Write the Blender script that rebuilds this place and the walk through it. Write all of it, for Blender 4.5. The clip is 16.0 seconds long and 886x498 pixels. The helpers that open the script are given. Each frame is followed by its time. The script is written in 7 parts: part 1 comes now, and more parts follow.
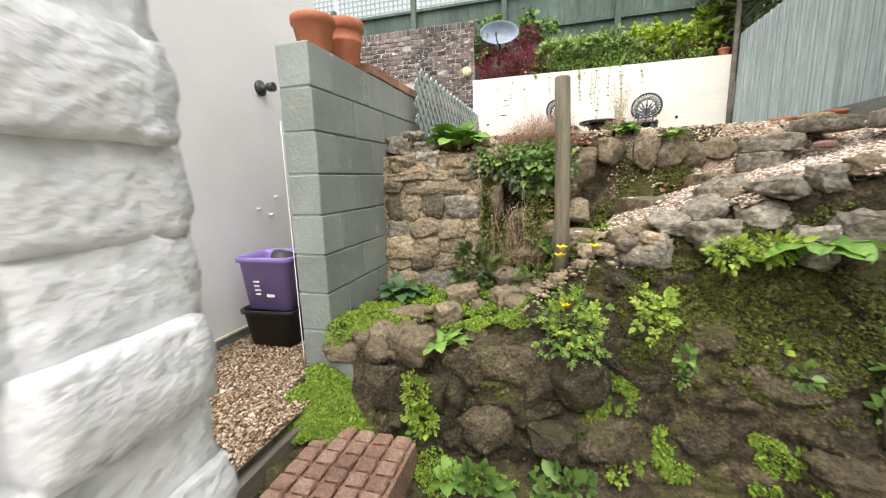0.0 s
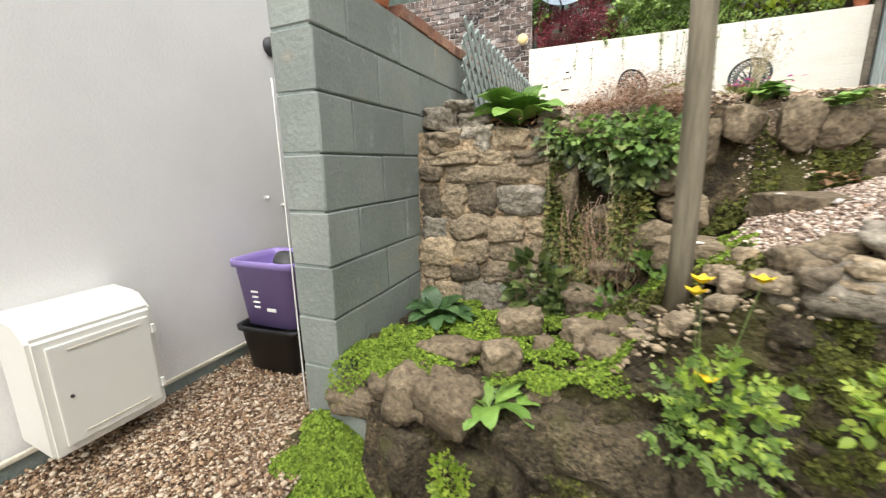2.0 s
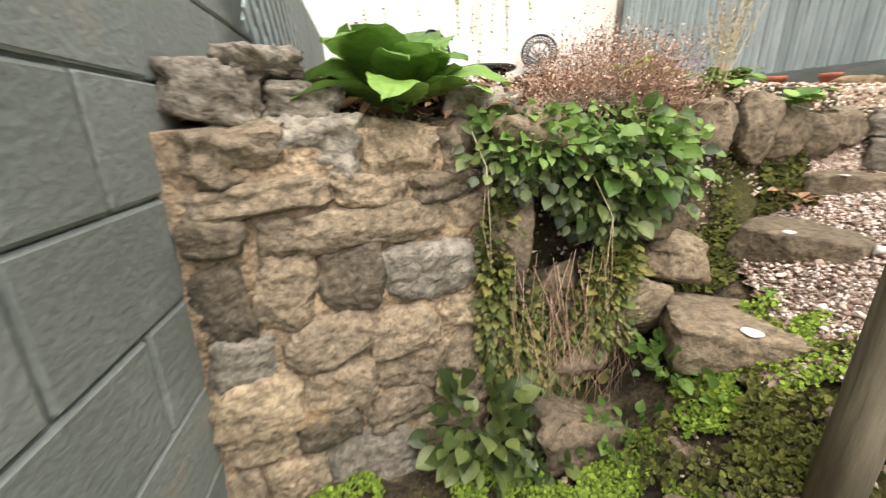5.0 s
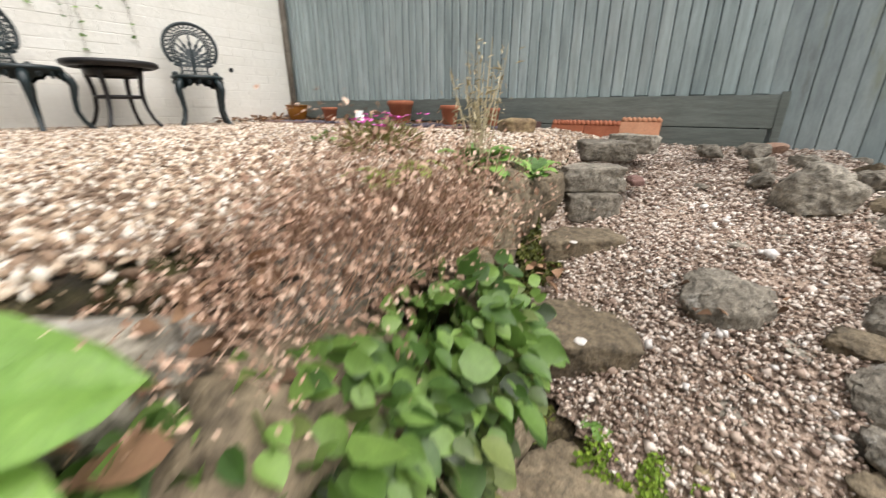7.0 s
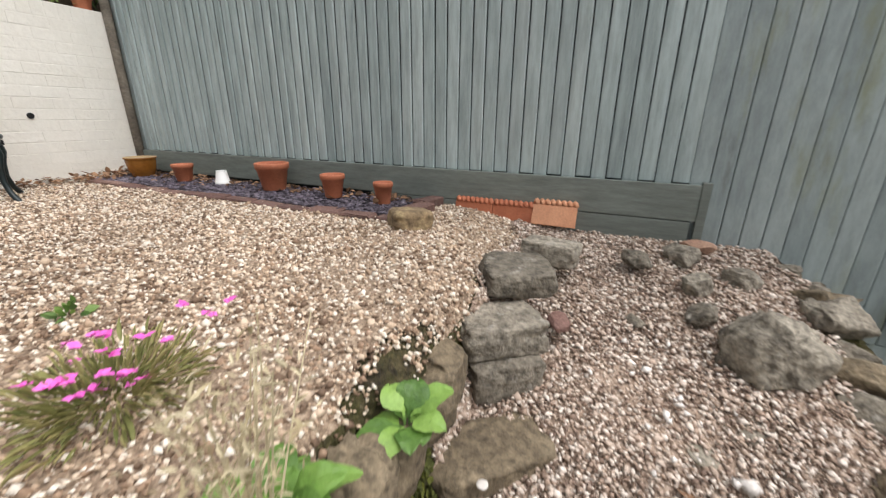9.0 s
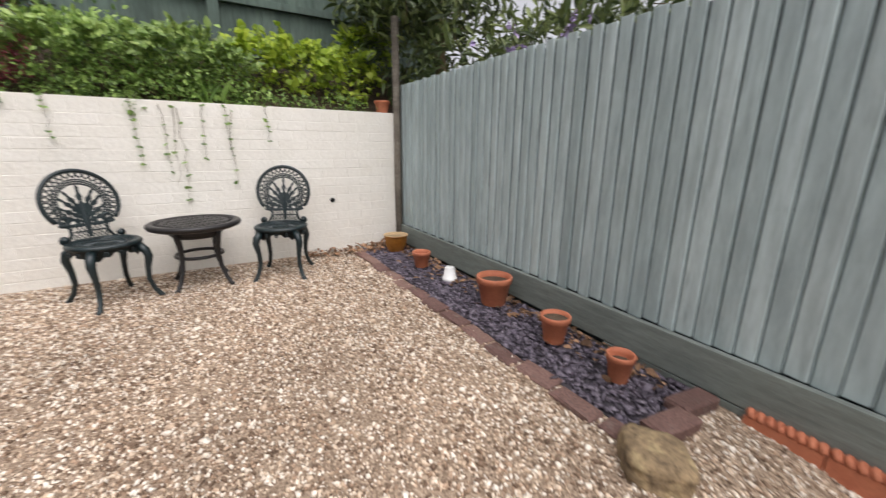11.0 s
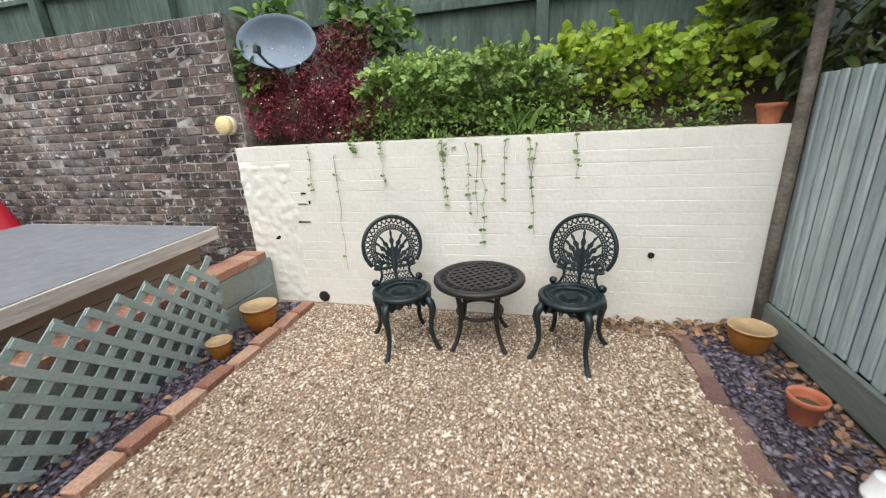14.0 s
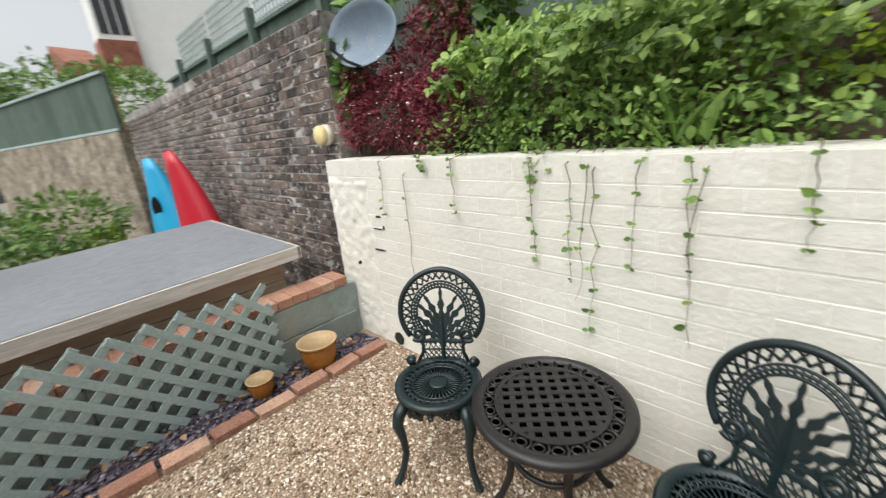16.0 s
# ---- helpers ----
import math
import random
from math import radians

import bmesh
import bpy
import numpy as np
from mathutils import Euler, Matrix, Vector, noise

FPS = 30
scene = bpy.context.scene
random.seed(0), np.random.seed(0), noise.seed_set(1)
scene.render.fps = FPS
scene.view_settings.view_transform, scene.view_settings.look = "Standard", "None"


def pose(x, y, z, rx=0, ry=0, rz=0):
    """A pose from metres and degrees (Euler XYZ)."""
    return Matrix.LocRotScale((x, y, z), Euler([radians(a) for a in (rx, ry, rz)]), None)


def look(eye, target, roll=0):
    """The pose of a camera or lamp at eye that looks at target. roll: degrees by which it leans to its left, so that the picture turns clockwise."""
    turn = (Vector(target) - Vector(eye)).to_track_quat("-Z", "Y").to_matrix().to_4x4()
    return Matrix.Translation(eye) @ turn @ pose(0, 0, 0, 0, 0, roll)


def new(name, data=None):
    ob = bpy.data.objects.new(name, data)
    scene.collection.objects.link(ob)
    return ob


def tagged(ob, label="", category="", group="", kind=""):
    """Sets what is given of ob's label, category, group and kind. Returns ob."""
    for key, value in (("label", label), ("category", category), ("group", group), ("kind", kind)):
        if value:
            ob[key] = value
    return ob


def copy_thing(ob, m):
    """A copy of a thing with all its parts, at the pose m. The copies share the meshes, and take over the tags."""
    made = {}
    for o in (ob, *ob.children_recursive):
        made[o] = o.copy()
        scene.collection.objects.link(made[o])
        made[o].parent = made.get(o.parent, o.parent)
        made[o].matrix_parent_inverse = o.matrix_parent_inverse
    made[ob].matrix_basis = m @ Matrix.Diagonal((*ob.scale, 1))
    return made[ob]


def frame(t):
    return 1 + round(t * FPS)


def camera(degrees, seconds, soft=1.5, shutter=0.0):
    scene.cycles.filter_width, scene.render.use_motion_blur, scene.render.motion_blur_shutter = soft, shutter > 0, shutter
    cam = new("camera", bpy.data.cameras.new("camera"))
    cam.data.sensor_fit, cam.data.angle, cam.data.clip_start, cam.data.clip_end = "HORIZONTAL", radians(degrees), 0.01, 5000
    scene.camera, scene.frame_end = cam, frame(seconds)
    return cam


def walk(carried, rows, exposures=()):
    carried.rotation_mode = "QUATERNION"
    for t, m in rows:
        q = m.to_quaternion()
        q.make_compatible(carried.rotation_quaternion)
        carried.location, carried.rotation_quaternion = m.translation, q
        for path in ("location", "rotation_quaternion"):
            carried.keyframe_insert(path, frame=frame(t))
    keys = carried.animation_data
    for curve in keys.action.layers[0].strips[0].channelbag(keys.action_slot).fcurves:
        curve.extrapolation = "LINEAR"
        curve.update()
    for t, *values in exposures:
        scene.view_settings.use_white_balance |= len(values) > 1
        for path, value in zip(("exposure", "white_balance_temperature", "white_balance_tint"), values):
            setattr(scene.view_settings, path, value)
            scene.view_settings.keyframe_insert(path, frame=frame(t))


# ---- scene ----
cam = camera(98.0, 16.0, soft=1.2, shutter=0.4)
METRES, EYE, TILT, LEAN, TURN = 7.2, 1.4, 0.0, 0.0, 16.4
ROWS = [
    (0.0, 0.0, 0.0, 0.0, -0.31, -10.24, 1.69),
    (0.5, 0.0025, 0.0316, -0.002, 0.89, -10.52, 1.78),
    (1.0, 0.0131, 0.0603, 0.001, 1.93, -10.91, 1.56),
    (1.5, 0.0145, 0.0763, 0.0011, 4.09, -11.61, 1.36),
    (2.0, -0.0061, 0.0954, -0.0009, 6.17, -12.19, 1.16),
    (2.5, -0.0254, 0.1199, 0.0006, 7.89, -13.1, 1.16),
    (3.0, -0.0341, 0.1552, -0.0007, 7.75, -13.65, 1.36),
    (5.5, -0.0312, 0.3055, 0.0307, -39.11, -19.54, 0.15),
    (6.0, -0.0117, 0.3332, 0.0352, -49.77, -20.03, -0.12),
    (6.5, 0.0069, 0.3506, 0.0548, -60.55, -20.21, -0.27),
    (7.0, 0.0314, 0.3591, 0.0647, -70.54, -20.15, -0.01),
    (7.5, 0.0657, 0.3661, 0.0811, -79.35, -19.81, -0.04),
    (8.0, 0.09, 0.3649, 0.0929, -86.1, -19.57, -0.06),
    (10.5, 0.2052, 0.3755, 0.1665, -59.36, -15.95, -0.79),
    (11.0, 0.2242, 0.3913, 0.1847, -47.21, -14.87, -0.52),
    (11.5, 0.2392, 0.402, 0.1938, -36.13, -15.16, -0.05),
    (12.0, 0.255, 0.4135, 0.2032, -26.01, -16.12, 0.59),
    (12.5, 0.2625, 0.4305, 0.2089, -16.65, -17.1, 1.28),
    (13.0, 0.2632, 0.4633, 0.2195, -8.13, -17.4, 1.82),
    (13.5, 0.2724, 0.4842, 0.2373, -4.86, -17.99, 2.16),
    (14.0, 0.2942, 0.5131, 0.2432, -2.85, -18.1, 2.98),
    (14.5, 0.3151, 0.5481, 0.245, 0.16, -17.94, 3.83),
    (15.0, 0.3336, 0.5913, 0.2498, 4.86, -17.68, 4.53),
    (15.5, 0.3544, 0.6316, 0.2501, 13.41, -17.55, 5.2),
    (16.0, 0.3737, 0.6685, 0.2493, 27.08, -17.48, 5.37),
]
walk(cam, [(t, pose(0, 0, EYE, TILT, LEAN, TURN) @ pose(METRES * x, METRES * y, METRES * z, 90 + pitch, roll, yaw)) for t, x, y, z, yaw, pitch, roll in ROWS],
     exposures=[(0.0, 1.05, 6700, 10), (3.2, 1.0, 6700, 10), (5.5, 1.18, 6850, 14), (6.0, 1.12, 6550, 10), (6.5, 0.82, 6550, 10), (7.0, 0.62, 6550, 11), (8.0, 0.5, 6500, 10), (10.5, 0.38, 6500, 15), (13.2, 0.4, 6250, 12), (14.0, 0.4, 6300, 8), (15.0, 0.42, 6150, 8), (15.5, 0.42, 6050, 6), (16.0, 0.42, 6450, 7)])

# ---- light: overcast day ----
world = bpy.data.worlds.new("overcast")
scene.world = world
world.use_nodes = True
wn = world.node_tree
sky = wn.nodes.new("ShaderNodeTexSky")
sky.sky_type = 'NISHITA'
sky.sun_disc = False
sky.sun_elevation, sky.sun_rotation = radians(63), radians(180)
sky.dust_density = 4.0
pale = wn.nodes.new("ShaderNodeHueSaturation")
pale.inputs["Saturation"].default_value = 0.16
wn.links.new(sky.outputs[0], pale.inputs["Color"])
wn.links.new(pale.outputs[0], wn.nodes["Background"].inputs[0])
wn.nodes["Background"].inputs[1].default_value = 0.15
sun = new("sun", bpy.data.lights.new("sun", 'SUN'))
sun.data.energy, sun.data.angle, sun.data.color = 1.5, radians(80), (1.0, 0.97, 0.93)
sun.matrix_world = look((0.8, -1.5, 10.0), (0.2, 3.0, 1.0))

rng = np.random.default_rng(7)


# ---- materials ----
def mat(name, cols, scale=8.0, rough=0.8, bump=0.3, bscale=60.0, island=0.0, objrand=0.0, big=0.25, bigscale=1.2, metal=0.0,
        spots=None, detail=6.0, spec=0.5, sub=0.0, stretch=(1, 1, 1), trans=0.0, grain=0.12, bdist=0.01):
    """Noise-coloured surface: cols along a ramp, large-scale weathering, fine relief, per-piece variation, optional
    stains and dark pits.
    """
    m = bpy.data.materials.new(name)
    m.use_nodes = True
    nt = m.node_tree
    N, L = nt.nodes, nt.links
    b = N["Principled BSDF"]
    geo = N.new("ShaderNodeNewGeometry")
    mp = N.new("ShaderNodeMapping")
    mp.inputs["Scale"].default_value = stretch
    L.new(geo.outputs["Position"], mp.inputs[0])
    vec = mp.outputs[0]
    n1 = N.new("ShaderNodeTexNoise")
    n1.inputs["Scale"].default_value, n1.inputs["Detail"].default_value = scale, detail
    n1.inputs["Roughness"].default_value = 0.65
    L.new(vec, n1.inputs["Vector"])
    fac = n1.outputs["Fac"]
    if island or objrand:
        src = geo.outputs["Random Per Island"] if island else N.new("ShaderNodeObjectInfo").outputs["Random"]
        mix = N.new("ShaderNodeMix")
        mix.inputs[0].default_value = island or objrand
        L.new(fac, mix.inputs[2])
        L.new(src, mix.inputs[3])
        fac = mix.outputs[0]
    r = N.new("ShaderNodeValToRGB")
    els = r.color_ramp.elements
    lo, hi = (0.32, 0.68) if not (island or objrand) else (0.2, 0.8)
    while len(els) < len(cols):
        els.new(0.5)
    for i, c in enumerate(cols):
        els[i].position = lo + (hi - lo) * i / max(1, len(cols) - 1)
        els[i].color = (*c, 1)
    L.new(fac, r.inputs[0])
    col = r.outputs[0]
    n2 = N.new("ShaderNodeTexNoise")
    n2.inputs["Scale"].default_value, n2.inputs["Detail"].default_value = bigscale, 4.0
    L.new(vec, n2.inputs["Vector"])
    mr = N.new("ShaderNodeMapRange")
    mr.inputs[1].default_value, mr.inputs[2].default_value = 0.3, 0.7
    mr.inputs[3].default_value, mr.inputs[4].default_value = 1 - big, 1 + big
    L.new(n2.outputs["Fac"], mr.inputs[0])
    mul = N.new("ShaderNodeMix")
    mul.data_type, mul.blend_type = 'RGBA', 'MULTIPLY'
    mul.inputs[0].default_value = 1.0
    L.new(col, mul.inputs[6])
    L.new(mr.outputs[0], mul.inputs[7])
    col = mul.outputs[2]
    if grain:
        n4 = N.new("ShaderNodeTexNoise")
        n4.inputs["Scale"].default_value, n4.inputs["Detail"].default_value, n4.inputs["Roughness"].default_value = bscale * 1.1, 6.0, 0.75
        L.new(vec, n4.inputs["Vector"])
        m4 = N.new("ShaderNodeMapRange")
        m4.inputs[1].default_value, m4.inputs[2].default_value = 0.36, 0.64
        m4.inputs[3].default_value, m4.inputs[4].default_value = 1 - grain, 1 + grain
        L.new(n4.outputs["Fac"], m4.inputs[0])
        g4 = N.new("ShaderNodeMix")
        g4.data_type, g4.blend_type = 'RGBA', 'MULTIPLY'
        g4.inputs[0].default_value = 1.0
        L.new(col, g4.inputs[6])
        L.new(m4.outputs[0], g4.inputs[7])
        col = g4.outputs[2]
    for sc, low, high, sc_col, amount in (spots or ()):
        n3 = N.new("ShaderNodeTexNoise")
        n3.inputs["Scale"].default_value, n3.inputs["Detail"].default_value, n3.inputs["Roughness"].default_value = sc, 8.0, 0.7
        L.new(vec, n3.inputs["Vector"])
        m3 = N.new("ShaderNodeMapRange")
        m3.inputs[1].default_value, m3.inputs[2].default_value, m3.inputs[4].default_value = low, high, amount
        L.new(n3.outputs["Fac"], m3.inputs[0])
        mx = N.new("ShaderNodeMix")
        mx.data_type = 'RGBA'
        L.new(m3.outputs[0], mx.inputs[0])
        L.new(col, mx.inputs[6])
        mx.inputs[7].default_value = (*sc_col, 1)
        col = mx.outputs[2]
    L.new(col, b.inputs["Base Color"])
    b.inputs["Roughness"].default_value, b.inputs["Metallic"].default_value = rough, metal
    b.inputs["Specular IOR Level"].default_value = spec
    if trans:
        b.inputs["Transmission Weight"].default_value = 0.0
        tr = N.new("ShaderNodeBsdfTranslucent")
        L.new(col, tr.inputs["Color"])
        ms = N.new("ShaderNodeMixShader")
        ms.inputs[0].default_value = trans
        L.new(b.outputs[0], ms.inputs[1])
        L.new(tr.outputs[0], ms.inputs[2])
        L.new(ms.outputs[0], N["Material Output"].inputs[0])
    if bump:
        nb = N.new("ShaderNodeTexNoise")
        nb.inputs["Scale"].default_value, nb.inputs["Detail"].default_value = bscale, 5.0
        L.new(vec, nb.inputs["Vector"])
        bp = N.new("ShaderNodeBump")
        bp.inputs["Strength"].default_value, bp.inputs["Distance"].default_value = bump, bdist
        L.new(nb.outputs["Fac"], bp.inputs["Height"])
        L.new(bp.outputs[0], b.inputs["Normal"])
    return m


M_RENDER = mat("white_render", [(0.80, 0.80, 0.79), (0.84, 0.84, 0.83)], 3, 0.7, 0.25, 90, big=0.03, grain=0.015)
M_PAINTBRICK = mat("white_painted_brick", [(0.72, 0.695, 0.62), (0.785, 0.765, 0.70)], 6, 0.6, 0.45, 34, objrand=0.3, big=0.05,
                   spots=[(5, 0.62, 0.75, (0.55, 0.53, 0.42), 0.35)], grain=0.03)
M_NEARPAINT = mat("white_painted_masonry", [(0.74, 0.745, 0.755), (0.81, 0.815, 0.82)], 14, 0.7, 0.8, 60, big=0.06, grain=0.06)
M_BLOCK = mat("green_grey_painted_block", [(0.185, 0.212, 0.195), (0.235, 0.265, 0.245), (0.285, 0.312, 0.288)], 3.5, 0.7, 0.5, 60, objrand=0.35, big=0.15,
              spots=[(2.6, 0.58, 0.66, (0.33, 0.295, 0.24), 0.6), (7, 0.60, 0.70, (0.38, 0.42, 0.40), 0.45), (34, 0.67, 0.72, (0.09, 0.10, 0.09), 0.7)], grain=0.10)
M_BLOCKJOINT = mat("painted_mortar", [(0.20, 0.25, 0.235), (0.29, 0.34, 0.32)], 12, 0.8, 0.5, 80)
M_DARKBRICK = mat("sooty_brick", [(0.028, 0.022, 0.020), (0.085, 0.064, 0.054), (0.19, 0.135, 0.11)], 7, 0.85, 0.6, 60, objrand=0.5, big=0.35,
                  spots=[(1.3, 0.50, 0.66, (0.30, 0.28, 0.275), 0.5), (13, 0.56, 0.62, (0.62, 0.60, 0.58), 0.85)], grain=0.5)
M_DARKBRICK_REST = mat("sooty_brick_far", [(0.028, 0.022, 0.020), (0.085, 0.064, 0.054), (0.19, 0.135, 0.11)], 7, 0.85, 0.6, 60, island=0.5, big=0.35,
                       spots=[(1.3, 0.50, 0.66, (0.30, 0.28, 0.275), 0.5), (13, 0.56, 0.62, (0.62, 0.60, 0.58), 0.85)], grain=0.5)
M_DARKJOINT = mat("sooty_mortar", [(0.07, 0.06, 0.055), (0.30, 0.275, 0.255), (0.58, 0.55, 0.52)], 5, 0.9, 0.5, 60)
M_FENCE = mat("sage_painted_boards", [(0.29, 0.36, 0.36), (0.39, 0.47, 0.47), (0.48, 0.56, 0.555)], 6, 0.6, 0.35, 25, objrand=0.3, big=0.12, stretch=(1, 1, 0.12),
              spots=[(9, 0.64, 0.74, (0.11, 0.14, 0.145), 0.75), (2.2, 0.60, 0.75, (0.44, 0.49, 0.495), 0.5), (1.1, 0.55, 0.75, (0.20, 0.26, 0.265), 0.5), (34, 0.66, 0.72, (0.10, 0.12, 0.12), 0.7)], grain=0.2)
M_FENCELOW = mat("algae_stained_boards", [(0.25, 0.305, 0.31), (0.35, 0.415, 0.415), (0.43, 0.495, 0.49)], 5, 0.7, 0.35, 25, objrand=0.3, big=0.15, stretch=(1, 1, 0.25),
                 spots=[(3.5, 0.56, 0.70, (0.22, 0.23, 0.07), 0.6), (6, 0.62, 0.74, (0.10, 0.09, 0.07), 0.5)], grain=0.15)
# near-black colour that paints the shade in the gaps between fence boards
M_GAPSHADE = mat("fence_gap_shade", [(0.03, 0.04, 0.042), (0.06, 0.075, 0.077)], 6, 0.9, 0.2, 30)
M_GBOARD = mat("sage_gravel_board", [(0.115, 0.135, 0.12), (0.185, 0.21, 0.19)], 6, 0.75, 0.35, 30, objrand=0.3, big=0.15, stretch=(1, 0.15, 1),
               spots=[(4, 0.6, 0.75, (0.16, 0.15, 0.10), 0.6)], grain=0.2)
M_BACKFENCE = mat("weathered_green_fence", [(0.055, 0.085, 0.07), (0.10, 0.14, 0.115)], 6, 0.8, 0.3, 30, objrand=0.3, stretch=(1, 1, 0.12),
                  spots=[(7, 0.62, 0.72, (0.42, 0.47, 0.45), 0.7)], grain=0.3)
M_LATTICE = mat("sage_lattice_wood", [(0.25, 0.32, 0.31), (0.34, 0.41, 0.395)], 12, 0.7, 0.3, 60, objrand=0.3, big=0.12)
M_GRAVEL = mat("gravel_pebbles", [(0.15, 0.095, 0.060), (0.37, 0.25, 0.165), (0.55, 0.415, 0.295), (0.66, 0.535, 0.405), (0.80, 0.73, 0.63)], 40, 0.7, 0.15, 200, island=0.88, big=0.10)
M_PATHGRAVEL = mat("greyish_path_pebbles", [(0.19, 0.130, 0.097), (0.37, 0.27, 0.205), (0.485, 0.38, 0.305), (0.58, 0.475, 0.395), (0.73, 0.65, 0.575)], 40, 0.7, 0.15, 200, island=0.88, big=0.15)
M_TERRBED = mat("shaded_gravel_bed", [(0.11, 0.075, 0.05), (0.29, 0.21, 0.145), (0.48, 0.38, 0.28)], 75, 0.9, 0.9, 110, big=0.1, detail=3)
M_GRAVELBED = mat("gravel_bed", [(0.22, 0.155, 0.11), (0.36, 0.27, 0.205), (0.48, 0.385, 0.31)], 75, 0.9, 0.9, 110, big=0.1, detail=3)
M_DAMPGRAVEL = mat("brown_flint_pebbles", [(0.12, 0.07, 0.04), (0.30, 0.19, 0.11), (0.42, 0.30, 0.19), (0.58, 0.49, 0.38)], 40, 0.6, 0.15, 200, island=0.85, big=0.15)
M_SLATE = mat("plum_slate_chips", [(0.055, 0.045, 0.06), (0.11, 0.09, 0.12), (0.18, 0.155, 0.19)], 30, 0.55, 0.2, 120, island=0.8)
M_SLATEBED = mat("slate_bed", [(0.03, 0.026, 0.032), (0.06, 0.05, 0.06)], 60, 0.8, 0.8, 90)
M_EDGEBRICK = mat("edging_brick", [(0.24, 0.11, 0.075), (0.36, 0.19, 0.13), (0.42, 0.27, 0.19)], 12, 0.85, 0.5, 80, objrand=0.5,
                  spots=[(9, 0.58, 0.72, (0.30, 0.27, 0.22), 0.6)], grain=0.35)
M_EDGEDARK = mat("plum_edging_brick", [(0.11, 0.058, 0.048), (0.17, 0.095, 0.078), (0.23, 0.145, 0.115)], 12, 0.85, 0.5, 80, objrand=0.5,
                 spots=[(9, 0.58, 0.72, (0.22, 0.2, 0.17), 0.5)], grain=0.35)
M_TERRACOTTA = mat("terracotta", [(0.42, 0.13, 0.065), (0.52, 0.185, 0.095)], 8, 0.7, 0.15, 90, big=0.12, spots=[(6, 0.62, 0.75, (0.55, 0.36, 0.27), 0.4)])
M_PALETERRA = mat("pale_terracotta", [(0.58, 0.27, 0.15), (0.64, 0.33, 0.19)], 8, 0.75, 0.2, 90)
M_GLAZED = mat("mustard_glaze", [(0.22, 0.082, 0.012), (0.33, 0.135, 0.022)], 6, 0.25, 0.08, 40, big=0.15)
M_GLAZEIN = mat("cream_glaze", [(0.42, 0.28, 0.14), (0.52, 0.37, 0.21)], 8, 0.5, 0.1, 40)
M_CASTGREEN = mat("dark_green_cast_metal", [(0.005, 0.012, 0.014), (0.011, 0.022, 0.024)], 14, 0.36, 0.12, 120, metal=0.0, big=0.2, spots=[(22, 0.7, 0.8, (0.10, 0.14, 0.10), 0.4)])
M_CASTBLACK = mat("black_bronze_cast_metal", [(0.008, 0.007, 0.0075), (0.016, 0.014, 0.014)], 14, 0.42, 0.12, 120, big=0.2)
# the second, near-black spot layer paints shaded pits into the limestone
M_STONE = mat("grey_limestone", [(0.085, 0.072, 0.053), (0.215, 0.19, 0.15), (0.38, 0.345, 0.28)], 10, 0.9, 1.0, 30, objrand=0.3, big=0.25,
              spots=[(14, 0.58, 0.68, (0.48, 0.46, 0.41), 0.55), (26, 0.62, 0.70, (0.055, 0.05, 0.04), 0.4), (4, 0.66, 0.75, (0.20, 0.20, 0.07), 0.4)], grain=0.5, bdist=0.025)
M_STEPSTONE = mat("brown_step_stone", [(0.075, 0.058, 0.036), (0.16, 0.125, 0.08), (0.28, 0.225, 0.15)], 9, 0.9, 0.7, 35, objrand=0.2, big=0.2,
                  spots=[(5, 0.62, 0.75, (0.13, 0.15, 0.06), 0.45)], grain=0.5, bdist=0.025)
M_RUBBLE = mat("ochre_rubble_stone", [(0.105, 0.085, 0.06), (0.25, 0.20, 0.135), (0.42, 0.33, 0.215)], 11, 0.92, 0.9, 36, objrand=0.55, big=0.25,
               spots=[(13, 0.58, 0.70, (0.48, 0.44, 0.36), 0.45), (5, 0.60, 0.72, (0.40, 0.27, 0.13), 0.6), (24, 0.62, 0.70, (0.07, 0.06, 0.045), 0.6)], grain=0.5, bdist=0.025)
M_FARWALL = mat("far_rubble_wall", [(0.12, 0.10, 0.08), (0.26, 0.22, 0.17), (0.40, 0.35, 0.28)], 3.5, 0.95, 0.9, 14, grain=0.4)
M_MORTAR = mat("sandy_mortar", [(0.27, 0.195, 0.12), (0.44, 0.335, 0.22)], 10, 0.95, 0.9, 50, big=0.3, grain=0.5, bdist=0.025)
M_SOIL = mat("damp_soil_and_rock", [(0.013, 0.009, 0.0045), (0.046, 0.034, 0.016), (0.115, 0.088, 0.048)], 12, 0.95, 1.0, 62, big=0.35,
             spots=[(2.4, 0.48, 0.62, (0.064, 0.066, 0.011), 0.8), (24, 0.60, 0.68, (0.30, 0.25, 0.16), 0.55), (42, 0.58, 0.66, (0.008, 0.006, 0.003), 0.75)], grain=0.75, bdist=0.02)
M_BANKROCK = mat("earth_stained_rock", [(0.018, 0.013, 0.008), (0.062, 0.048, 0.027), (0.145, 0.115, 0.070)], 13, 0.95, 1.0, 62, objrand=0.3, big=0.3,
                 spots=[(2.8, 0.52, 0.66, (0.072, 0.074, 0.015), 0.7), (22, 0.60, 0.68, (0.32, 0.27, 0.18), 0.5), (40, 0.58, 0.66, (0.012, 0.009, 0.005), 0.65)], grain=0.75, bdist=0.02)
M_EARTH = mat("brown_earth", [(0.05, 0.035, 0.022), (0.12, 0.085, 0.055)], 12, 0.95, 0.9, 60)
M_MOSS = mat("bright_moss", [(0.075, 0.13, 0.012), (0.15, 0.24, 0.020), (0.27, 0.37, 0.045)], 26, 0.9, 0.9, 90, island=0.4)
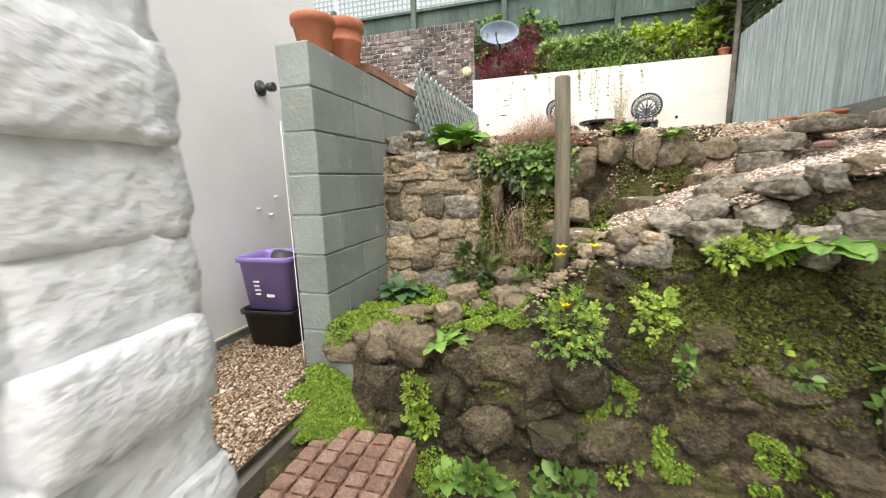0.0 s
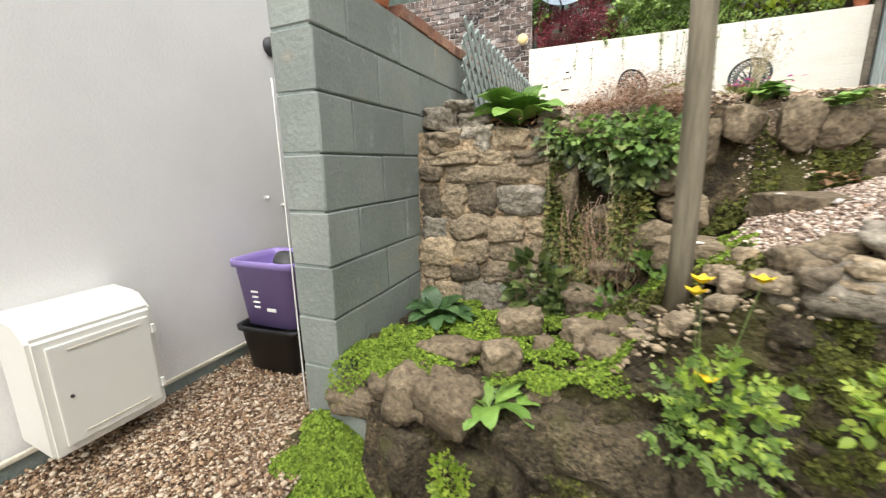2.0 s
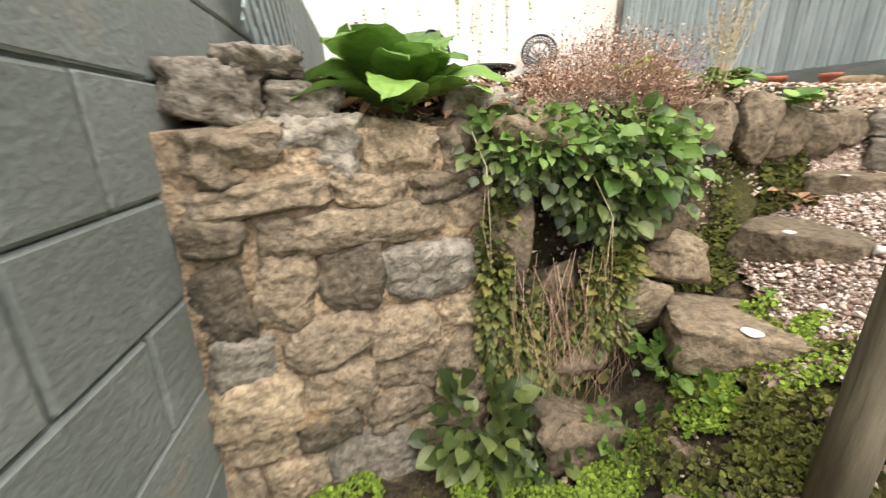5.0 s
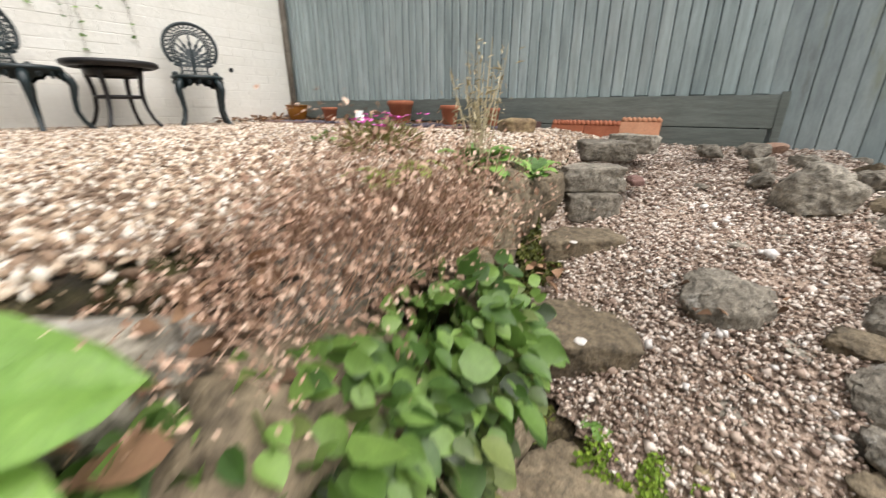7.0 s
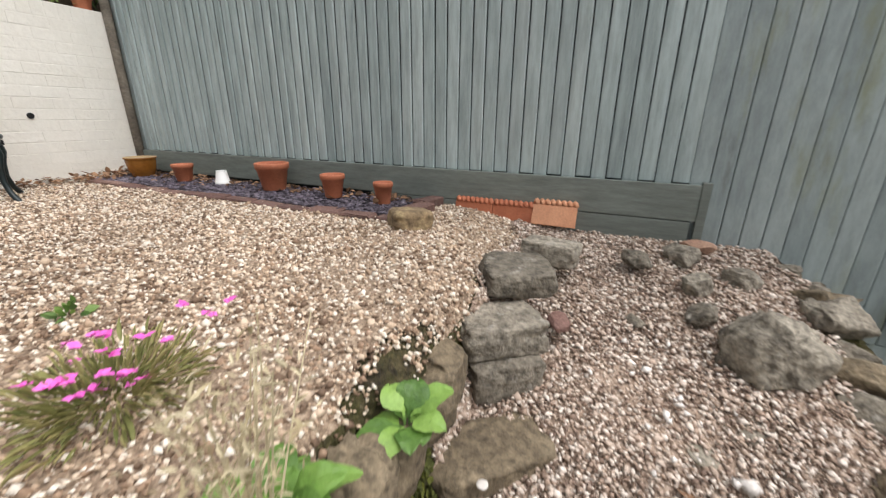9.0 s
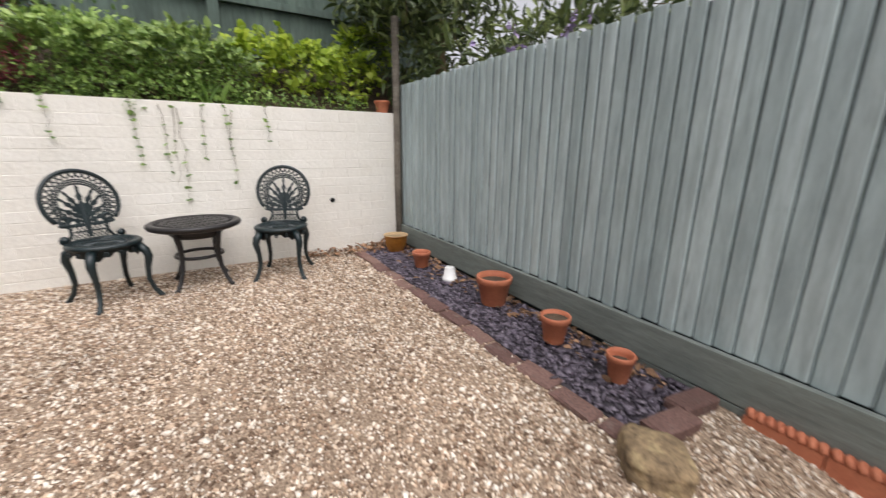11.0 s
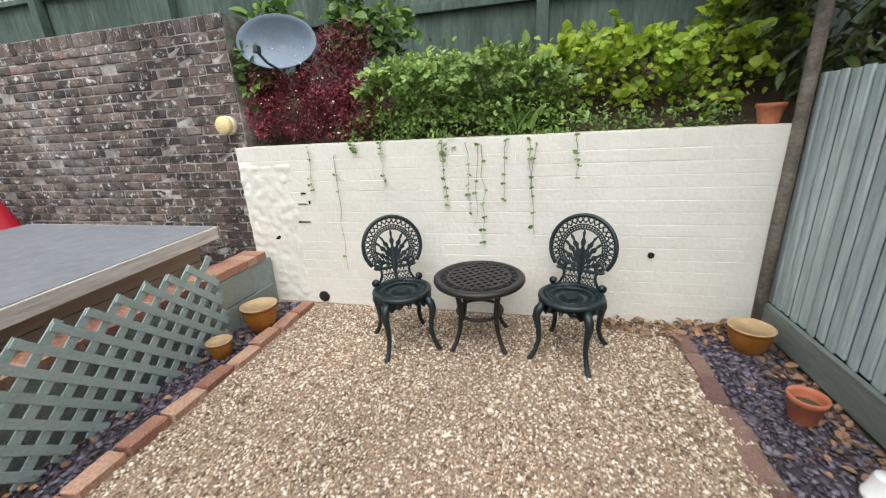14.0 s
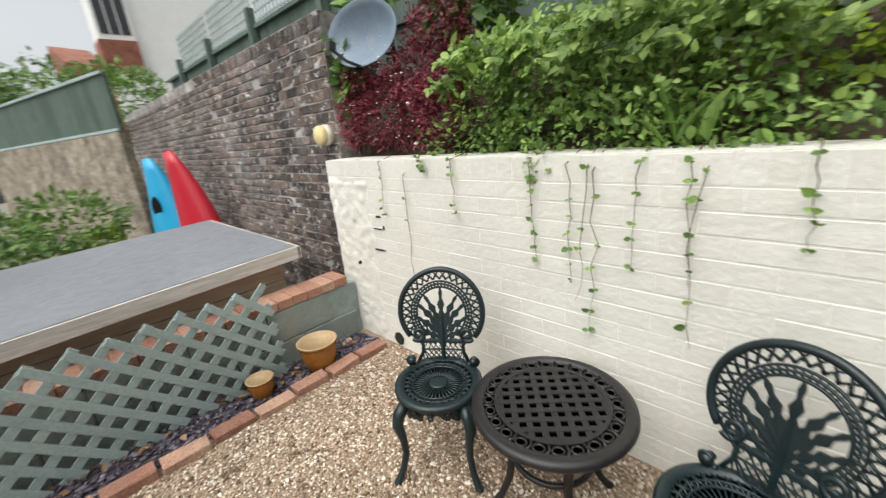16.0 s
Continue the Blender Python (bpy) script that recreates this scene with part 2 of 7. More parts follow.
M_DARKMOSS = mat("olive_moss", [(0.029, 0.036, 0.0065), (0.078, 0.088, 0.0125), (0.155, 0.166, 0.025)], 26, 0.9, 0.9, 90, island=0.4)
M_POST = mat("weathered_post_wood", [(0.075, 0.064, 0.042), (0.145, 0.125, 0.085), (0.21, 0.185, 0.135)], 9, 0.8, 0.5, 40, stretch=(1, 1, 0.08), big=0.15, grain=0.3)
M_TIMBER = mat("old_grey_timber", [(0.10, 0.085, 0.065), (0.20, 0.175, 0.14)], 9, 0.85, 0.5, 40, stretch=(1, 0.1, 1), grain=0.35)
M_SHEDWOOD = mat("brown_shed_boards", [(0.28, 0.20, 0.14), (0.42, 0.32, 0.23)], 9, 0.75, 0.3, 40, stretch=(1, 0.1, 1), objrand=0.3)
M_FASCIA = mat("grey_weathered_fascia", [(0.44, 0.40, 0.36), (0.62, 0.58, 0.53)], 8, 0.8, 0.3, 40, stretch=(1, 0.1, 1), grain=0.2)
M_FELT = mat("grey_roof_felt", [(0.18, 0.19, 0.21), (0.24, 0.25, 0.27)], 14, 0.6, 0.3, 300, big=0.08)
M_METERBOX = mat("white_plastic", [(0.76, 0.76, 0.71), (0.80, 0.80, 0.75)], 3, 0.4, 0.03, 50, big=0.02, grain=0.0)
M_WHITEPLASTIC = mat("bright_white_plastic", [(0.78, 0.78, 0.76), (0.83, 0.83, 0.81)], 3, 0.35, 0.0, 50, big=0.02, grain=0.0)
M_PURPLE = mat("purple_plastic", [(0.29, 0.21, 0.52), (0.33, 0.25, 0.58)], 4, 0.4, 0.05, 60, big=0.08, grain=0.03)
M_BLACKPLASTIC = mat("black_plastic", [(0.012, 0.013, 0.014), (0.02, 0.021, 0.022)], 4, 0.4, 0.05, 60, big=0.1)
M_REDKAYAK = mat("red_kayak_plastic", [(0.50, 0.012, 0.03), (0.56, 0.02, 0.04)], 3, 0.3, 0.02, 60, big=0.05, grain=0.0)
M_BLUEKAYAK = mat("blue_kayak_plastic", [(0.02, 0.35, 0.62), (0.03, 0.40, 0.68)], 3, 0.3, 0.02, 60, big=0.05, grain=0.0)
M_DISH = mat("grey_blue_dish_metal", [(0.15, 0.20, 0.26), (0.21, 0.265, 0.33)], 5, 0.5, 0.1, 60, big=0.15, spots=[(7, 0.62, 0.74, (0.33, 0.24, 0.15), 0.5)], grain=0.1)
M_CREAMLAMP = mat("cream_bulkhead_lens", [(0.62, 0.50, 0.24), (0.70, 0.58, 0.30)], 6, 0.5, 0.1, 60)
M_DARKMETAL = mat("dark_grey_metal", [(0.03, 0.032, 0.035), (0.05, 0.052, 0.056)], 8, 0.45, 0.05, 60)
M_LEAF = mat("green_leaf", [(0.055, 0.115, 0.025), (0.13, 0.235, 0.05), (0.24, 0.38, 0.09)], 9, 0.42, 0.1, 60, island=0.65, trans=0.35, big=0.15)
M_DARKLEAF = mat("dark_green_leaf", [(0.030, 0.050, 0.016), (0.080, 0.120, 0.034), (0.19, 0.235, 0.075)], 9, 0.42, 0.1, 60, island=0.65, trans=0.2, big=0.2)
M_LIME = mat("lime_leaf", [(0.13, 0.22, 0.025), (0.25, 0.37, 0.04), (0.40, 0.50, 0.08)], 9, 0.5, 0.1, 60, island=0.6, trans=0.3, big=0.1)
M_REDLEAF = mat("crimson_leaf", [(0.10, 0.016, 0.024), (0.23, 0.036, 0.055), (0.38, 0.085, 0.11)], 9, 0.45, 0.1, 60, island=0.65, trans=0.35)
M_BROWNLEAF = mat("dry_leaf", [(0.10, 0.055, 0.03), (0.24, 0.135, 0.075), (0.40, 0.24, 0.14)], 12, 0.8, 0.2, 60, island=0.65, trans=0.15)
M_PINKDRY = mat("dry_pinkish_stems", [(0.22, 0.125, 0.08), (0.46, 0.29, 0.20), (0.68, 0.50, 0.38)], 12, 0.85, 0.1, 60, island=0.7)
M_STRAW = mat("pale_straw", [(0.40, 0.33, 0.19), (0.60, 0.53, 0.36)], 12, 0.8, 0.0, 60, island=0.7)
M_YELLOW = mat("yellow_petal", [(0.75, 0.50, 0.01), (0.85, 0.62, 0.02)], 12, 0.6, 0.0, 60, island=0.5)
M_PINK = mat("magenta_petal", [(0.55, 0.06, 0.36), (0.75, 0.18, 0.55)], 12, 0.6, 0.0, 60, island=0.5)
M_LILAC = mat("lilac_petal", [(0.38, 0.28, 0.55), (0.55, 0.45, 0.68)], 12, 0.6, 0.0, 60, island=0.5)
M_STEM = mat("vine_stem", [(0.10, 0.075, 0.04), (0.20, 0.15, 0.085)], 20, 0.85, 0.2, 60)
M_GREENSTEM = mat("green_stem", [(0.10, 0.16, 0.04), (0.18, 0.24, 0.07)], 20, 0.7, 0.1, 60)
M_QUARTZ = mat("white_quartz_pebble", [(0.62, 0.58, 0.54), (0.78, 0.74, 0.70)], 12, 0.6, 0.2, 60)
M_SHELL = mat("pink_shell", [(0.60, 0.42, 0.50), (0.72, 0.55, 0.64)], 12, 0.4, 0.2, 60)
M_DARK = mat("dark_void", [(0.006, 0.006, 0.006), (0.012, 0.012, 0.012)], 8, 0.95, 0.0)
M_PIPE = mat("cream_pipe", [(0.62, 0.58, 0.48), (0.70, 0.66, 0.56)], 8, 0.5, 0.0)
M_GLASS = mat("dark_window_glass", [(0.02, 0.022, 0.025), (0.03, 0.032, 0.036)], 2, 0.06, 0.0, grain=0.0)
M_TILE = mat("red_roof_tile", [(0.20, 0.075, 0.05), (0.30, 0.12, 0.08)], 5, 0.85, 0.5, 20)
M_CONCRETE = mat("mossy_concrete", [(0.16, 0.145, 0.11), (0.26, 0.24, 0.19)], 8, 0.95, 0.8, 40, spots=[(5, 0.55, 0.7, (0.10, 0.13, 0.03), 0.7)], grain=0.4)
M_PAVER = mat("red_stable_paver", [(0.13, 0.07, 0.05), (0.24, 0.14, 0.10), (0.36, 0.25, 0.19)], 14, 0.75, 0.6, 70, objrand=0.3, spots=[(7, 0.58, 0.7, (0.12, 0.14, 0.03), 0.6)], grain=0.4)


# ---- mesh helpers ----
def obj(name, verts, faces, material, parent=None, smooth=False):
    me = bpy.data.meshes.new(name)
    me.from_pydata([tuple(v) for v in verts], [], [tuple(f) for f in faces])
    me.materials.append(material)
    if smooth:
        me.polygons.foreach_set("use_smooth", [True] * len(me.polygons))
    me.update()
    ob = new(name, me)
    ob.parent = parent
    return ob


def part(name, bm, material, parent, label="", smooth=False):
    me = bpy.data.meshes.new(name)
    bmesh.ops.recalc_face_normals(bm, faces=bm.faces)
    bm.to_mesh(me)
    bm.free()
    me.materials.append(material)
    if smooth:
        me.polygons.foreach_set("use_smooth", [True] * len(me.polygons))
    ob = new(name, me)
    ob.parent = parent
    if label:
        ob["label"] = label
    return ob


def empty(name, label, category, m=None, group="", kind=""):
    e = new(name)
    e.empty_display_size = 0.05
    if m is not None:
        e.matrix_world = m
    return tagged(e, label, category, group, kind)


def add_box(bm, x0, x1, y0, y1, z0, z1, bevel=0.0, m=None):
    r = bmesh.ops.create_cube(bm, size=1.0)
    vs = r["verts"]
    for v in vs:
        v.co = Vector(((x0 + x1) / 2 + v.co.x * (x1 - x0), (y0 + y1) / 2 + v.co.y * (y1 - y0), (z0 + z1) / 2 + v.co.z * (z1 - z0)))
    if bevel:
        es = list({e for v in vs for e in v.link_edges})
        out = bmesh.ops.bevel(bm, geom=es, offset=bevel, segments=2, affect='EDGES', profile=0.7)
        vs = list({v for f in out["faces"] for v in f.verts} | {v for v in vs if v.is_valid})
    if m is not None:
        for v in vs:
            v.co = m @ v.co
    return vs


def box(name, x0, x1, y0, y1, z0, z1, material, parent=None, bevel=0.0, label=""):
    bm = bmesh.new()
    add_box(bm, x0, x1, y0, y1, z0, z1, bevel)
    return part(name, bm, material, parent, label)


def tube(bm, pts, r, sides=6, closed=False):
    """A round bar along pts; r is one radius or one per point."""
    pts = [Vector(p) for p in pts]
    n = len(pts)
    rs = r if isinstance(r, (list, tuple)) else [r] * n
    rings, up = [], None
    for i, p in enumerate(pts):
        a = pts[(i - 1) % n] if (closed or i > 0) else p
        b = pts[(i + 1) % n] if (closed or i < n - 1) else p
        d = (b - a).normalized()
        if up is None:
            up = d.orthogonal().normalized()
        up = (up - d * up.dot(d)).normalized()
        side = d.cross(up)
        rings.append([bm.verts.new(p + (up * math.cos(k * math.tau / sides) + side * math.sin(k * math.tau / sides)) * rs[i]) for k in range(sides)])
    for i in range(n if closed else n - 1):
        a, b = rings[i], rings[(i + 1) % n]
        best = 0
        if closed and i == n - 1:
            best = min(range(sides), key=lambda s: (a[0].co - b[s].co).length)
        for k in range(sides):
            bm.faces.new((a[k], a[(k + 1) % sides], b[(k + 1 + best) % sides], b[(k + best) % sides]))
    if not closed:
        bm.faces.new(rings[0][::-1])
        bm.faces.new(rings[-1])


def lathe(bm, prof, seg=28, centre=(0, 0, 0)):
    """Turn a profile of (radius, z) round the z axis."""
    cx, cy, cz = centre
    rings = [[bm.verts.new((cx + r * math.cos(k * math.tau / seg), cy + r * math.sin(k * math.tau / seg), cz + z)) for k in range(seg)] for r, z in prof]
    for a, b in zip(rings, rings[1:]):
        for k in range(seg):
            bm.faces.new((a[k], a[(k + 1) % seg], b[(k + 1) % seg], b[k]))
    if prof[0][0] > 1e-4:
        bm.faces.new(rings[0][::-1])
    if prof[-1][0] > 1e-4:
        bm.faces.new(rings[-1])


def cham(sx, sy, sz, b):
    """Verts and faces of a chamfered box centred on the origin (44 triangles)."""
    x, y, z = sx / 2, sy / 2, sz / 2
    v, idx = [], {}
    for i in (-1, 1):
        for j in (-1, 1):
            for k in (-1, 1):
                for ax in range(3):
                    p = [i * x, j * y, k * z]
                    for o in range(3):
                        if o != ax:
                            p[o] -= (i, j, k)[o] * b
                    idx[(i, j, k, ax)] = len(v)
                    v.append(tuple(p))
    f = []
    for s in (-1, 1):
        f.append([idx[(s, a, c, 0)] for a, c in ((-1, -1), (1, -1), (1, 1), (-1, 1))])
        f.append([idx[(a, s, c, 1)] for a, c in ((-1, -1), (1, -1), (1, 1), (-1, 1))])
        f.append([idx[(a, c, s, 2)] for a, c in ((-1, -1), (1, -1), (1, 1), (-1, 1))])
    for a in (-1, 1):
        for c in (-1, 1):
            f.append([idx[(-1, a, c, 1)], idx[(1, a, c, 1)], idx[(1, a, c, 2)], idx[(-1, a, c, 2)]])
            f.append([idx[(a, -1, c, 0)], idx[(a, 1, c, 0)], idx[(a, 1, c, 2)], idx[(a, -1, c, 2)]])
            f.append([idx[(a, c, -1, 0)], idx[(a, c, 1, 0)], idx[(a, c, 1, 1)], idx[(a, c, -1, 1)]])
            for k in (-1, 1):
                f.append([idx[(a, c, k, 0)], idx[(a, c, k, 1)], idx[(a, c, k, 2)]])
    return v, f


def fixed_mesh(name, verts, faces, material, jitter=0.0, seed=0):
    """Shared mesh data for loops of alike pieces."""
    g = np.random.default_rng(seed)
    v = np.array(verts, float)
    if jitter:
        v = v + g.normal(0, jitter, v.shape)
    me = bpy.data.meshes.new(name)
    me.from_pydata([tuple(p) for p in v], [], [tuple(f) for f in faces])
    bm = bmesh.new()
    bm.from_mesh(me)
    bmesh.ops.recalc_face_normals(bm, faces=bm.faces)
    bm.to_mesh(me)
    bm.free()
    me.materials.append(material)
    return me


def piece(name, me, parent, m):
    o = new(name, me)
    o.parent = parent
    o.matrix_world = m
    return o


def rock_mesh(name, size, seed, material, rough=0.22, sub=4, flat=0.0):
    """A lumpy boulder: an icosphere squared off and broken by noise at two scales."""
    bm = bmesh.new()
    bmesh.ops.create_icosphere(bm, subdivisions=sub, radius=1.0)
    off = Vector((seed * 3.7, seed * 1.9, seed * 5.3))
    gp = np.random.default_rng(int(seed) + 77)
    planes = []
    for _ in range(11):
        nk = Vector(gp.normal(0, 1, 3)).normalized()
        planes.append((nk, gp.uniform(0.66, 0.98)))
    for v in bm.verts:
        p = v.co.copy()
        q = Vector([math.copysign(abs(c) ** 0.62, c) for c in p])
        q *= 1 + rough * noise.noise(p * 1.3 + off) + rough * 0.5 * noise.noise(p * 3.1 + off) + rough * 0.22 * noise.noise(p * 7 + off)
        for nk, dk in planes:
            over = q.dot(nk) - dk
            if over > 0:
                q -= nk * over * 0.92
        q *= 1 + rough * 0.16 * noise.noise(p * 6 + off) + rough * 0.14 * (0.4 - abs(noise.noise(p * 5 + off)) * 1.6) + rough * 0.12 * noise.noise(p * 13 + off) + rough * 0.07 * noise.noise(p * 27 + off)
        if flat and q.z > flat:
            q.z = flat + (q.z - flat) * 0.2
        v.co = Vector((q.x * size[0] / 2, q.y * size[1] / 2, q.z * size[2] / 2))
    me = bpy.data.meshes.new(name)
    bm.to_mesh(me)
    bm.free()
    me.materials.append(material)
    me.polygons.foreach_set("use_smooth", [True] * len(me.polygons))
    return me


def block_stone(name, size, seed, material, cuts=11, wear=0.10):
    """A roughly squared, flat-faced walling stone with skewed corners, chipped edges and pits."""
    g = np.random.default_rng(int(seed) + 31)
    bm = bmesh.new()
    bmesh.ops.create_cube(bm, size=2.0)
    bmesh.ops.subdivide_edges(bm, edges=bm.edges, cuts=cuts, use_grid_fill=True)
    off = Vector((seed * 2.7, seed * 1.3, seed * 4.1))
    skx, skz = g.uniform(-0.20, 0.20, 4), g.uniform(-0.20, 0.20, 4)
    bx, bz = g.uniform(-0.06, 0.06), g.uniform(-0.06, 0.06)
    for v in bm.verts:
        p = v.co.copy()
        a, b = p.x, p.z
        w = ((1 - a) * (1 - b) / 4, (1 + a) * (1 - b) / 4, (1 - a) * (1 + b) / 4, (1 + a) * (1 + b) / 4)
        x = a - sum(w[i] * skx[i] for i in range(4)) * (1 if a > 0 else -1) * abs(a)
        z = b - sum(w[i] * skz[i] for i in range(4)) * (1 if b > 0 else -1) * abs(b)
        q = Vector((x, p.y, z))
        corner = sorted((abs(p.x), abs(p.y), abs(p.z)))
        q *= 1 - 0.13 * max(0.0, corner[1] - 0.62) / 0.38 - 0.07 * max(0.0, corner[0] - 0.6) / 0.4
        n1, n2 = noise.noise(p * 1.1 + off), noise.noise(p * 2.7 + off)
        n3, n4 = noise.noise(p * 6 + off), noise.noise(p * 14 + off)
        q *= 1 + wear * (1.0 * n1 + 0.8 * n2 + 0.40 * n3 + 0.22 * n4 - 0.5 * max(0.0, 0.16 - abs(noise.noise(p * 2.2 - off))))
        q.y += (bx * a + bz * b) * 2.0
        v.co = Vector((q.x * size[0] / 2, q.y * size[1] / 2, q.z * size[2] / 2))
    me = bpy.data.meshes.new(name)
    bm.to_mesh(me)
    bm.free()
    me.materials.append(material)
    me.polygons.foreach_set("use_smooth", [True] * len(me.polygons))
    return me


def rock(name, at, size, seed, material, label, rz=0.0, tilt=0.0, flat=0.0, rough=0.22, category="rock", group="", sub=4):
    o = new(name, rock_mesh(name, size, seed, material, rough, sub, flat))
    o.matrix_world = pose(*at, tilt, 0, rz)
    return tagged(o, label, category, group)


def grains(name, P, size, material, seed=0, kind="stuff", label="", category="gravel", flat=0.6, parent=None, ico=False):
    """Loose angular stones as one mesh: randomised octahedra (or icosahedra) at the places P."""
    g = np.random.default_rng(seed)
    n = len(P)
    if ico:
        ph = (1 + 5 ** 0.5) / 2
        base = np.array([(-1, ph, 0), (1, ph, 0), (-1, -ph, 0), (1, -ph, 0), (0, -1, ph), (0, 1, ph), (0, -1, -ph), (0, 1, -ph), (ph, 0, -1), (ph, 0, 1), (-ph, 0, -1), (-ph, 0, 1)]) / 1.9
        fc = np.array([(0, 11, 5), (0, 5, 1), (0, 1, 7), (0, 7, 10), (0, 10, 11), (1, 5, 9), (5, 11, 4), (11, 10, 2), (10, 7, 6), (7, 1, 8),
                       (3, 9, 4), (3, 4, 2), (3, 2, 6), (3, 6, 8), (3, 8, 9), (4, 9, 5), (2, 4, 11), (6, 2, 10), (8, 6, 7), (9, 8, 1)])
    else:
        base = np.array([(1, 0, 0), (-1, 0, 0), (0, 1, 0), (0, -1, 0), (0, 0, 1), (0, 0, -1)], float)
        fc = np.array([(0, 2, 4), (2, 1, 4), (1, 3, 4), (3, 0, 4), (2, 0, 5), (1, 2, 5), (3, 1, 5), (0, 3, 5)])
    k = len(base)
    V = base[None] * (1 + g.normal(0, 0.2, (n, k, 1))) + g.normal(0, 0.12, (n, k, 3))
    s = size * np.exp(g.normal(0, 0.32, n))
    V = V * np.stack([s * g.uniform(0.8, 1.3, n), s * g.uniform(0.6, 1.0, n), s * flat * g.uniform(0.7, 1.2, n)], 1)[:, None] * 0.5
    a = g.uniform(0, math.tau, n)
    tx = g.normal(0, 0.35, n)
    ct, st = np.cos(tx)[:, None], np.sin(tx)[:, None]
    y, z = V[..., 1] * ct - V[..., 2] * st, V[..., 1] * st + V[..., 2] * ct
    ca, sa = np.cos(a)[:, None], np.sin(a)[:, None]
    W = np.stack([V[..., 0] * ca - y * sa, V[..., 0] * sa + y * ca, z], -1) + np.asarray(P)[:, None]
    F = (fc[None] + (np.arange(n) * k)[:, None, None]).reshape(-1, 3)
    return bulk(name, W.reshape(-1, 3), F, material, label, category, kind, parent)


def bulk(name, V, F, material, label="", category="", kind="", parent=None, smooth=False):
    """A mesh straight from arrays of vertices and equal-sided faces."""
    me = bpy.data.meshes.new(name)
    V, F = np.asarray(V, np.float32), np.asarray(F, np.int32)
    me.vertices.add(len(V))
    me.vertices.foreach_set("co", V.ravel())
    me.loops.add(F.size)
    me.loops.foreach_set("vertex_index", F.ravel())
    me.polygons.add(len(F))
    me.polygons.foreach_set("loop_start", np.arange(len(F), dtype=np.int32) * F.shape[1])
    if smooth:
        me.polygons.foreach_set("use_smooth", np.ones(len(F), bool))
    me.update(calc_edges=True)
    me.validate()
    me.materials.append(material)
    o = new(name, me)
    o.parent = parent
    return tagged(o, label, category, "", kind)


FINE = np.array([(0, 0, 0), (-0.34, 0.14, 0.06), (0.34, 0.14, 0.06), (-0.5, 0.40, 0.10), (0.5, 0.40, 0.10), (-0.40, 0.66, 0.07), (0.40, 0.66, 0.07), (-0.17, 0.88, 0.0), (0.17, 0.88, 0.0), (0, 1, -0.10), (0, 0.40, -0.02), (0, 0.72, -0.03)])
FINE_F = np.array([(0, 10, 1), (0, 2, 10), (1, 10, 3), (10, 2, 4), (3, 10, 5), (10, 4, 6), (10, 11, 5), (10, 6, 11), (5, 11, 7), (11, 6, 8), (11, 9, 7), (11, 8, 9)])
LEAF = np.array([(0, 0, 0), (-0.5, 0.38, 0.10), (0.5, 0.38, 0.10), (-0.36, 0.70, 0.07), (0.36, 0.70, 0.07), (0, 1, -0.10), (0, 0.42, -0.02)])
LEAF_F = np.array([(0, 6, 1), (0, 2, 6), (6, 3, 1), (6, 2, 4), (6, 5, 3), (6, 4, 5)])


def leaves(name, P, D, size, material, parent=None, width=0.6, seed=0, spread=0.35, normal=None, label="", category="", kind="", droop=0.0, vary=0.3, fine=True):
    """Many folded leaves as one mesh: roots P, directions D, blade length size."""
    g = np.random.default_rng(seed)
    P, D = np.asarray(P, float), np.asarray(D, float)
    n = len(P)
    D = D + g.normal(0, spread, (n, 3))
    D[:, 2] -= droop
    D /= np.linalg.norm(D, axis=1)[:, None] + 1e-9
    up = np.tile(np.array([0, 0, 1.0]), (n, 1)) if normal is None else np.broadcast_to(np.asarray(normal, float), (n, 3)).copy()
    up = up + g.normal(0, 0.35, (n, 3))
    S = np.cross(D, up)
    S /= np.linalg.norm(S, axis=1)[:, None] + 1e-9
    U = np.cross(S, D)
    s = (size * np.exp(g.normal(0, vary, n)))[:, None, None]
    w = width * g.uniform(0.8, 1.2, n)[:, None, None]
    base, fc = (FINE, FINE_F) if fine else (LEAF, LEAF_F)
    T = base[None]
    W = P[:, None] + s * (T[..., 0:1] * w * S[:, None] + T[..., 1:2] * D[:, None] + T[..., 2:3] * U[:, None])
    F = (fc[None] + (np.arange(n) * len(base))[:, None, None]).reshape(-1, 3)
    return bulk(name, W.reshape(-1, 3), F, material, label, category, kind or "stuff", parent, smooth=fine)


def strands(name, lines, r, material, parent=None, sides=4, label="", category="", kind=""):
    """Thin stems: each line is a list of points."""
    bm = bmesh.new()
    for ln in lines:
        tube(bm, ln, [r * (1 - 0.6 * i / (len(ln) - 1)) for i in range(len(ln))], sides)
    o = part(name, bm, material, parent, label)
    return tagged(o, "", category, "", kind or ("stuff" if len(lines) > 1 else ""))


def sstep(a, b, v):
    t = np.clip((v - a) / (b - a), 0, 1)
    return t * t * (3 - 2 * t)


# ---- ground ----
TERRACE = 1.705


def path_level(x):
    return np.interp(x, [-1.25, -0.5, -0.2, 0.05, 0.3, 0.45, 0.85, 1.3, 2.0, 2.5], [0.56, 0.57, 0.64, 0.86, 1.04, 1.12, 1.26, 1.38, 1.55, 1.62])


def wall_line(x):
    return np.interp(x, [-1.3, -0.6, -0.35, 0.0, 0.6, 1.3, 1.7], [2.80, 2.93, 2.93, 2.96, 3.08, 3.09, 3.0])


def front_line(x):
    return np.interp(x, [-1.3, -0.8, -0.3, 0.1, 0.5, 1.0, 1.5, 2.0, 2.5], [1.86, 1.86, 1.90, 1.98, 2.05, 1.98, 1.84, 1.86, 1.95])


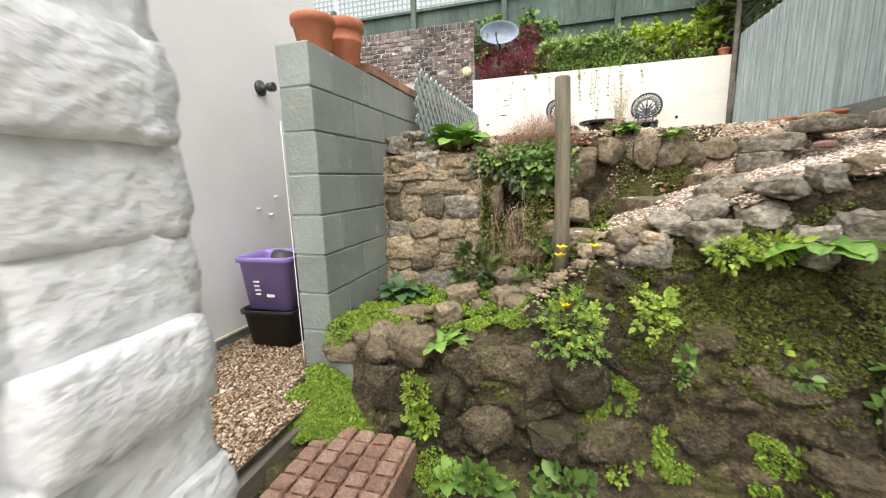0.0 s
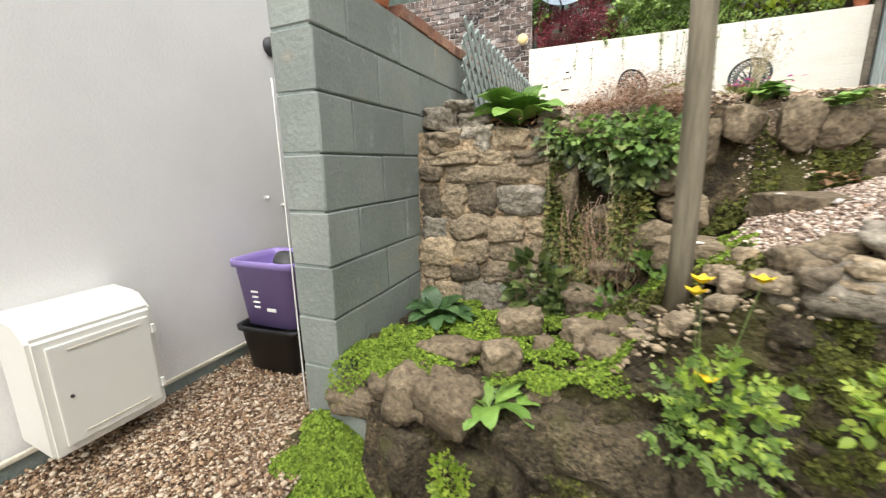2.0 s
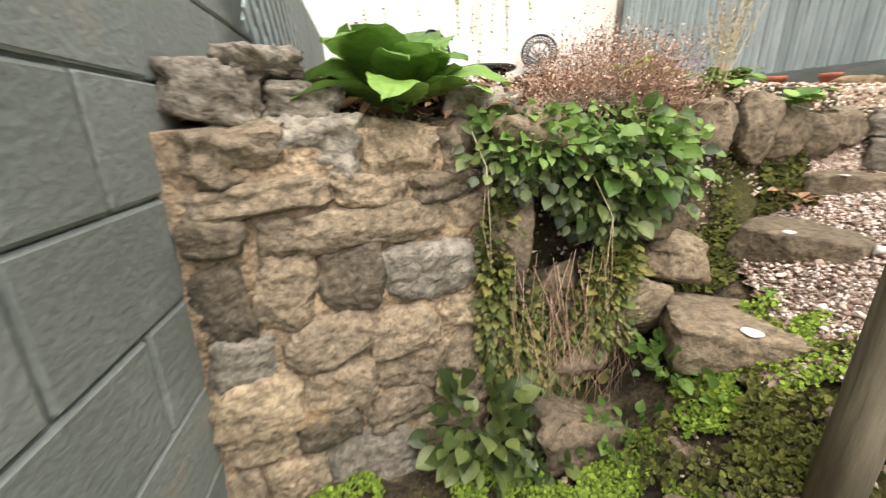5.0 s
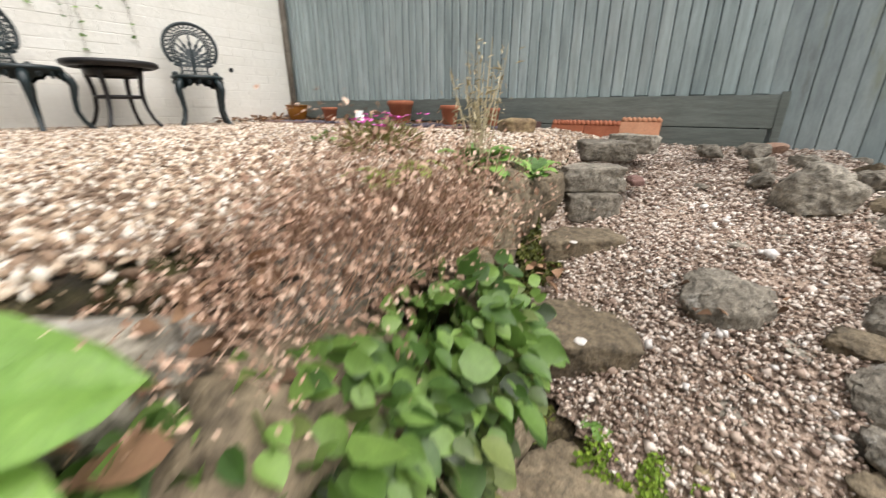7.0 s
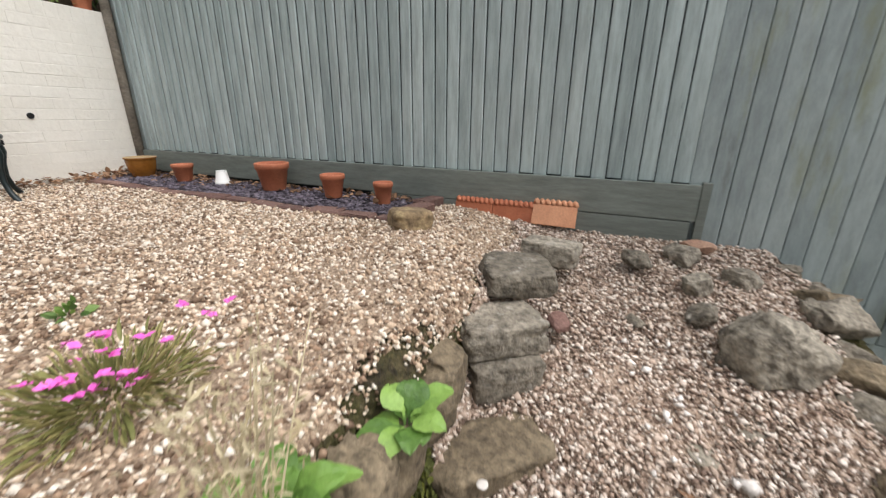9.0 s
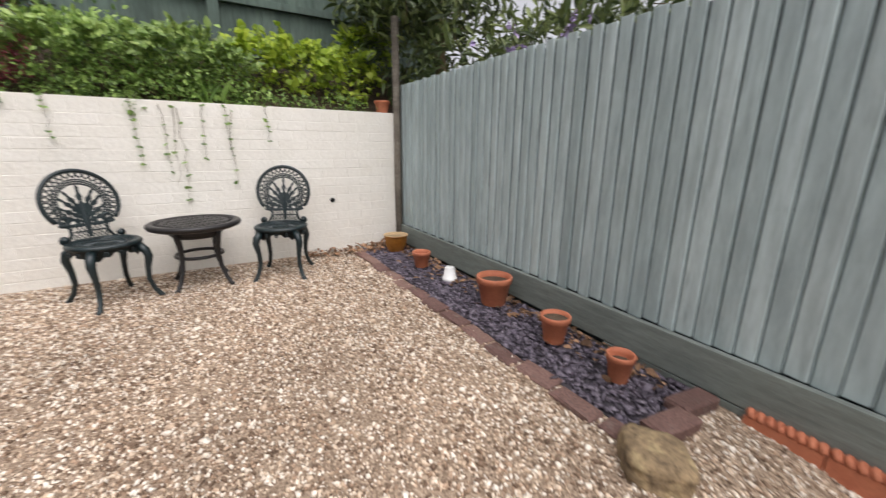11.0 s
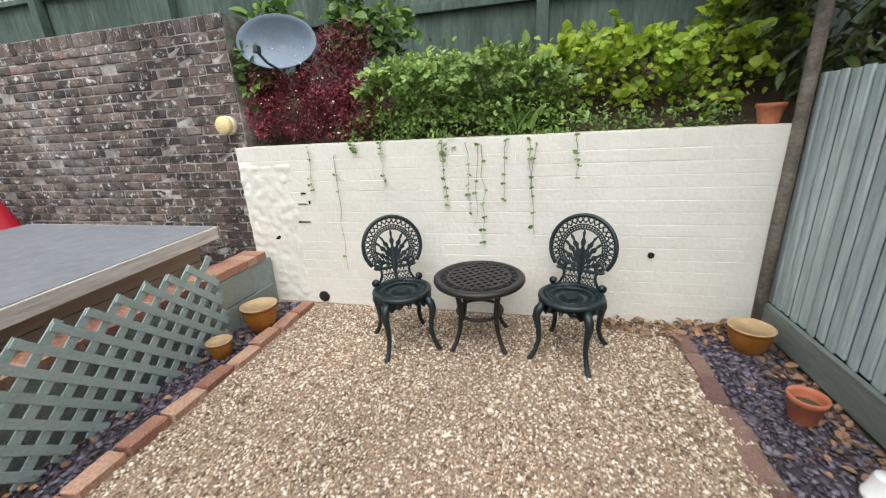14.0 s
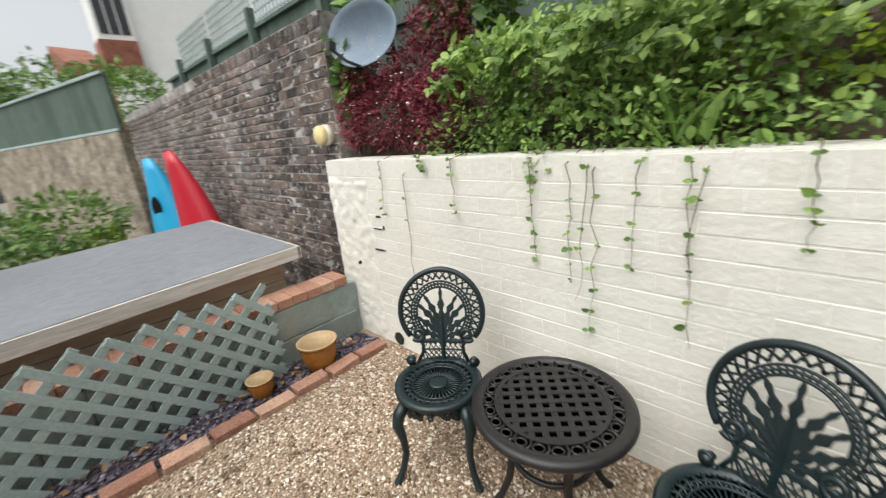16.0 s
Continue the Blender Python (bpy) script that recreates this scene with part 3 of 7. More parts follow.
def height(x, y):
    zp = path_level(x)
    top = TERRACE - (TERRACE - zp) * (1 - sstep(wall_line(x) - 0.05, wall_line(x) + 0.12 + 0.5 * sstep(1.35, 1.9, x), y))
    f = front_line(x)
    return top * sstep(f - 0.34 - 0.1 * sstep(-0.2, 0.6, x), f + 0.06, y)


def grid_ground(name, x0, x1, y0, y1, step, material, keep=lambda x, y: np.ones_like(x, bool), bump=0.02, lift=0.0, label="", category="ground", smooth=True, calm=None):
    nx, ny = int((x1 - x0) / step) + 1, int((y1 - y0) / step) + 1
    X, Y = np.meshgrid(np.linspace(x0, x1, nx), np.linspace(y0, y1, ny))
    Z = height(X, Y) + lift
    if bump:
        Z = Z + (1.0 if calm is None else calm(X, Y)) * np.array([[bump * (noise.noise((a * 4, b * 4, c * 4)) + 0.6 * noise.noise((a * 11, b * 11, c * 11)) + 0.35 * noise.noise((a * 27, b * 27, c * 27)))
                           for a, b, c in zip(r, s, t)] for r, s, t in zip(X, Y, Z)])
    V = np.stack([X, Y, Z], -1).reshape(-1, 3)
    i = np.arange(nx * ny).reshape(ny, nx)
    F = np.stack([i[:-1, :-1], i[:-1, 1:], i[1:, 1:], i[1:, :-1]], -1)
    ok = keep((X[:-1, :-1] + X[1:, 1:]) / 2, (Y[:-1, :-1] + Y[1:, 1:]) / 2)
    F = F[ok]
    used = np.unique(F)
    remap = np.zeros(nx * ny, int)
    remap[used] = np.arange(len(used))
    return tagged(bulk(name, V[used], remap[F], material, smooth=smooth), label, category, "", "structure")


def is_path(x, y):
    lo = np.interp(x, [0.2, 0.4, 0.7, 1.2, 2.5], [2.40, 2.22, 2.08, 2.00, 2.02])
    hi = np.interp(x, [0.2, 0.4, 0.7, 1.2, 2.5], [2.55, 2.86, 3.05, 3.12, 3.25])
    wob = 0.03 * np.sin(x * 14) + 0.02 * np.sin(x * 33 + 2)
    return (y > lo + wob) & (y < hi + wob)


FACE_X0, FACE_X1 = -0.98, 2.46


def face_at(x, t):
    """A place on the rock face of the bank: t runs from its foot to its brow."""
    f, top = float(front_line(x)), float(path_level(x))
    reach = 0.30 + 0.10 * float(sstep(-0.2, 0.6, x))
    y = f + 0.08 - reach * (1 - t) ** 1.5 - 0.05 * math.sin(math.pi * t)
    z = top * t - 0.01
    q = Vector((x * 3.1, 0.0, z * 4.3))
    warp = Vector((noise.noise(q * 1.7), 0, noise.noise(q * 1.7 + Vector((9, 0, 0))))) * 0.35
    d = noise.voronoi(q + warp)[0]
    crack = min(1.0, (d[1] - d[0]) * 2.6)
    d2 = noise.voronoi((q + warp) * 2.9)[0]
    crack2 = min(1.0, (d2[1] - d2[0]) * 2.2)
    fine = noise.noise((x * 17, 2, z * 17)) + 0.6 * noise.noise((x * 39, 5, z * 39)) + 0.35 * noise.noise((x * 80, 8, z * 80))
    out = 0.075 * crack * (0.55 + 0.9 * noise.noise(q * 0.9 + Vector((3, 3, 3)))) + 0.022 * crack2 + 0.014 * fine + 0.05 * noise.noise(q * 0.6)
    out *= min(1.0, 6 * (1 - t) + 0.25)
    return Vector((x + 0.02 * noise.noise(q * 3), y - out, z + 0.35 * out))


nx, nt = 300, 104
V = [face_at(FACE_X0 + (FACE_X1 - FACE_X0) * i / (nx - 1), j / (nt - 1)) for j in range(nt) for i in range(nx)]
ii = np.arange(nx * nt).reshape(nt, nx)
tagged(bulk("ground_bank_face", [tuple(v) for v in V], np.stack([ii[:-1, :-1], ii[:-1, 1:], ii[1:, 1:], ii[1:, :-1]], -1).reshape(-1, 4), M_SOIL, smooth=True),
       "steep brown rock and earth face patched with moss", "ground", "", "structure")
V = [(-1.0 + 3.4 * i / 59, 1.28 + 0.55 * j / 11, 0.004 + 0.02 * j / 11 + 0.012 * noise.noise((i * 0.6, j * 0.8, 0))) for j in range(12) for i in range(60)]
ii = np.arange(720).reshape(12, 60)
tagged(bulk("ground_bank_foot", V, np.stack([ii[:-1, :-1], ii[:-1, 1:], ii[1:, 1:], ii[1:, :-1]], -1).reshape(-1, 4), M_SOIL, smooth=True), "damp mossy earth along the foot of the bank", "ground", "", "structure")
bank = grid_ground("ground_bank", -1.25, 2.46, 1.3, 3.3, 0.016, M_SOIL, bump=0.045, keep=lambda x, y: ((y < wall_line(x) + 0.16) | (x > 1.25)) & ((y > front_line(x) + 0.05) | (x < -0.9)) & ((x > -1.06) | (y > 1.97)), calm=lambda x, y: np.where(is_path(x, y) | (y > wall_line(x) + 0.02), 0.1, 1.0), label="mossy earth and rock bank between yard and terrace")
terrace = grid_ground("ground_terrace", -1.25, 2.46, 2.95, 6.86, 0.04, M_TERRBED, keep=lambda x, y: y > wall_line(x) + 0.10 + 0.05 * np.sin(x * 9), bump=0.004, lift=0.012,
                      label="level terrace of pale gravel")
path = grid_ground("ground_path", 0.1, 2.46, 1.9, 3.6, 0.03, M_GRAVELBED, keep=lambda x, y: is_path(x, y) & (y < wall_line(x) + 0.5), bump=0.012, lift=0.024,
                   label="gravel path rising over the rockery")
yard = obj("ground", [(-60, -60, -0.02), (60, -60, -0.02), (60, 60, -0.02), (-60, 60, -0.02)], [(0, 1, 2, 3)], M_CONCRETE)
tagged(yard, "damp concrete yard ground", "ground", "", "structure")
side = obj("ground_side_passage", [(-2.23, -1.0, 0.275), (-1.2, -1.0, 0.275), (-1.2, 4.0, 0.275), (-2.23, 4.0, 0.275)], [(0, 1, 2, 3)], M_GRAVELBED)
tagged(side, "brown shingle passage beside the house", "ground", "", "structure")


def scatter(n, x0, x1, y0, y1, seed, keep=None, zf=None, dz=0.004):
    g = np.random.default_rng(seed)
    x, y = g.uniform(x0, x1, n), g.uniform(y0, y1, n)
    if keep is not None:
        k = keep(x, y)
        x, y = x[k], y[k]
    z = (zf or height)(x, y) + g.uniform(0, dz, len(x))
    return np.stack([x, y, z], 1)


def terr_keep(x, y):
    return (y > wall_line(x) + 0.03 + 0.05 * np.sin(x * 9) + 0.04 * np.sin(x * 23 + 1)) & (x > -0.86) & ~((x > 1.95) & (y > 3.75))


grains("gravel", scatter(150000, -0.86, 2.42, 2.9, 6.84, 3, terr_keep, dz=0.017), 0.0146, M_GRAVEL, 4, flat=0.75, label="pale angular gravel spread over the terrace")
grains("path_gravel", scatter(62000, 0.15, 2.44, 1.95, 3.3, 5, lambda x, y: is_path(x, y), zf=lambda x, y: height(x, y) + 0.018, dz=0.022), 0.0150, M_PATHGRAVEL, 6, label="pale gravel of the rising path")
grains("shingle", scatter(34000, -2.2, -1.2, 0.3, 2.9, 8, lambda x, y: (x < -1.46) | (y < 1.87), zf=lambda x, y: 0.28 + 0 * x, dz=0.016), 0.0135, M_DAMPGRAVEL, 9,
       label="brown flint shingle of the side passage", ico=True)


# ---- walls ----
def brick_wall(name, x0, x1, y_face, z0, z1, bl, bh, depth, joint, material, rest_material, joint_material, label, near_x, jitter=0.0, thick=0.2, chamf=0.008, core=0.012, soldier=0.11):
    """Running-bond wall facing -y: the bricks nearest near_x are pieces of their own, those past 300 one joined mesh."""
    w = box(name, x0, x1, y_face + core, y_face + thick, z0, z1, joint_material)
    tagged(w, label, "wall", "", "structure")
    v, f = cham(bl - joint, depth, bh - joint, chamf)
    meshes = [fixed_mesh("brick", v, f, material, jitter, s) for s in range(6)]
    spots = []
    ztop = z1
    z1 = z1 - soldier
    rows = int(round((z1 - z0) / bh))
    g = np.random.default_rng(len(name))
    for r in range(rows):
        z = z0 + (r + 0.5) * (z1 - z0) / rows
        x = x0 - (bl / 2 if r % 2 else 0)
        while x < x1 - 0.02:
            a, b = max(x, x0), min(x + bl, x1)
            if b - a > 0.05:
                spots.append(((a + b) / 2, z, (b - a - joint) / (bl - joint)))
            x += bl
    sv, sf = cham(bh - joint, depth, soldier - joint, chamf)
    sm = [fixed_mesh("brick", sv, sf, material, jitter, 20 + s) for s in range(4)]
    x, k = max(x0, near_x - 3.0), 0
    while x < x1 - 0.04:
        piece("brick", sm[k % 4], w, Matrix.Translation((x + bh / 2, y_face + depth / 2, ztop - soldier / 2)))
        x, k = x + bh, k + 1
    spots.sort(key=lambda s: abs(s[0] - near_x))
    for x, z, sc in spots[:260]:
        piece("brick", meshes[g.integers(6)], w, Matrix.Translation((x, y_face + depth / 2 + g.uniform(-1, 1) * jitter * 1.5, z)) @ Matrix.Diagonal((sc, 1, 1, 1)))
    if len(spots) > 260:
        S = spots[260:]
        C = np.array([(x, y_face + depth / 2, z) for x, z, _ in S])
        B = np.array(v)[None] * np.array([(sc, 1, 1) for _, _, sc in S])[:, None] + C[:, None] + g.normal(0, jitter, (len(S), 1, 3)) * (0.3, 1, 0.3)
        tri = []
        for x in f:
            tri.append(x[:3])
            if len(x) == 4:
                tri.append([x[0], x[2], x[3]])
        F = (np.array(tri)[None] + (np.arange(len(S)) * len(v))[:, None, None]).reshape(-1, 3)
        bulk("brickwork", B.reshape(-1, 3), F, rest_material, kind="stuff", parent=w)
    return w


wall_white = brick_wall("wall_north", -1.40, 2.40, 6.86, 1.62, 3.045, 0.235, 0.081, 0.05, 0.003, M_PAINTBRICK, M_PAINTBRICK, M_PAINTBRICK,
                        "cream-white painted brick retaining wall", 0.9, 0.0005, 0.25, 0.003, 0.0014)
wall_dark = brick_wall("wall_northwest", -9.4, -1.402, 7.0, 1.0, 4.04, 0.165, 0.077, 0.05, 0.012, M_DARKBRICK, M_DARKBRICK_REST, M_DARKJOINT,
                       "tall soot-darkened brick garden wall", -1.4, 0.003, 0.28, 0.004, 0.006)

# house at the side passage, rendered white, and the painted masonry end by the first steps
house = box("wall_house", -6.0, -2.23, -3.0, 3.5, 0.0, 4.3, M_RENDER)
tagged(house, "smooth white rendered house wall", "wall", "", "structure")
box("plinth", -2.23, -2.21, -1.0, 3.4, 0.27, 0.345, M_BLOCKJOINT, house, 0.006, "grey painted plinth strip")
box("pipe", -2.212, -2.192, -1.0, 3.4, 0.35, 0.37, M_PIPE, house, 0.008, "thin cream pipe along the wall foot")

near = box("wall_corner", -0.64, -0.335, -0.7, 0.20, -0.02, 2.3, M_NEARPAINT)
tagged(near, "white painted rough brick wall end", "wall", "", "structure")
near_meshes = []
for s in range(5):
    bm = bmesh.new()
    bmesh.ops.create_cube(bm, size=1.0)
    bmesh.ops.subdivide_edges(bm, edges=bm.edges, cuts=5, use_grid_fill=True)
    for v in bm.verts:
        p = v.co.copy()
        q = Vector([math.copysign(abs(2 * c) ** 0.75, c) * 0.5 for c in p])
        q = q * (1 - 0.10 * (p.length_squared))
        n = noise.noise(p * 4 + Vector((s * 9, 0, 0))) + 0.6 * noise.noise(p * 9 + Vector((0, s * 7, 0)))
        v.co = Vector((q.x * 0.24, q.y * 0.13, q.z * 0.080)) * (1 + 0.045 * n + 0.025 * noise.noise(p * 17))
    me = bpy.data.meshes.new("brick")
    bm.to_mesh(me)
    bm.free()
    me.materials.append(M_NEARPAINT)
    me.polygons.foreach_set("use_smooth", [True] * len(me.polygons))
    near_meshes.append(me)
for r in range(31):
    z = 0.04 + r * 0.0715
    for k in range(2):
        piece("brick", near_meshes[(r * 3 + k) % 5], near, pose(-0.408 - 0.2 * k + 0.010 * math.sin(r * 2.3), 0.19 + 0.006 * math.cos(r * 1.7), z, 0, 0, 0))
    for k in range(3):
        piece("brick", near_meshes[(r + 2 * k + 1) % 5], near, pose(-0.358 + 0.006 * math.sin(r * 1.3), 0.03 - 0.235 * k - 0.1 * (r % 2), z, 0, 0, 90))

# painted concrete block wall along the passage
blk = box("wall_west", -1.445, -1.265, 1.88, 6.85, 0.0, 2.128, M_BLOCKJOINT)
tagged(blk, "green-grey painted concrete block wall", "wall", "", "structure")
COURSE = 0.2285
vb, fb = cham(0.20, 0.443, COURSE - 0.007, 0.006)
half_v, half_f = cham(0.20, 0.218, COURSE - 0.007, 0.006)
full_m = [fixed_mesh("block", vb, fb, M_BLOCK, 0.0015, s) for s in range(4)]
half_m = [fixed_mesh("block", half_v, half_f, M_BLOCK, 0.0015, s) for s in range(3)]
for r in range(9):
    z = 2.135 - (r + 0.5) * COURSE
    y, k = 1.875, 0
    limit = 6.84 if r < 3 else 3.2
    while y < limit:
        if k == 0 and r % 2 == 0:
            L, me = 0.225, half_m[r % 3]
        else:
            L, me = 0.45, full_m[(r * 5 + k * 3) % 4]
        if y + L > 6.86:
            break
        piece("block", me, blk, Matrix.Translation((-1.35, y + L / 2 - 0.0035, z)))
        y, k = y + L, k + 1
v, f = cham(0.212, 0.105, 0.062, 0.003)
cop = [fixed_mesh("coping_brick", v, f, M_EDGEBRICK, 0.002, s) for s in range(4)]
y, k = 2.62, 0
while y < 6.82:
    piece("coping_brick", cop[k % 4], blk, pose(-1.35, y, 2.166 + 0.002 * (k % 3), 0, 0, 0.8 * math.sin(k * 2.1)))
    y, k = y + 0.108, k + 1
box("block", -1.26, -1.08, 1.80, 1.98, 0.0, 0.405, M_BLOCK, blk, 0.012, "low half block at the wall foot")
o = new("stone", block_stone("stone", (0.23, 0.24, 0.11), 77, M_STEPSTONE, 9, 0.12))
o.matrix_world = pose(-1.155, 1.90, 0.445, 3, -3, 12)
tagged(o, "rough grey-brown stone bedded on a low painted block", "stone", "ledge stones")

# right-hand close-boarded fence
FX = 2.47
# dark sheets added behind the boards, so the gaps read as shadow lines
fence = box("wall_east", FX + 0.022, FX + 0.04, 1.47, 6.95, 0.0, 3.28, M_GAPSHADE)
box("backing", FX + 0.022, FX + 0.04, -3.0, 1.468, 0.0, 1.68, M_GAPSHADE, fence)
tagged(fence, "tall sage-green close-boarded timber fence", "fence", "", "structure")


def board_mesh(h, w, material, thick=0.016):
    v, f = cham(thick, w, h, 0.003)
    return fixed_mesh("board", v, f, material, 0.0008, int(h * 10))


b_up, b_full, b_low = board_mesh(1.37, 0.0695, M_FENCE), board_mesh(2.06, 0.083, M_FENCELOW), board_mesh(1.26, 0.083, M_FENCELOW)
y, k = 6.83, 0
while y > 2.42:
    piece("board", b_up, fence, pose(FX, y, 1.935 + 0.685 + 0.006 * math.sin(k * 3.3), 0, 0, -8 + 3 * math.sin(k * 1.9)))
    y, k = y - 0.078, k + 1
while y > 1.48:
    piece("board", b_full, fence, pose(FX, y, 1.25 + 1.03, 0, 0, -7 + 2 * math.sin(k * 1.9)))
    piece("board", b_low, fence, pose(FX + 0.006, y + 0.02, 0.615, 0, 0, -7 + 2 * math.sin(k * 2.9)))
    y, k = y - 0.088, k + 1
b_side = board_mesh(1.70, 0.083, M_FENCELOW)
while y > -2.9:
    piece("board", b_side, fence, pose(FX, y, 0.84, 0, 0, -7 + 2 * math.sin(k * 1.9)))
    y, k = y - 0.088, k + 1
box("capping", FX - 0.03, FX + 0.05, -2.95, 1.46, 1.692, 1.72, M_FENCE, fence, 0.004)
box("gravel_board", FX - 0.045, FX - 0.012, 2.37, 6.84, 1.755, 1.935, M_GBOARD, fence, 0.004, "long sage-painted gravel board")
box("gravel_board", FX - 0.045, FX - 0.012, 2.39, 4.3, 1.565, 1.750, M_GBOARD, fence, 0.004)
box("batten", FX - 0.05, FX - 0.01, 2.33, 2.37, 1.5, 1.95, M_GBOARD, fence, 0.004)
bm = bmesh.new()
tube(bm, [(2.42, 6.84, 1.6), (2.415, 6.845, 2.4), (2.42, 6.86, 3.9)], 0.035, 10)
post = part("post", bm, M_TIMBER, fence, "round weathered grey corner post", True)


# ---- simple large things ----
shed = empty("shed", "low timber shed with grey felt flat roof behind the trellis", "shed", pose(-2.45, 5.3, 0.3))


def under(ob, parent):
    ob.parent = parent
    ob.matrix_parent_inverse = parent.matrix_world.inverted()
    return ob


def slope_box(name, x0, x1, y0, y1, z0, z1, material, parent, label="", dzy=0.0):
    bm = bmesh.new()
    for v in add_box(bm, x0, x1, y0, y1, z0, z1, 0.004):
        v.co.z += dzy * (v.co.y - 5.3)
    return under(part(name, bm, material, None, label), parent)


slope_box("roof", -3.48, -1.455, 4.02, 6.53, 2.395, 2.44, M_FELT, shed, "grey mineral felt roof with pale specks", 0.035)
slope_box("fascia", -1.455, -1.43, 4.0, 6.55, 2.345, 2.435, M_FASCIA, shed, "weathered grey fascia board", 0.035)
slope_box("fascia", -3.48, -1.43, 6.53, 6.555, 2.345, 2.435, M_FASCIA, shed, "", 0.035)
slope_box("fascia", -3.48, -1.43, 3.995, 4.02, 2.345, 2.435, M_FASCIA, shed, "", 0.035)
for k in range(4):
    slope_box("wall_board", -1.60, -1.575 + 0.006, 4.1, 6.45, 2.345 - 0.115 * (k + 1), 2.34 - 0.115 * k, M_SHEDWOOD, shed)
slope_box("wall", -3.40, -1.60, 4.1, 6.45, 0.3, 2.36, M_SHEDWOOD, shed, "brown shiplap shed wall")

post2 = empty("timber_post", "round weathered timber post standing in the rockery", "post", pose(0.034, 2.245, 0.78))
bm = bmesh.new()
tube(bm, [(0, 0, 0), (0.004, 0.0, 0.3), (0.0, 0.0, 0.7), (-0.012, 0.0, 1.125), (-0.012, 0, 1.132)], [0.043, 0.041, 0.041, 0.040, 0.036], 16)
part("shaft", bm, M_POST, post2, "", True)


# ---- terrace: edging, slate, pots ----
v, f = cham(0.098, 0.215, 0.075, 0.008)
eb = [fixed_mesh("edging_brick", v, f, M_EDGEBRICK, 0.003, s) for s in range(4)]
ed = [fixed_mesh("edging_brick", v, f, M_EDGEDARK, 0.003, s) for s in range(4)]
edge_l = empty("brick_edging", "row of weathered orange bricks edging the slate bed by the trellis", "edging", pose(-0.9, 5.0, 1.70))
edge_r = empty("brick_edging", "row of plum-red bricks edging the slate bed by the fence", "edging", pose(1.9, 5.0, 1.70))
for e, meshes, x, y0, y1 in ((edge_l, eb, -0.905, 3.3, 6.78), (edge_r, ed, 1.925, 3.82, 6.70)):
    y, k = y1, 0
    while y > y0:
        o = piece("edging_brick", meshes[k % 4], None, pose(x + 0.012 * math.sin(k * 2.7), y - 0.11, (1.728 if e is edge_l else 1.694) + 0.006 * math.sin(k * 1.3), 1.5 * math.sin(k), 3 * math.sin(k * 1.7), 3 * math.sin(k * 2.1)))
        under(o, e)
        y, k = y - 0.232, k + 1
for k in range(2):
    under(piece("edging_brick", ed[k], None, pose(2.10 + 0.2 * k, 3.76 + 0.03 * k, 1.735, 2, 0, 84)), edge_r)
M_LICHEN = mat("lichen_yellow_stone", [(0.12, 0.085, 0.05), (0.24, 0.17, 0.095), (0.36, 0.28, 0.15)], 14, 0.95, 0.8, 40, grain=0.4)
o = new("corner_stone", block_stone("corner_stone", (0.23, 0.20, 0.12), 31, M_LICHEN, 9, 0.08))
o.matrix_world = pose(1.885, 3.69, 1.745, 2, 3, 38)
tagged(o, "squared lichen-yellow stone at the corner of the slate bed", "stone")

for nm, x0, x1, y0, y1, n, sd in (("slate_bed", -1.24, -0.95, 3.2, 6.80, 2600, 11), ("slate_bed", 1.97, 2.42, 3.78, 6.80, 4200, 12)):
    bed = box("ground_slate", x0, x1, y0, y1, 1.66, 1.722, M_SLATEBED)
    tagged(bed, "bed under the plum slate chippings", "ground", "", "structure")
    grains("slate_chips", scatter(n, x0, x1, y0, y1, sd, zf=lambda x, y: 1.722 + 0 * x, dz=0.012), 0.034, M_SLATE, sd, label="plum slate chippings in the border", flat=0.35)


def pot(name, at, r, h, material, label, soil=None, rim=True, inner=None, flip=False, band=False, group="pots", tilt=0.0):
    """A tapered flower pot with a rolled rim, wall thickness and, in it, dry soil."""
    e = empty(name, label, "flower pot", pose(*at, tilt, 0, 0), group)
    rb = r * 0.68
    bm = bmesh.new()
    if rim:
        prof = [(rb * 0.96, 0), (rb, 0.004), (r * 0.92, h * 0.78), (r * 1.0, h * 0.79), (r * 1.02, h * 0.97), (r * 0.99, h), (r * 0.90, h), (r * 0.87, h * 0.8), (rb * 0.9, h * 0.12), (0.0001, h * 0.12)]
    else:
        prof = [(rb * 0.96, 0), (rb * 1.02, 0.004), (r * 0.90, h * 0.45), (r * 0.97, h * 0.8), (r * 0.97, h * 0.9), (r * 1.05, h * 0.93), (r * 1.05, h), (r * 0.93, h), (r * 0.87, h * 0.8), (rb * 0.9, h * 0.12), (0.0001, h * 0.12)]
    if band:
        prof[2:3] = [(r * 0.84, h * 0.5), (r * 0.88, h * 0.52), (r * 0.88, h * 0.57), (r * 0.86, h * 0.59), (r * 0.92, h * 0.78)]
    lathe(bm, prof, 36)
    if flip:
        for v in bm.verts:
            v.co.z = h - v.co.z
    part("body", bm, material, e, "", True)
    if inner is not None:
        bm = bmesh.new()
        lathe(bm, [(r * 1.052, h * 0.985), (r * 1.052, h * 1.004), (r * 0.925, h * 1.004), (r * 0.86, h * 0.8), (rb * 0.92, h * 0.2)], 36)
        part("rim", bm, inner, e, "paler cream rim", True)
    if soil is not None:
        bm = bmesh.new()
        bmesh.ops.create_circle(bm, cap_ends=True, radius=r * 0.86, segments=28)
        for v in bm.verts:
            v.co.z = h * soil
        part("soil", bm, M_EARTH, e)
    return e


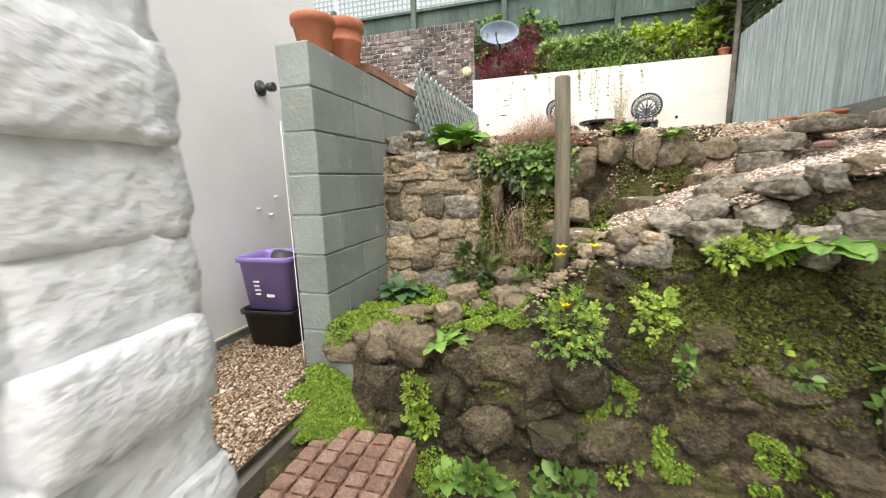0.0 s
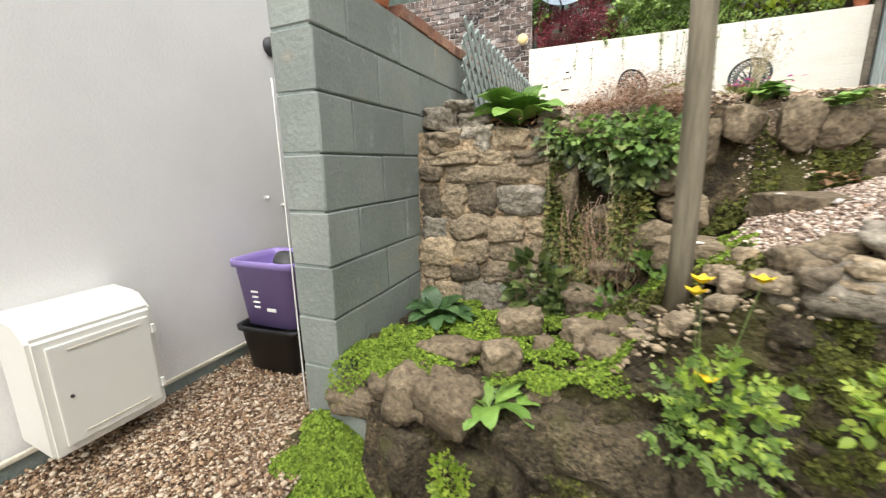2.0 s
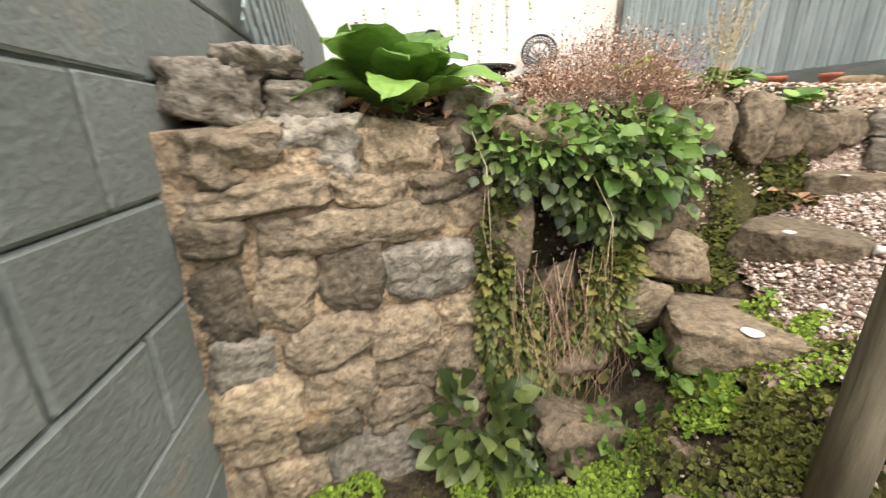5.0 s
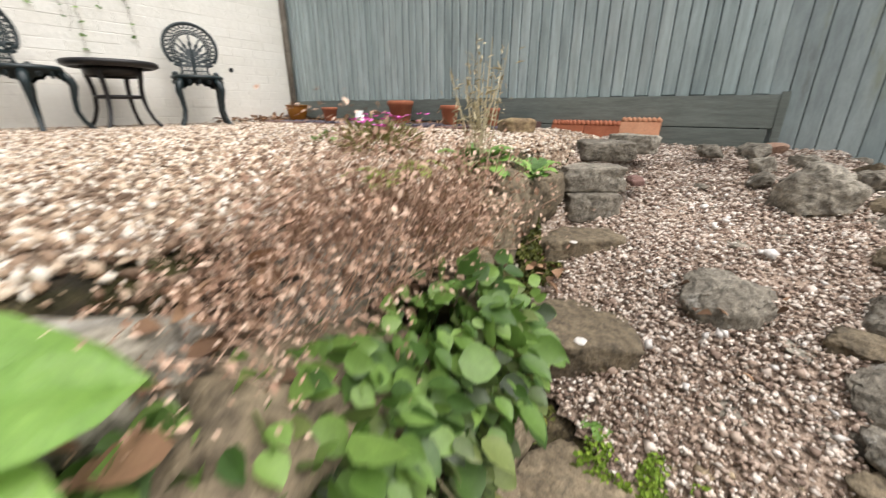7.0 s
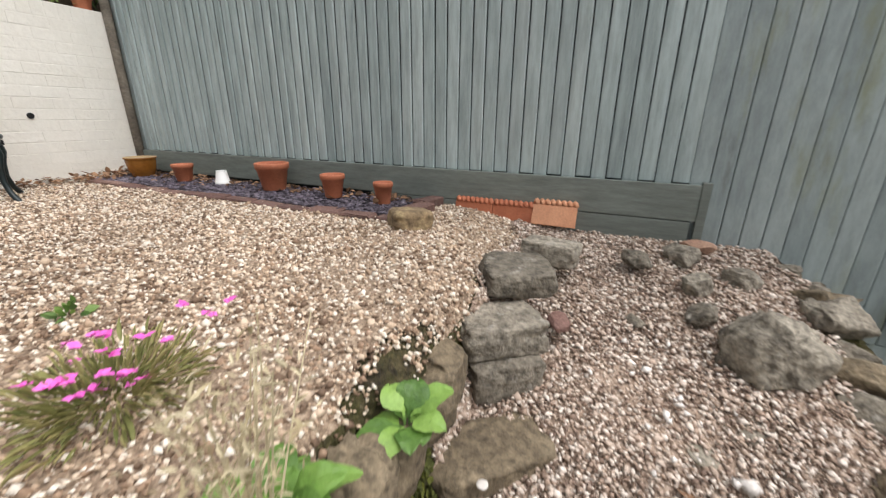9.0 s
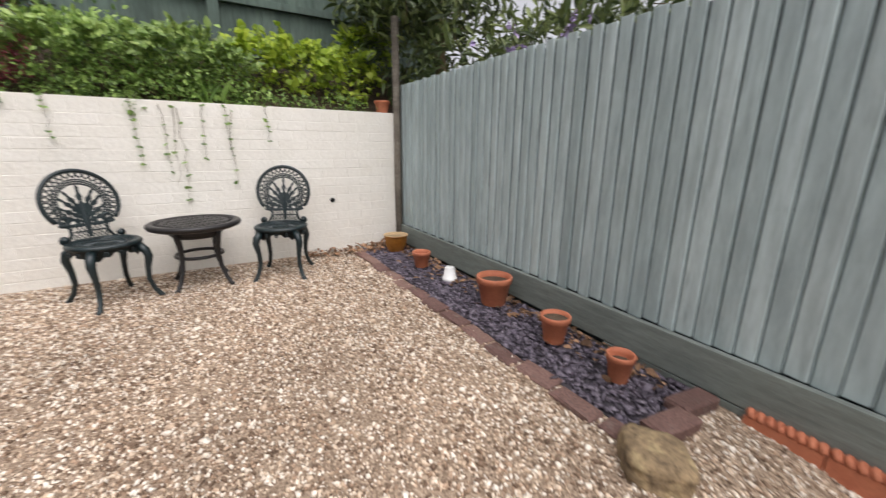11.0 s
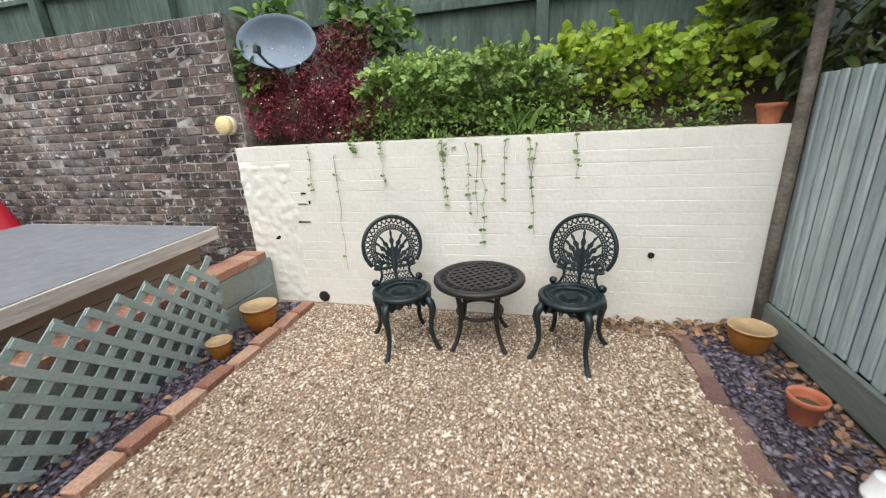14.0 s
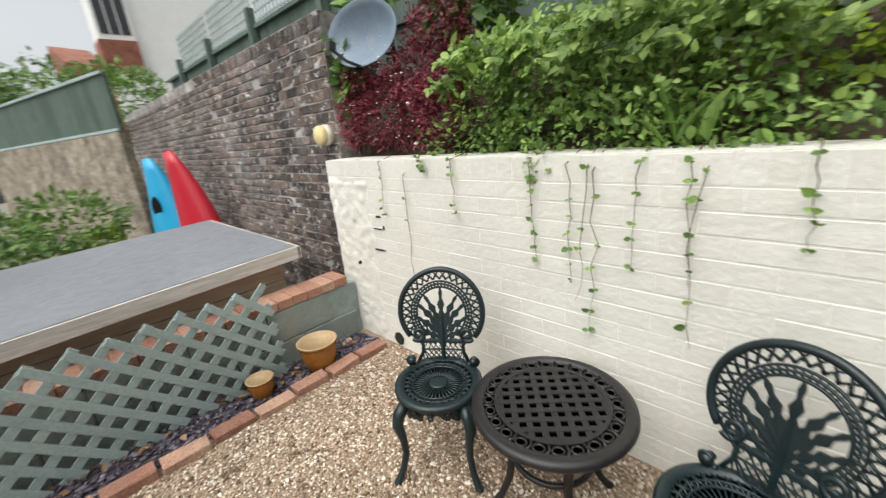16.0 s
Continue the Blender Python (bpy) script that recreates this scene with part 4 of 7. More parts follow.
pot("flower_pot", (2.25, 6.56, 1.73), 0.115, 0.165, M_GLAZED, "mustard glazed pot by the fence corner", 0.75, False, M_GLAZEIN)
pot("flower_pot", (2.22, 5.96, 1.735), 0.078, 0.135, M_TERRACOTTA, "small terracotta pot on slate chippings", 0.6)
pot("flower_pot", (2.25, 5.55, 1.735), 0.055, 0.105, M_WHITEPLASTIC, "small white pot turned upside down on slate", None, flip=True)
pot("flower_pot", (2.26, 5.02, 1.735), 0.115, 0.19, M_TERRACOTTA, "large terracotta pot on slate chippings", 0.8)
pot("flower_pot", (2.22, 4.45, 1.735), 0.078, 0.15, M_TERRACOTTA, "terracotta pot of sandy soil beside the fence", 0.85)
pot("flower_pot", (2.20, 4.05, 1.735), 0.060, 0.13, M_TERRACOTTA, "narrow terracotta pot on slate chippings", 0.7)
pot("flower_pot", (-1.045, 6.36, 1.725), 0.125, 0.20, M_GLAZED, "large mustard glazed pot by the white wall", 0.7, False, M_GLAZEIN)
pot("flower_pot", (-1.065, 5.97, 1.725), 0.078, 0.125, M_GLAZED, "small mustard glazed pot beside the trellis", 0.7, False, M_GLAZEIN)
pot("flower_pot", (-1.37, 2.13, 2.137), 0.125, 0.20, M_TERRACOTTA, "plain orange terracotta pot on the block wall", None)
pot("flower_pot", (-1.335, 2.42, 2.137), 0.125, 0.27, M_TERRACOTTA, "tall banded terracotta pot on the block wall", 0.8, band=True)
pot("flower_pot", (2.32, 6.98, 3.045), 0.075, 0.12, M_TERRACOTTA, "terracotta pot on top of the white wall", 0.8)

# rope-top edging tiles leaning on the gravel board


def rope_tile(at, length, material, label, lean):
    e = empty("edging_tile", label, "edging tile", pose(*at, 0, lean, 0), "edging tiles")
    bm = bmesh.new()
    add_box(bm, -0.018, 0.018, -length / 2, length / 2, 0, 0.115, 0.004)
    part("slab", bm, material, e)
    bm = bmesh.new()
    n = int(length / 0.028)
    for i in range(n):
        y = -length / 2 + (i + 0.5) * length / n
        tube(bm, [(-0.02, y - 0.012, 0.118), (0, y, 0.136), (0.02, y + 0.012, 0.118)], [0.012, 0.016, 0.012], 6)
    part("rope_edge", bm, material, e, "twisted rope-pattern top edge", True)
    return e


rope_tile((2.40, 3.53, 1.635), 0.235, M_TERRACOTTA, "dark red rope-top edging tile against the gravel board", 4)
rope_tile((2.40, 3.29, 1.635), 0.235, M_TERRACOTTA, "dark red rope-top edging tile against the gravel board", 4)
rope_tile((2.375, 3.05, 1.665), 0.24, M_PALETERRA, "pale orange rope-top edging tile leaning on the fence", 18)

# ---- trellis ----
trellis = empty("trellis", "sage-green diamond lattice trellis along the block wall", "trellis", pose(-1.17, 4.7, 1.75))
Y0, Y1, Z0, Z1 = 3.30, 6.16, 1.745, 2.35
for fam, ang in ((0, -44), (1, 44)):
    dy, dz = math.cos(radians(ang)), math.sin(radians(ang))
    pitch_y = 0.148
    k = 0
    y = 5.25 - 20 * pitch_y + (0.31 if fam == 0 else -0.31)
    while y < Y1 + 1.2:
        # line through (y, mid height)
        zc = (Z0 + Z1) / 2
        t0, t1 = (Z0 - zc) / dz, (Z1 - zc) / dz
        t0, t1 = min(t0, t1), max(t0, t1)
        s0, s1 = (Y0 - y) / dy, (Y1 - y) / dy
        a, b = max(t0, s0), min(t1, s1)
        if b - a > 0.06:
            a, b = a - 0.012, b + 0.012 + 0.01 * (k % 3)
            me = fixed_mesh("slat", *cham(0.009, b - a, 0.044, 0.0015), M_LATTICE)
            o = piece("slat", me, None, pose(-1.170 - 0.008 * fam, y + dy * (a + b) / 2, zc + dz * (a + b) / 2, ang, 0, 0))
            under(o, trellis)
        y, k = y + pitch_y, k + 1

# ---- cast garden furniture ----


def plate(bm, outline, thick, place):
    """A flat cast piece: an outline in (u, v), given thickness, put in space by place(u, v, w)."""
    fr = [bm.verts.new(place(u, w, -thick / 2)) for u, w in outline]
    bk = [bm.verts.new(place(u, w, thick / 2)) for u, w in outline]
    n = len(outline)
    bm.faces.new(fr)
    bm.faces.new(bk[::-1])
    for i in range(n):
        bm.faces.new((fr[i], bk[i], bk[(i + 1) % n], fr[(i + 1) % n]))


def frond(bm, base, ang, length, width, place, thick=0.007):
    """An acanthus leaf with lobed sides."""
    pts_l, pts_r = [], []
    width *= 1.25
    c, s = math.cos(radians(ang)), math.sin(radians(ang))
    for i in range(9):
        t = i / 8
        w = width * (0.22 + 0.78 * math.sin(math.pi * min(1, t * 1.05)) ** 0.8) * (1.0 if i % 2 else 0.42)
        if i == 8:
            w = 0.002
        x, y = t * length, w / 2
        curl = 0.18 * length * t * t * (1 if ang < 90 else -1) * (0 if abs(ang - 90) < 5 else 1)
        ox, oy = base[0] + x * c + curl * s, base[1] + x * s - abs(curl) * 0.25
        pts_l.append((ox - y * s, oy + y * c))
        pts_r.append((ox + y * s, oy - y * c))
    plate(bm, pts_l + pts_r[::-1], thick, place)


def build_chair():
    e = empty("garden_chair", "dark green cast metal garden chair with pierced fan back", "chair", None, "bistro chairs")
    SH = 0.405

    def back(u, w, d=0.0):
        return Vector((u, 0.150 + w * 0.20 - 0.35 * u * u + d, SH + w))

    C, R = 0.250, 0.200
    bm = bmesh.new()
    arc = []
    for i in range(41):
        a = radians(-38 + 256 * i / 40)
        arc.append((R * math.cos(a), C + R * math.sin(a) * 0.98))
    tube(bm, [back(*p) for p in arc], 0.0138, 8)
    for sg in (-1, 1):
        sp = []
        for k in range(22):
            a = radians(-38 - 22 * k)
            rr = 0.036 * (1 - k / 28)
            sp.append(back(sg * (0.1185 + rr * math.cos(a) * 1.0), 0.136 + rr * math.sin(a)))
        tube(bm, sp, 0.0105, 6)
        tube(bm, [back(sg * 0.148, 0.136), back(sg * 0.115, 0.105), back(sg * 0.098, 0.085), back(sg * 0.10, 0.05), back(sg * 0.125, 0.0)], 0.009, 6)
    part("back_frame", bm, M_CASTGREEN, e, "", True)
    bm = bmesh.new()
    for rr, th in ((0.120, 0.006), (0.134, 0.005), (0.147, 0.005)):
        tube(bm, [back(rr * math.cos(radians(-52 + 284 * i / 44)), C - 0.01 + rr * 1.02 * math.sin(radians(-52 + 284 * i / 44))) for i in range(45)], th, 5)
    for i in range(40):
        a = radians(-48 + 276 * i / 39)
        tube(bm, [back(rr * math.cos(a), C - 0.01 + rr * math.sin(a)) for rr in (0.120, 0.147)], 0.0052, 4)
    for i in range(22):
        a0, a1 = radians(-36 + 252 * i / 22), radians(-36 + 252 * (i + 1) / 22)
        am = (a0 + a1) / 2
        tube(bm, [back(0.150 * math.cos(a0), C + 0.150 * math.sin(a0)), back(0.174 * math.cos(am), C + 0.174 * math.sin(am)), back(0.150 * math.cos(a1), C + 0.150 * math.sin(a1))], 0.0056, 5)
        tube(bm, [back(0.197 * math.cos(a0), C + 0.197 * math.sin(a0)), back(0.172 * math.cos(am), C + 0.172 * math.sin(am)), back(0.197 * math.cos(a1), C + 0.197 * math.sin(a1))], 0.0056, 5)
        tube(bm, [back(0.167 * math.cos(am + 0.05 * math.cos(t)) + 0.008 * math.cos(t), C + 0.166 * math.sin(am) + 0.008 * math.sin(t)) for t in [k * math.tau / 6 for k in range(6)]], 0.003, 4, True)
    part("pierced_band", bm, M_CASTGREEN, e, "", True)
    bm = bmesh.new()
    for (by, ang, ln, w) in ((0.14, 90, 0.225, 0.030), (0.15, 75, 0.195, 0.030), (0.15, 105, 0.195, 0.030), (0.145, 59, 0.175, 0.031), (0.145, 121, 0.175, 0.031),
                             (0.13, 42, 0.150, 0.031), (0.13, 138, 0.150, 0.031), (0.115, 23, 0.125, 0.030), (0.115, 157, 0.125, 0.030), (0.10, 2, 0.100, 0.027), (0.10, 178, 0.100, 0.027)):
        frond(bm, (0.0, by), ang, ln, w, back)
    for sg in (-1, 1):
        for (u, w, r0) in ((0.085, 0.165, 0.012), (0.045, 0.125, 0.011)):
            tube(bm, [back(sg * u + r0 * math.cos(k * math.tau / 8), w + r0 * math.sin(k * math.tau / 8)) for k in range(8)], 0.0048, 5, True)
    tube(bm, [back(0, 0.02), back(0, 0.14), back(0, 0.30)], [0.012, 0.014, 0.006], 6)
    part("leaf_ornament", bm, M_CASTGREEN, e)
    bm = bmesh.new()
    for i in range(9):
        u = -0.096 + 0.024 * i
        for sg in (-1, 1):
            tube(bm, [back(max(-0.1, min(0.1, u)), 0.005), back(max(-0.1, min(0.1, u + sg * 0.05)), 0.06), back(max(-0.1, min(0.1, u + sg * 0.02)), 0.11)], 0.0035, 4)
    for w in (0.006, 0.06, 0.108):
        tube(bm, [back(-0.105 + 0.03 * i, w) for i in range(8)], 0.005, 5)
    part("back_lattice", bm, M_CASTGREEN, e)
    # seat
    bm = bmesh.new()
    lathe(bm, [(0.155, SH - 0.006), (0.158, SH + 0.006), (0.185, SH + 0.009), (0.196, SH + 0.002), (0.198, SH - 0.012), (0.19, SH - 0.022), (0.17, SH - 0.02), (0.155, SH - 0.006)], 40)
    part("seat_rim", bm, M_CASTGREEN, e, "", True)
    bm = bmesh.new()
    for i in range(38):
        a = i * math.tau / 38
        tube(bm, [(0.045 * math.cos(a), 0.045 * math.sin(a), SH - 0.008), (0.115 * math.cos(a), 0.115 * math.sin(a), SH - 0.006)], 0.0042, 4)
    for i in range(30):
        a = i * math.tau / 30
        for sg in (-1, 1):
            tube(bm, [(0.115 * math.cos(a), 0.115 * math.sin(a), SH - 0.006), (0.158 * math.cos(a + sg * 0.16), 0.158 * math.sin(a + sg * 0.16), SH - 0.002)], 0.004, 4)
    for rr in (0.115, 0.137, 0.158):
        tube(bm, [(rr * math.cos(i * math.tau / 36), rr * math.sin(i * math.tau / 36), SH - 0.005) for i in range(36)], 0.005, 5, True)
    lathe(bm, [(0.0001, SH - 0.001), (0.03, SH - 0.003), (0.05, SH - 0.008), (0.05, SH - 0.014), (0.0001, SH - 0.014)], 24)
    part("seat", bm, M_CASTGREEN, e, "round seat pierced with radiating slots", True)
    bm = bmesh.new()
    n = 96
    rings = [[], []]
    for i in range(n):
        a = i * math.tau / n
        dip = 0.050 + 0.022 * math.cos(4 * a + math.pi) + 0.008 * math.cos(20 * a)
        rings[0].append(bm.verts.new((0.184 * math.cos(a), 0.184 * math.sin(a), SH - 0.015)))
        rings[1].append(bm.verts.new((0.178 * math.cos(a), 0.178 * math.sin(a), SH - 0.015 - dip)))
    for i in range(n):
        bm.faces.new((rings[0][i], rings[0][(i + 1) % n], rings[1][(i + 1) % n], rings[1][i]))
    bmesh.ops.solidify(bm, geom=bm.faces[:], thickness=0.008)
    for i in range(16):
        a = i * math.tau / 16
        tube(bm, [((0.188) * math.cos(a + 0.05 * math.cos(t)), 0.188 * math.sin(a + 0.05 * math.cos(t)), SH - 0.045 + 0.013 * math.sin(t)) for t in [k * math.tau / 8 for k in range(8)]], 0.005, 5, True)
    part("apron", bm, M_CASTGREEN, e, "scalloped apron with cast scrolls", True)
    for sx in (-1, 1):
        for sy in (-1, 1):
            bm = bmesh.new()
            px = [(0.125, 0.125, SH - 0.03), (0.150, 0.150, SH - 0.07), (0.158, 0.160, SH - 0.11), (0.146, 0.150, SH - 0.19), (0.142, 0.148, SH - 0.27), (0.156, 0.168, SH - 0.34), (0.176, 0.192, SH - 0.385), (0.184, 0.202, SH - 0.397)]
            rr = [0.026, 0.028, 0.025, 0.018, 0.016, 0.015, 0.017, 0.014]
            tube(bm, [(sx * a, sy * b, c) for a, b, c in px], rr, 8)
            tube(bm, [(sx * 0.168, sy * 0.178, 0.012), (sx * 0.18, sy * 0.197, 0.014), (sx * 0.190, sy * 0.21, 0.012)], [0.010, 0.019, 0.010], 8)
            part("leg", bm, M_CASTGREEN, e, "", True)
        bm = bmesh.new()
        sp = [(sx * (0.150 + 0.03 * (1 - k / 22) * math.cos(radians(200 + 26 * k))), 0.118, SH + 0.026 + 0.03 * (1 - k / 22) * math.sin(radians(200 + 26 * k))) for k in range(18)]
        tube(bm, sp, 0.0085, 6)
        tube(bm, [(sx * 0.15, 0.10, SH + 0.026), (sx * 0.15, 0.14, SH + 0.026)], [0.018, 0.016], 8)
        part("side_scroll", bm, M_CASTGREEN, e, "", True)
    return e


chair = build_chair()
chair.matrix_world = pose(0.115, 6.365, 1.708, 0, 0, 33)
chair2 = copy_thing(chair, pose(1.195, 6.405, 1.708, 0, 0, -21))

table = empty("garden_table", "low round black-brown cast metal table with lattice top", "table", pose(0.62, 6.465, 1.708, 0, 0, 4))
TH = 0.478
bm = bmesh.new()
lathe(bm, [(0.252, TH - 0.004), (0.256, TH + 0.006), (0.285, TH + 0.006), (0.298, TH - 0.002), (0.300, TH - 0.016), (0.292, TH - 0.03), (0.262, TH - 0.042), (0.255, TH - 0.04), (0.252, TH - 0.004)], 64)
part("top_rim", bm, M_CASTBLACK, table, "", True)
bm = bmesh.new()
for fam in (35, 125):
    c, s = math.cos(radians(fam)), math.sin(radians(fam))
    for i in range(-4, 5):
        d = i * 0.047
        h = math.sqrt(max(0, 0.205 ** 2 - d * d))
        if h > 0.03:
            vs = add_box(bm, -h, h, -0.0115, 0.0115, -0.006, 0.006, 0.002, Matrix.Translation((-s * d, c * d, TH - 0.004 - (0.001 if fam > 90 else 0))) @ Matrix.Rotation(radians(fam), 4, 'Z'))
lathe(bm, [(0.196, TH - 0.010), (0.196, TH + 0.003), (0.212, TH + 0.003), (0.212, TH - 0.010), (0.196, TH - 0.010)], 64)
part("lattice_top", bm, M_CASTBLACK, table, "diamond lattice tabletop centre")
for i in range(24):
    a = i * math.tau / 24
    bm = bmesh.new()
    tube(bm, [((0.232 + 0.017 * math.sin(t)) * math.cos(a + 0.085 * math.cos(t)), (0.232 + 0.017 * math.sin(t)) * math.sin(a + 0.085 * math.cos(t)), TH - 0.004) for t in [k * math.tau / 10 for k in range(10)]], 0.0048, 5, True)
    tube(bm, [(0.212 * math.cos(a + 0.13), 0.212 * math.sin(a + 0.13), TH - 0.004), (0.235 * math.cos(a + 0.15), 0.235 * math.sin(a + 0.15), TH - 0.003), (0.256 * math.cos(a + 0.11), 0.256 * math.sin(a + 0.11), TH - 0.004)], [0.008, 0.006, 0.009], 5)
    part("scroll", bm, M_CASTBLACK, table, "", True)
bm = bmesh.new()
lathe(bm, [(0.178, TH - 0.03), (0.182, TH - 0.03), (0.176, TH - 0.075), (0.150, TH - 0.105), (0.144, TH - 0.100), (0.170, TH - 0.072), (0.178, TH - 0.03)], 48)
part("skirt", bm, M_CASTBLACK, table, "", True)
bm = bmesh.new()
tube(bm, [(0.150 * math.cos(k * math.tau / 40), 0.150 * math.sin(k * math.tau / 40), 0.235) for k in range(40)], 0.012, 8, True)
part("stretcher_ring", bm, M_CASTBLACK, table, "", True)
for k in range(4):
    a = radians(45 + 90 * k)
    bm = bmesh.new()
    rr = [(0.188, TH - 0.02), (0.178, TH - 0.09), (0.163, 0.30), (0.160, 0.235), (0.172, 0.15), (0.205, 0.07), (0.240, 0.020), (0.256, 0.014)]
    tube(bm, [(r * math.cos(a), r * math.sin(a), z) for r, z in rr], [0.02, 0.019, 0.017, 0.017, 0.015, 0.014, 0.016, 0.012], 8)
    part("leg", bm, M_CASTBLACK, table, "", True)

# ---- wall details ----
# drain holes: black discs on the face, the shade inside put into colour
for x, z, r in ((1.735, 2.228, 0.017), (-0.80, 1.775, 0.038)):
    bm = bmesh.new()
    lathe(bm, [(r, -0.004), (r * 1.25, -0.004), (r * 1.3, 0.004), (r, 0.010)], 20)
    lathe(bm, [(0.0001, 0.002), (r, 0.002)], 20)
    for v in bm.verts:
        v.co = Vector((v.co.x, -v.co.z, v.co.y))
    o = part("weep_hole", bm, M_DARK, wall_white, "drain hole with its inner shade as a flat dark disc")
    o.location = (x, 6.857, z)
# cracks: thin black lumps on the face paint the shade of the recesses
hole_marks = ((-1.145, 2.30, 0.03, 0.02), (-0.87, 2.44, 0.055, 0.008), (-0.845, 2.675, 0.026, 0.009), (-0.80, 2.60, 0.008, 0.018), (-0.86, 2.59, 0.05, 0.004))
for i, (x, z, w, h) in enumerate(hole_marks):
    o = new("crack", rock_mesh("crack", (2 * w, 0.012, 2 * h), 50 + i, M_DARK, 0.5, 2))
    o.parent = wall_white
    o.location = (x, 6.857, z)
# rubble patch under paint at the west end of the wall
nx, nz = 70, 130
V, F = [], []
for b in range(nz):
    for a in range(nx):
        x, z = -1.398 + 0.66 * a / (nx - 1), 1.70 + 1.28 * b / (nz - 1)
        dist = noise.voronoi((x * 5.0, z * 6.5, 3.0))[0]
        lump = min(1.0, (dist[1] - dist[0]) * 1.6)
        lump = lump * lump * (3 - 2 * lump)
        edge = -0.90 + 0.10 * noise.noise((z * 3.5, 1.0, 0.0)) + 0.05 * noise.noise((z * 11, 5.0, 0.0))
        inside = max(0.0, min(1.0, (edge - x) / 0.05)) * max(0.0, min(1.0, (2.93 - z) / 0.05))
        V.append((x, 6.870 - inside * (0.013 + 0.006 * lump + 0.008 * noise.noise((x * 16, z * 16, 0.0))), z))
for b in range(nz - 1):
    for a in range(nx - 1):
        k = b * nx + a
        F.append((k, k + 1, k + nx + 1, k + nx))
o = obj("painted_rubble", V, F, M_PAINTBRICK, wall_white, True)

lamp = empty("bulkhead_lamp", "round cream bulkhead lamp on the dark brick wall", "wall lamp", pose(-1.52, 6.985, 3.225, 90, 0, 0))
bm = bmesh.new()
lathe(bm, [(0.075, -0.02), (0.078, 0.02), (0.072, 0.035)], 24)
part("base", bm, M_PIPE, lamp, "", True)
bm = bmesh.new()
lathe(bm, [(0.072, 0.02), (0.072, 0.068), (0.064, 0.078), (0.0001, 0.082)], 24)
part("lens", bm, M_CREAMLAMP, lamp, "yellowed cream lens", True)

dish = empty("satellite_dish", "grey oval satellite dish above the crimson shrub", "satellite dish", pose(-0.97, 7.02, 3.80, 84, 4, 4))
bm = bmesh.new()
lathe(bm, [(0.0001, -0.075), (0.10, -0.068), (0.2, -0.045), (0.28, -0.012), (0.325, 0.012), (0.330, 0.010), (0.325, 0.004), (0.28, -0.022), (0.1, -0.08), (0.0001, -0.086)], 40)
for v in bm.verts:
    v.co.y *= 0.58
part("reflector", bm, M_DISH, dish, "", True)
bm = bmesh.new()
tube(bm, [(0, -0.19, 0.0), (-0.02, -0.17, 0.10), (-0.03, -0.12, 0.20)], 0.010, 8)
part("arm", bm, M_DARKMETAL, dish, "", True)
bm = bmesh.new()
add_box(bm, -0.045, -0.01, -0.13, -0.08, 0.18, 0.23, 0.008)
part("receiver", bm, M_DARKMETAL, dish)
bm = bmesh.new()
tube(bm, [(0, 0, -0.08), (0, 0.05, -0.25), (0, -0.4, -0.4)], 0.02, 8)
part("bracket", bm, M_DARKMETAL, dish, "", True)

# ---- bank above the white wall and the fence behind it ----


def bank_h(x, y):
    return 2.98 + 0.55 * sstep(7.0, 7.9, y)


V, F, nx, ny = [], [], 60, 16
for j in range(ny):
    for i in range(nx):
        x, y = -1.40 + 4.6 * i / (nx - 1), 7.05 + 0.95 * j / (ny - 1)
        V.append((x, y, bank_h(x, y) + 0.05 * noise.noise((x * 4, y * 4, 0))))
for j in range(ny - 1):
    for i in range(nx - 1):
        a = j * nx + i
        F.append((a, a + 1, a + nx + 1, a + nx))
tagged(obj("ground_upper_bank", V, F, M_EARTH, None, True), "planted earth bank above the white wall", "ground", "", "structure")

bf = box("wall_back_fence", -9.4, 3.6, 8.03, 8.05, 2.9, 4.72, M_BACKFENCE)
tagged(bf, "weathered dark green boundary fence at the back", "fence", "", "structure")
bfm, bfu = fixed_mesh("board", *cham(0.14, 0.02, 0.92, 0.003), M_BACKFENCE, 0.001), fixed_mesh("board", *cham(0.14, 0.016, 0.56, 0.003), M_BACKFENCE, 0.001)
x, k = -9.3, 0
while x < 3.5:
    piece("board", bfm, bf, pose(x, 8.02 + 0.006 * (k % 2), 3.64, 0, 0, 2))
    piece("board", bfu, bf, pose(x, 8.018 + 0.006 * (k % 2), 4.44, 0, 0, 2))
    x, k = x + 0.135, k + 1
for x in (-8.2, -6.4, -4.6, -2.8, -1.0, 0.98, 2.75):
    box("fence_post", x - 0.05, x + 0.05, 7.90, 8.0, 3.0, 4.95, M_BACKFENCE, bf, 0.006)
box("rail", -9.4, 3.6, 7.955, 8.01, 4.10, 4.17, M_BACKFENCE, bf, 0.006, "pale weathered rail")
box("rail", -9.4, 3.6, 7.955, 8.03, 4.70, 4.75, M_BACKFENCE, bf, 0.006)
lat = fixed_mesh("slat", *cham(0.026, 0.010, 0.62, 0.0015), M_LATTICE)
lath = fixed_mesh("slat", *cham(1.7, 0.010, 0.026, 0.0015), M_LATTICE)
for x0 in (-8.1, -6.3, -4.5, -2.7):
    for i in range(17):
        piece("slat", lat, bf, pose(x0 + 0.05 + i * 0.1, 7.985, 5.03))
    for i in range(6):
        piece("slat", lath, bf, pose(x0 + 0.85, 7.975, 4.79 + i * 0.1))


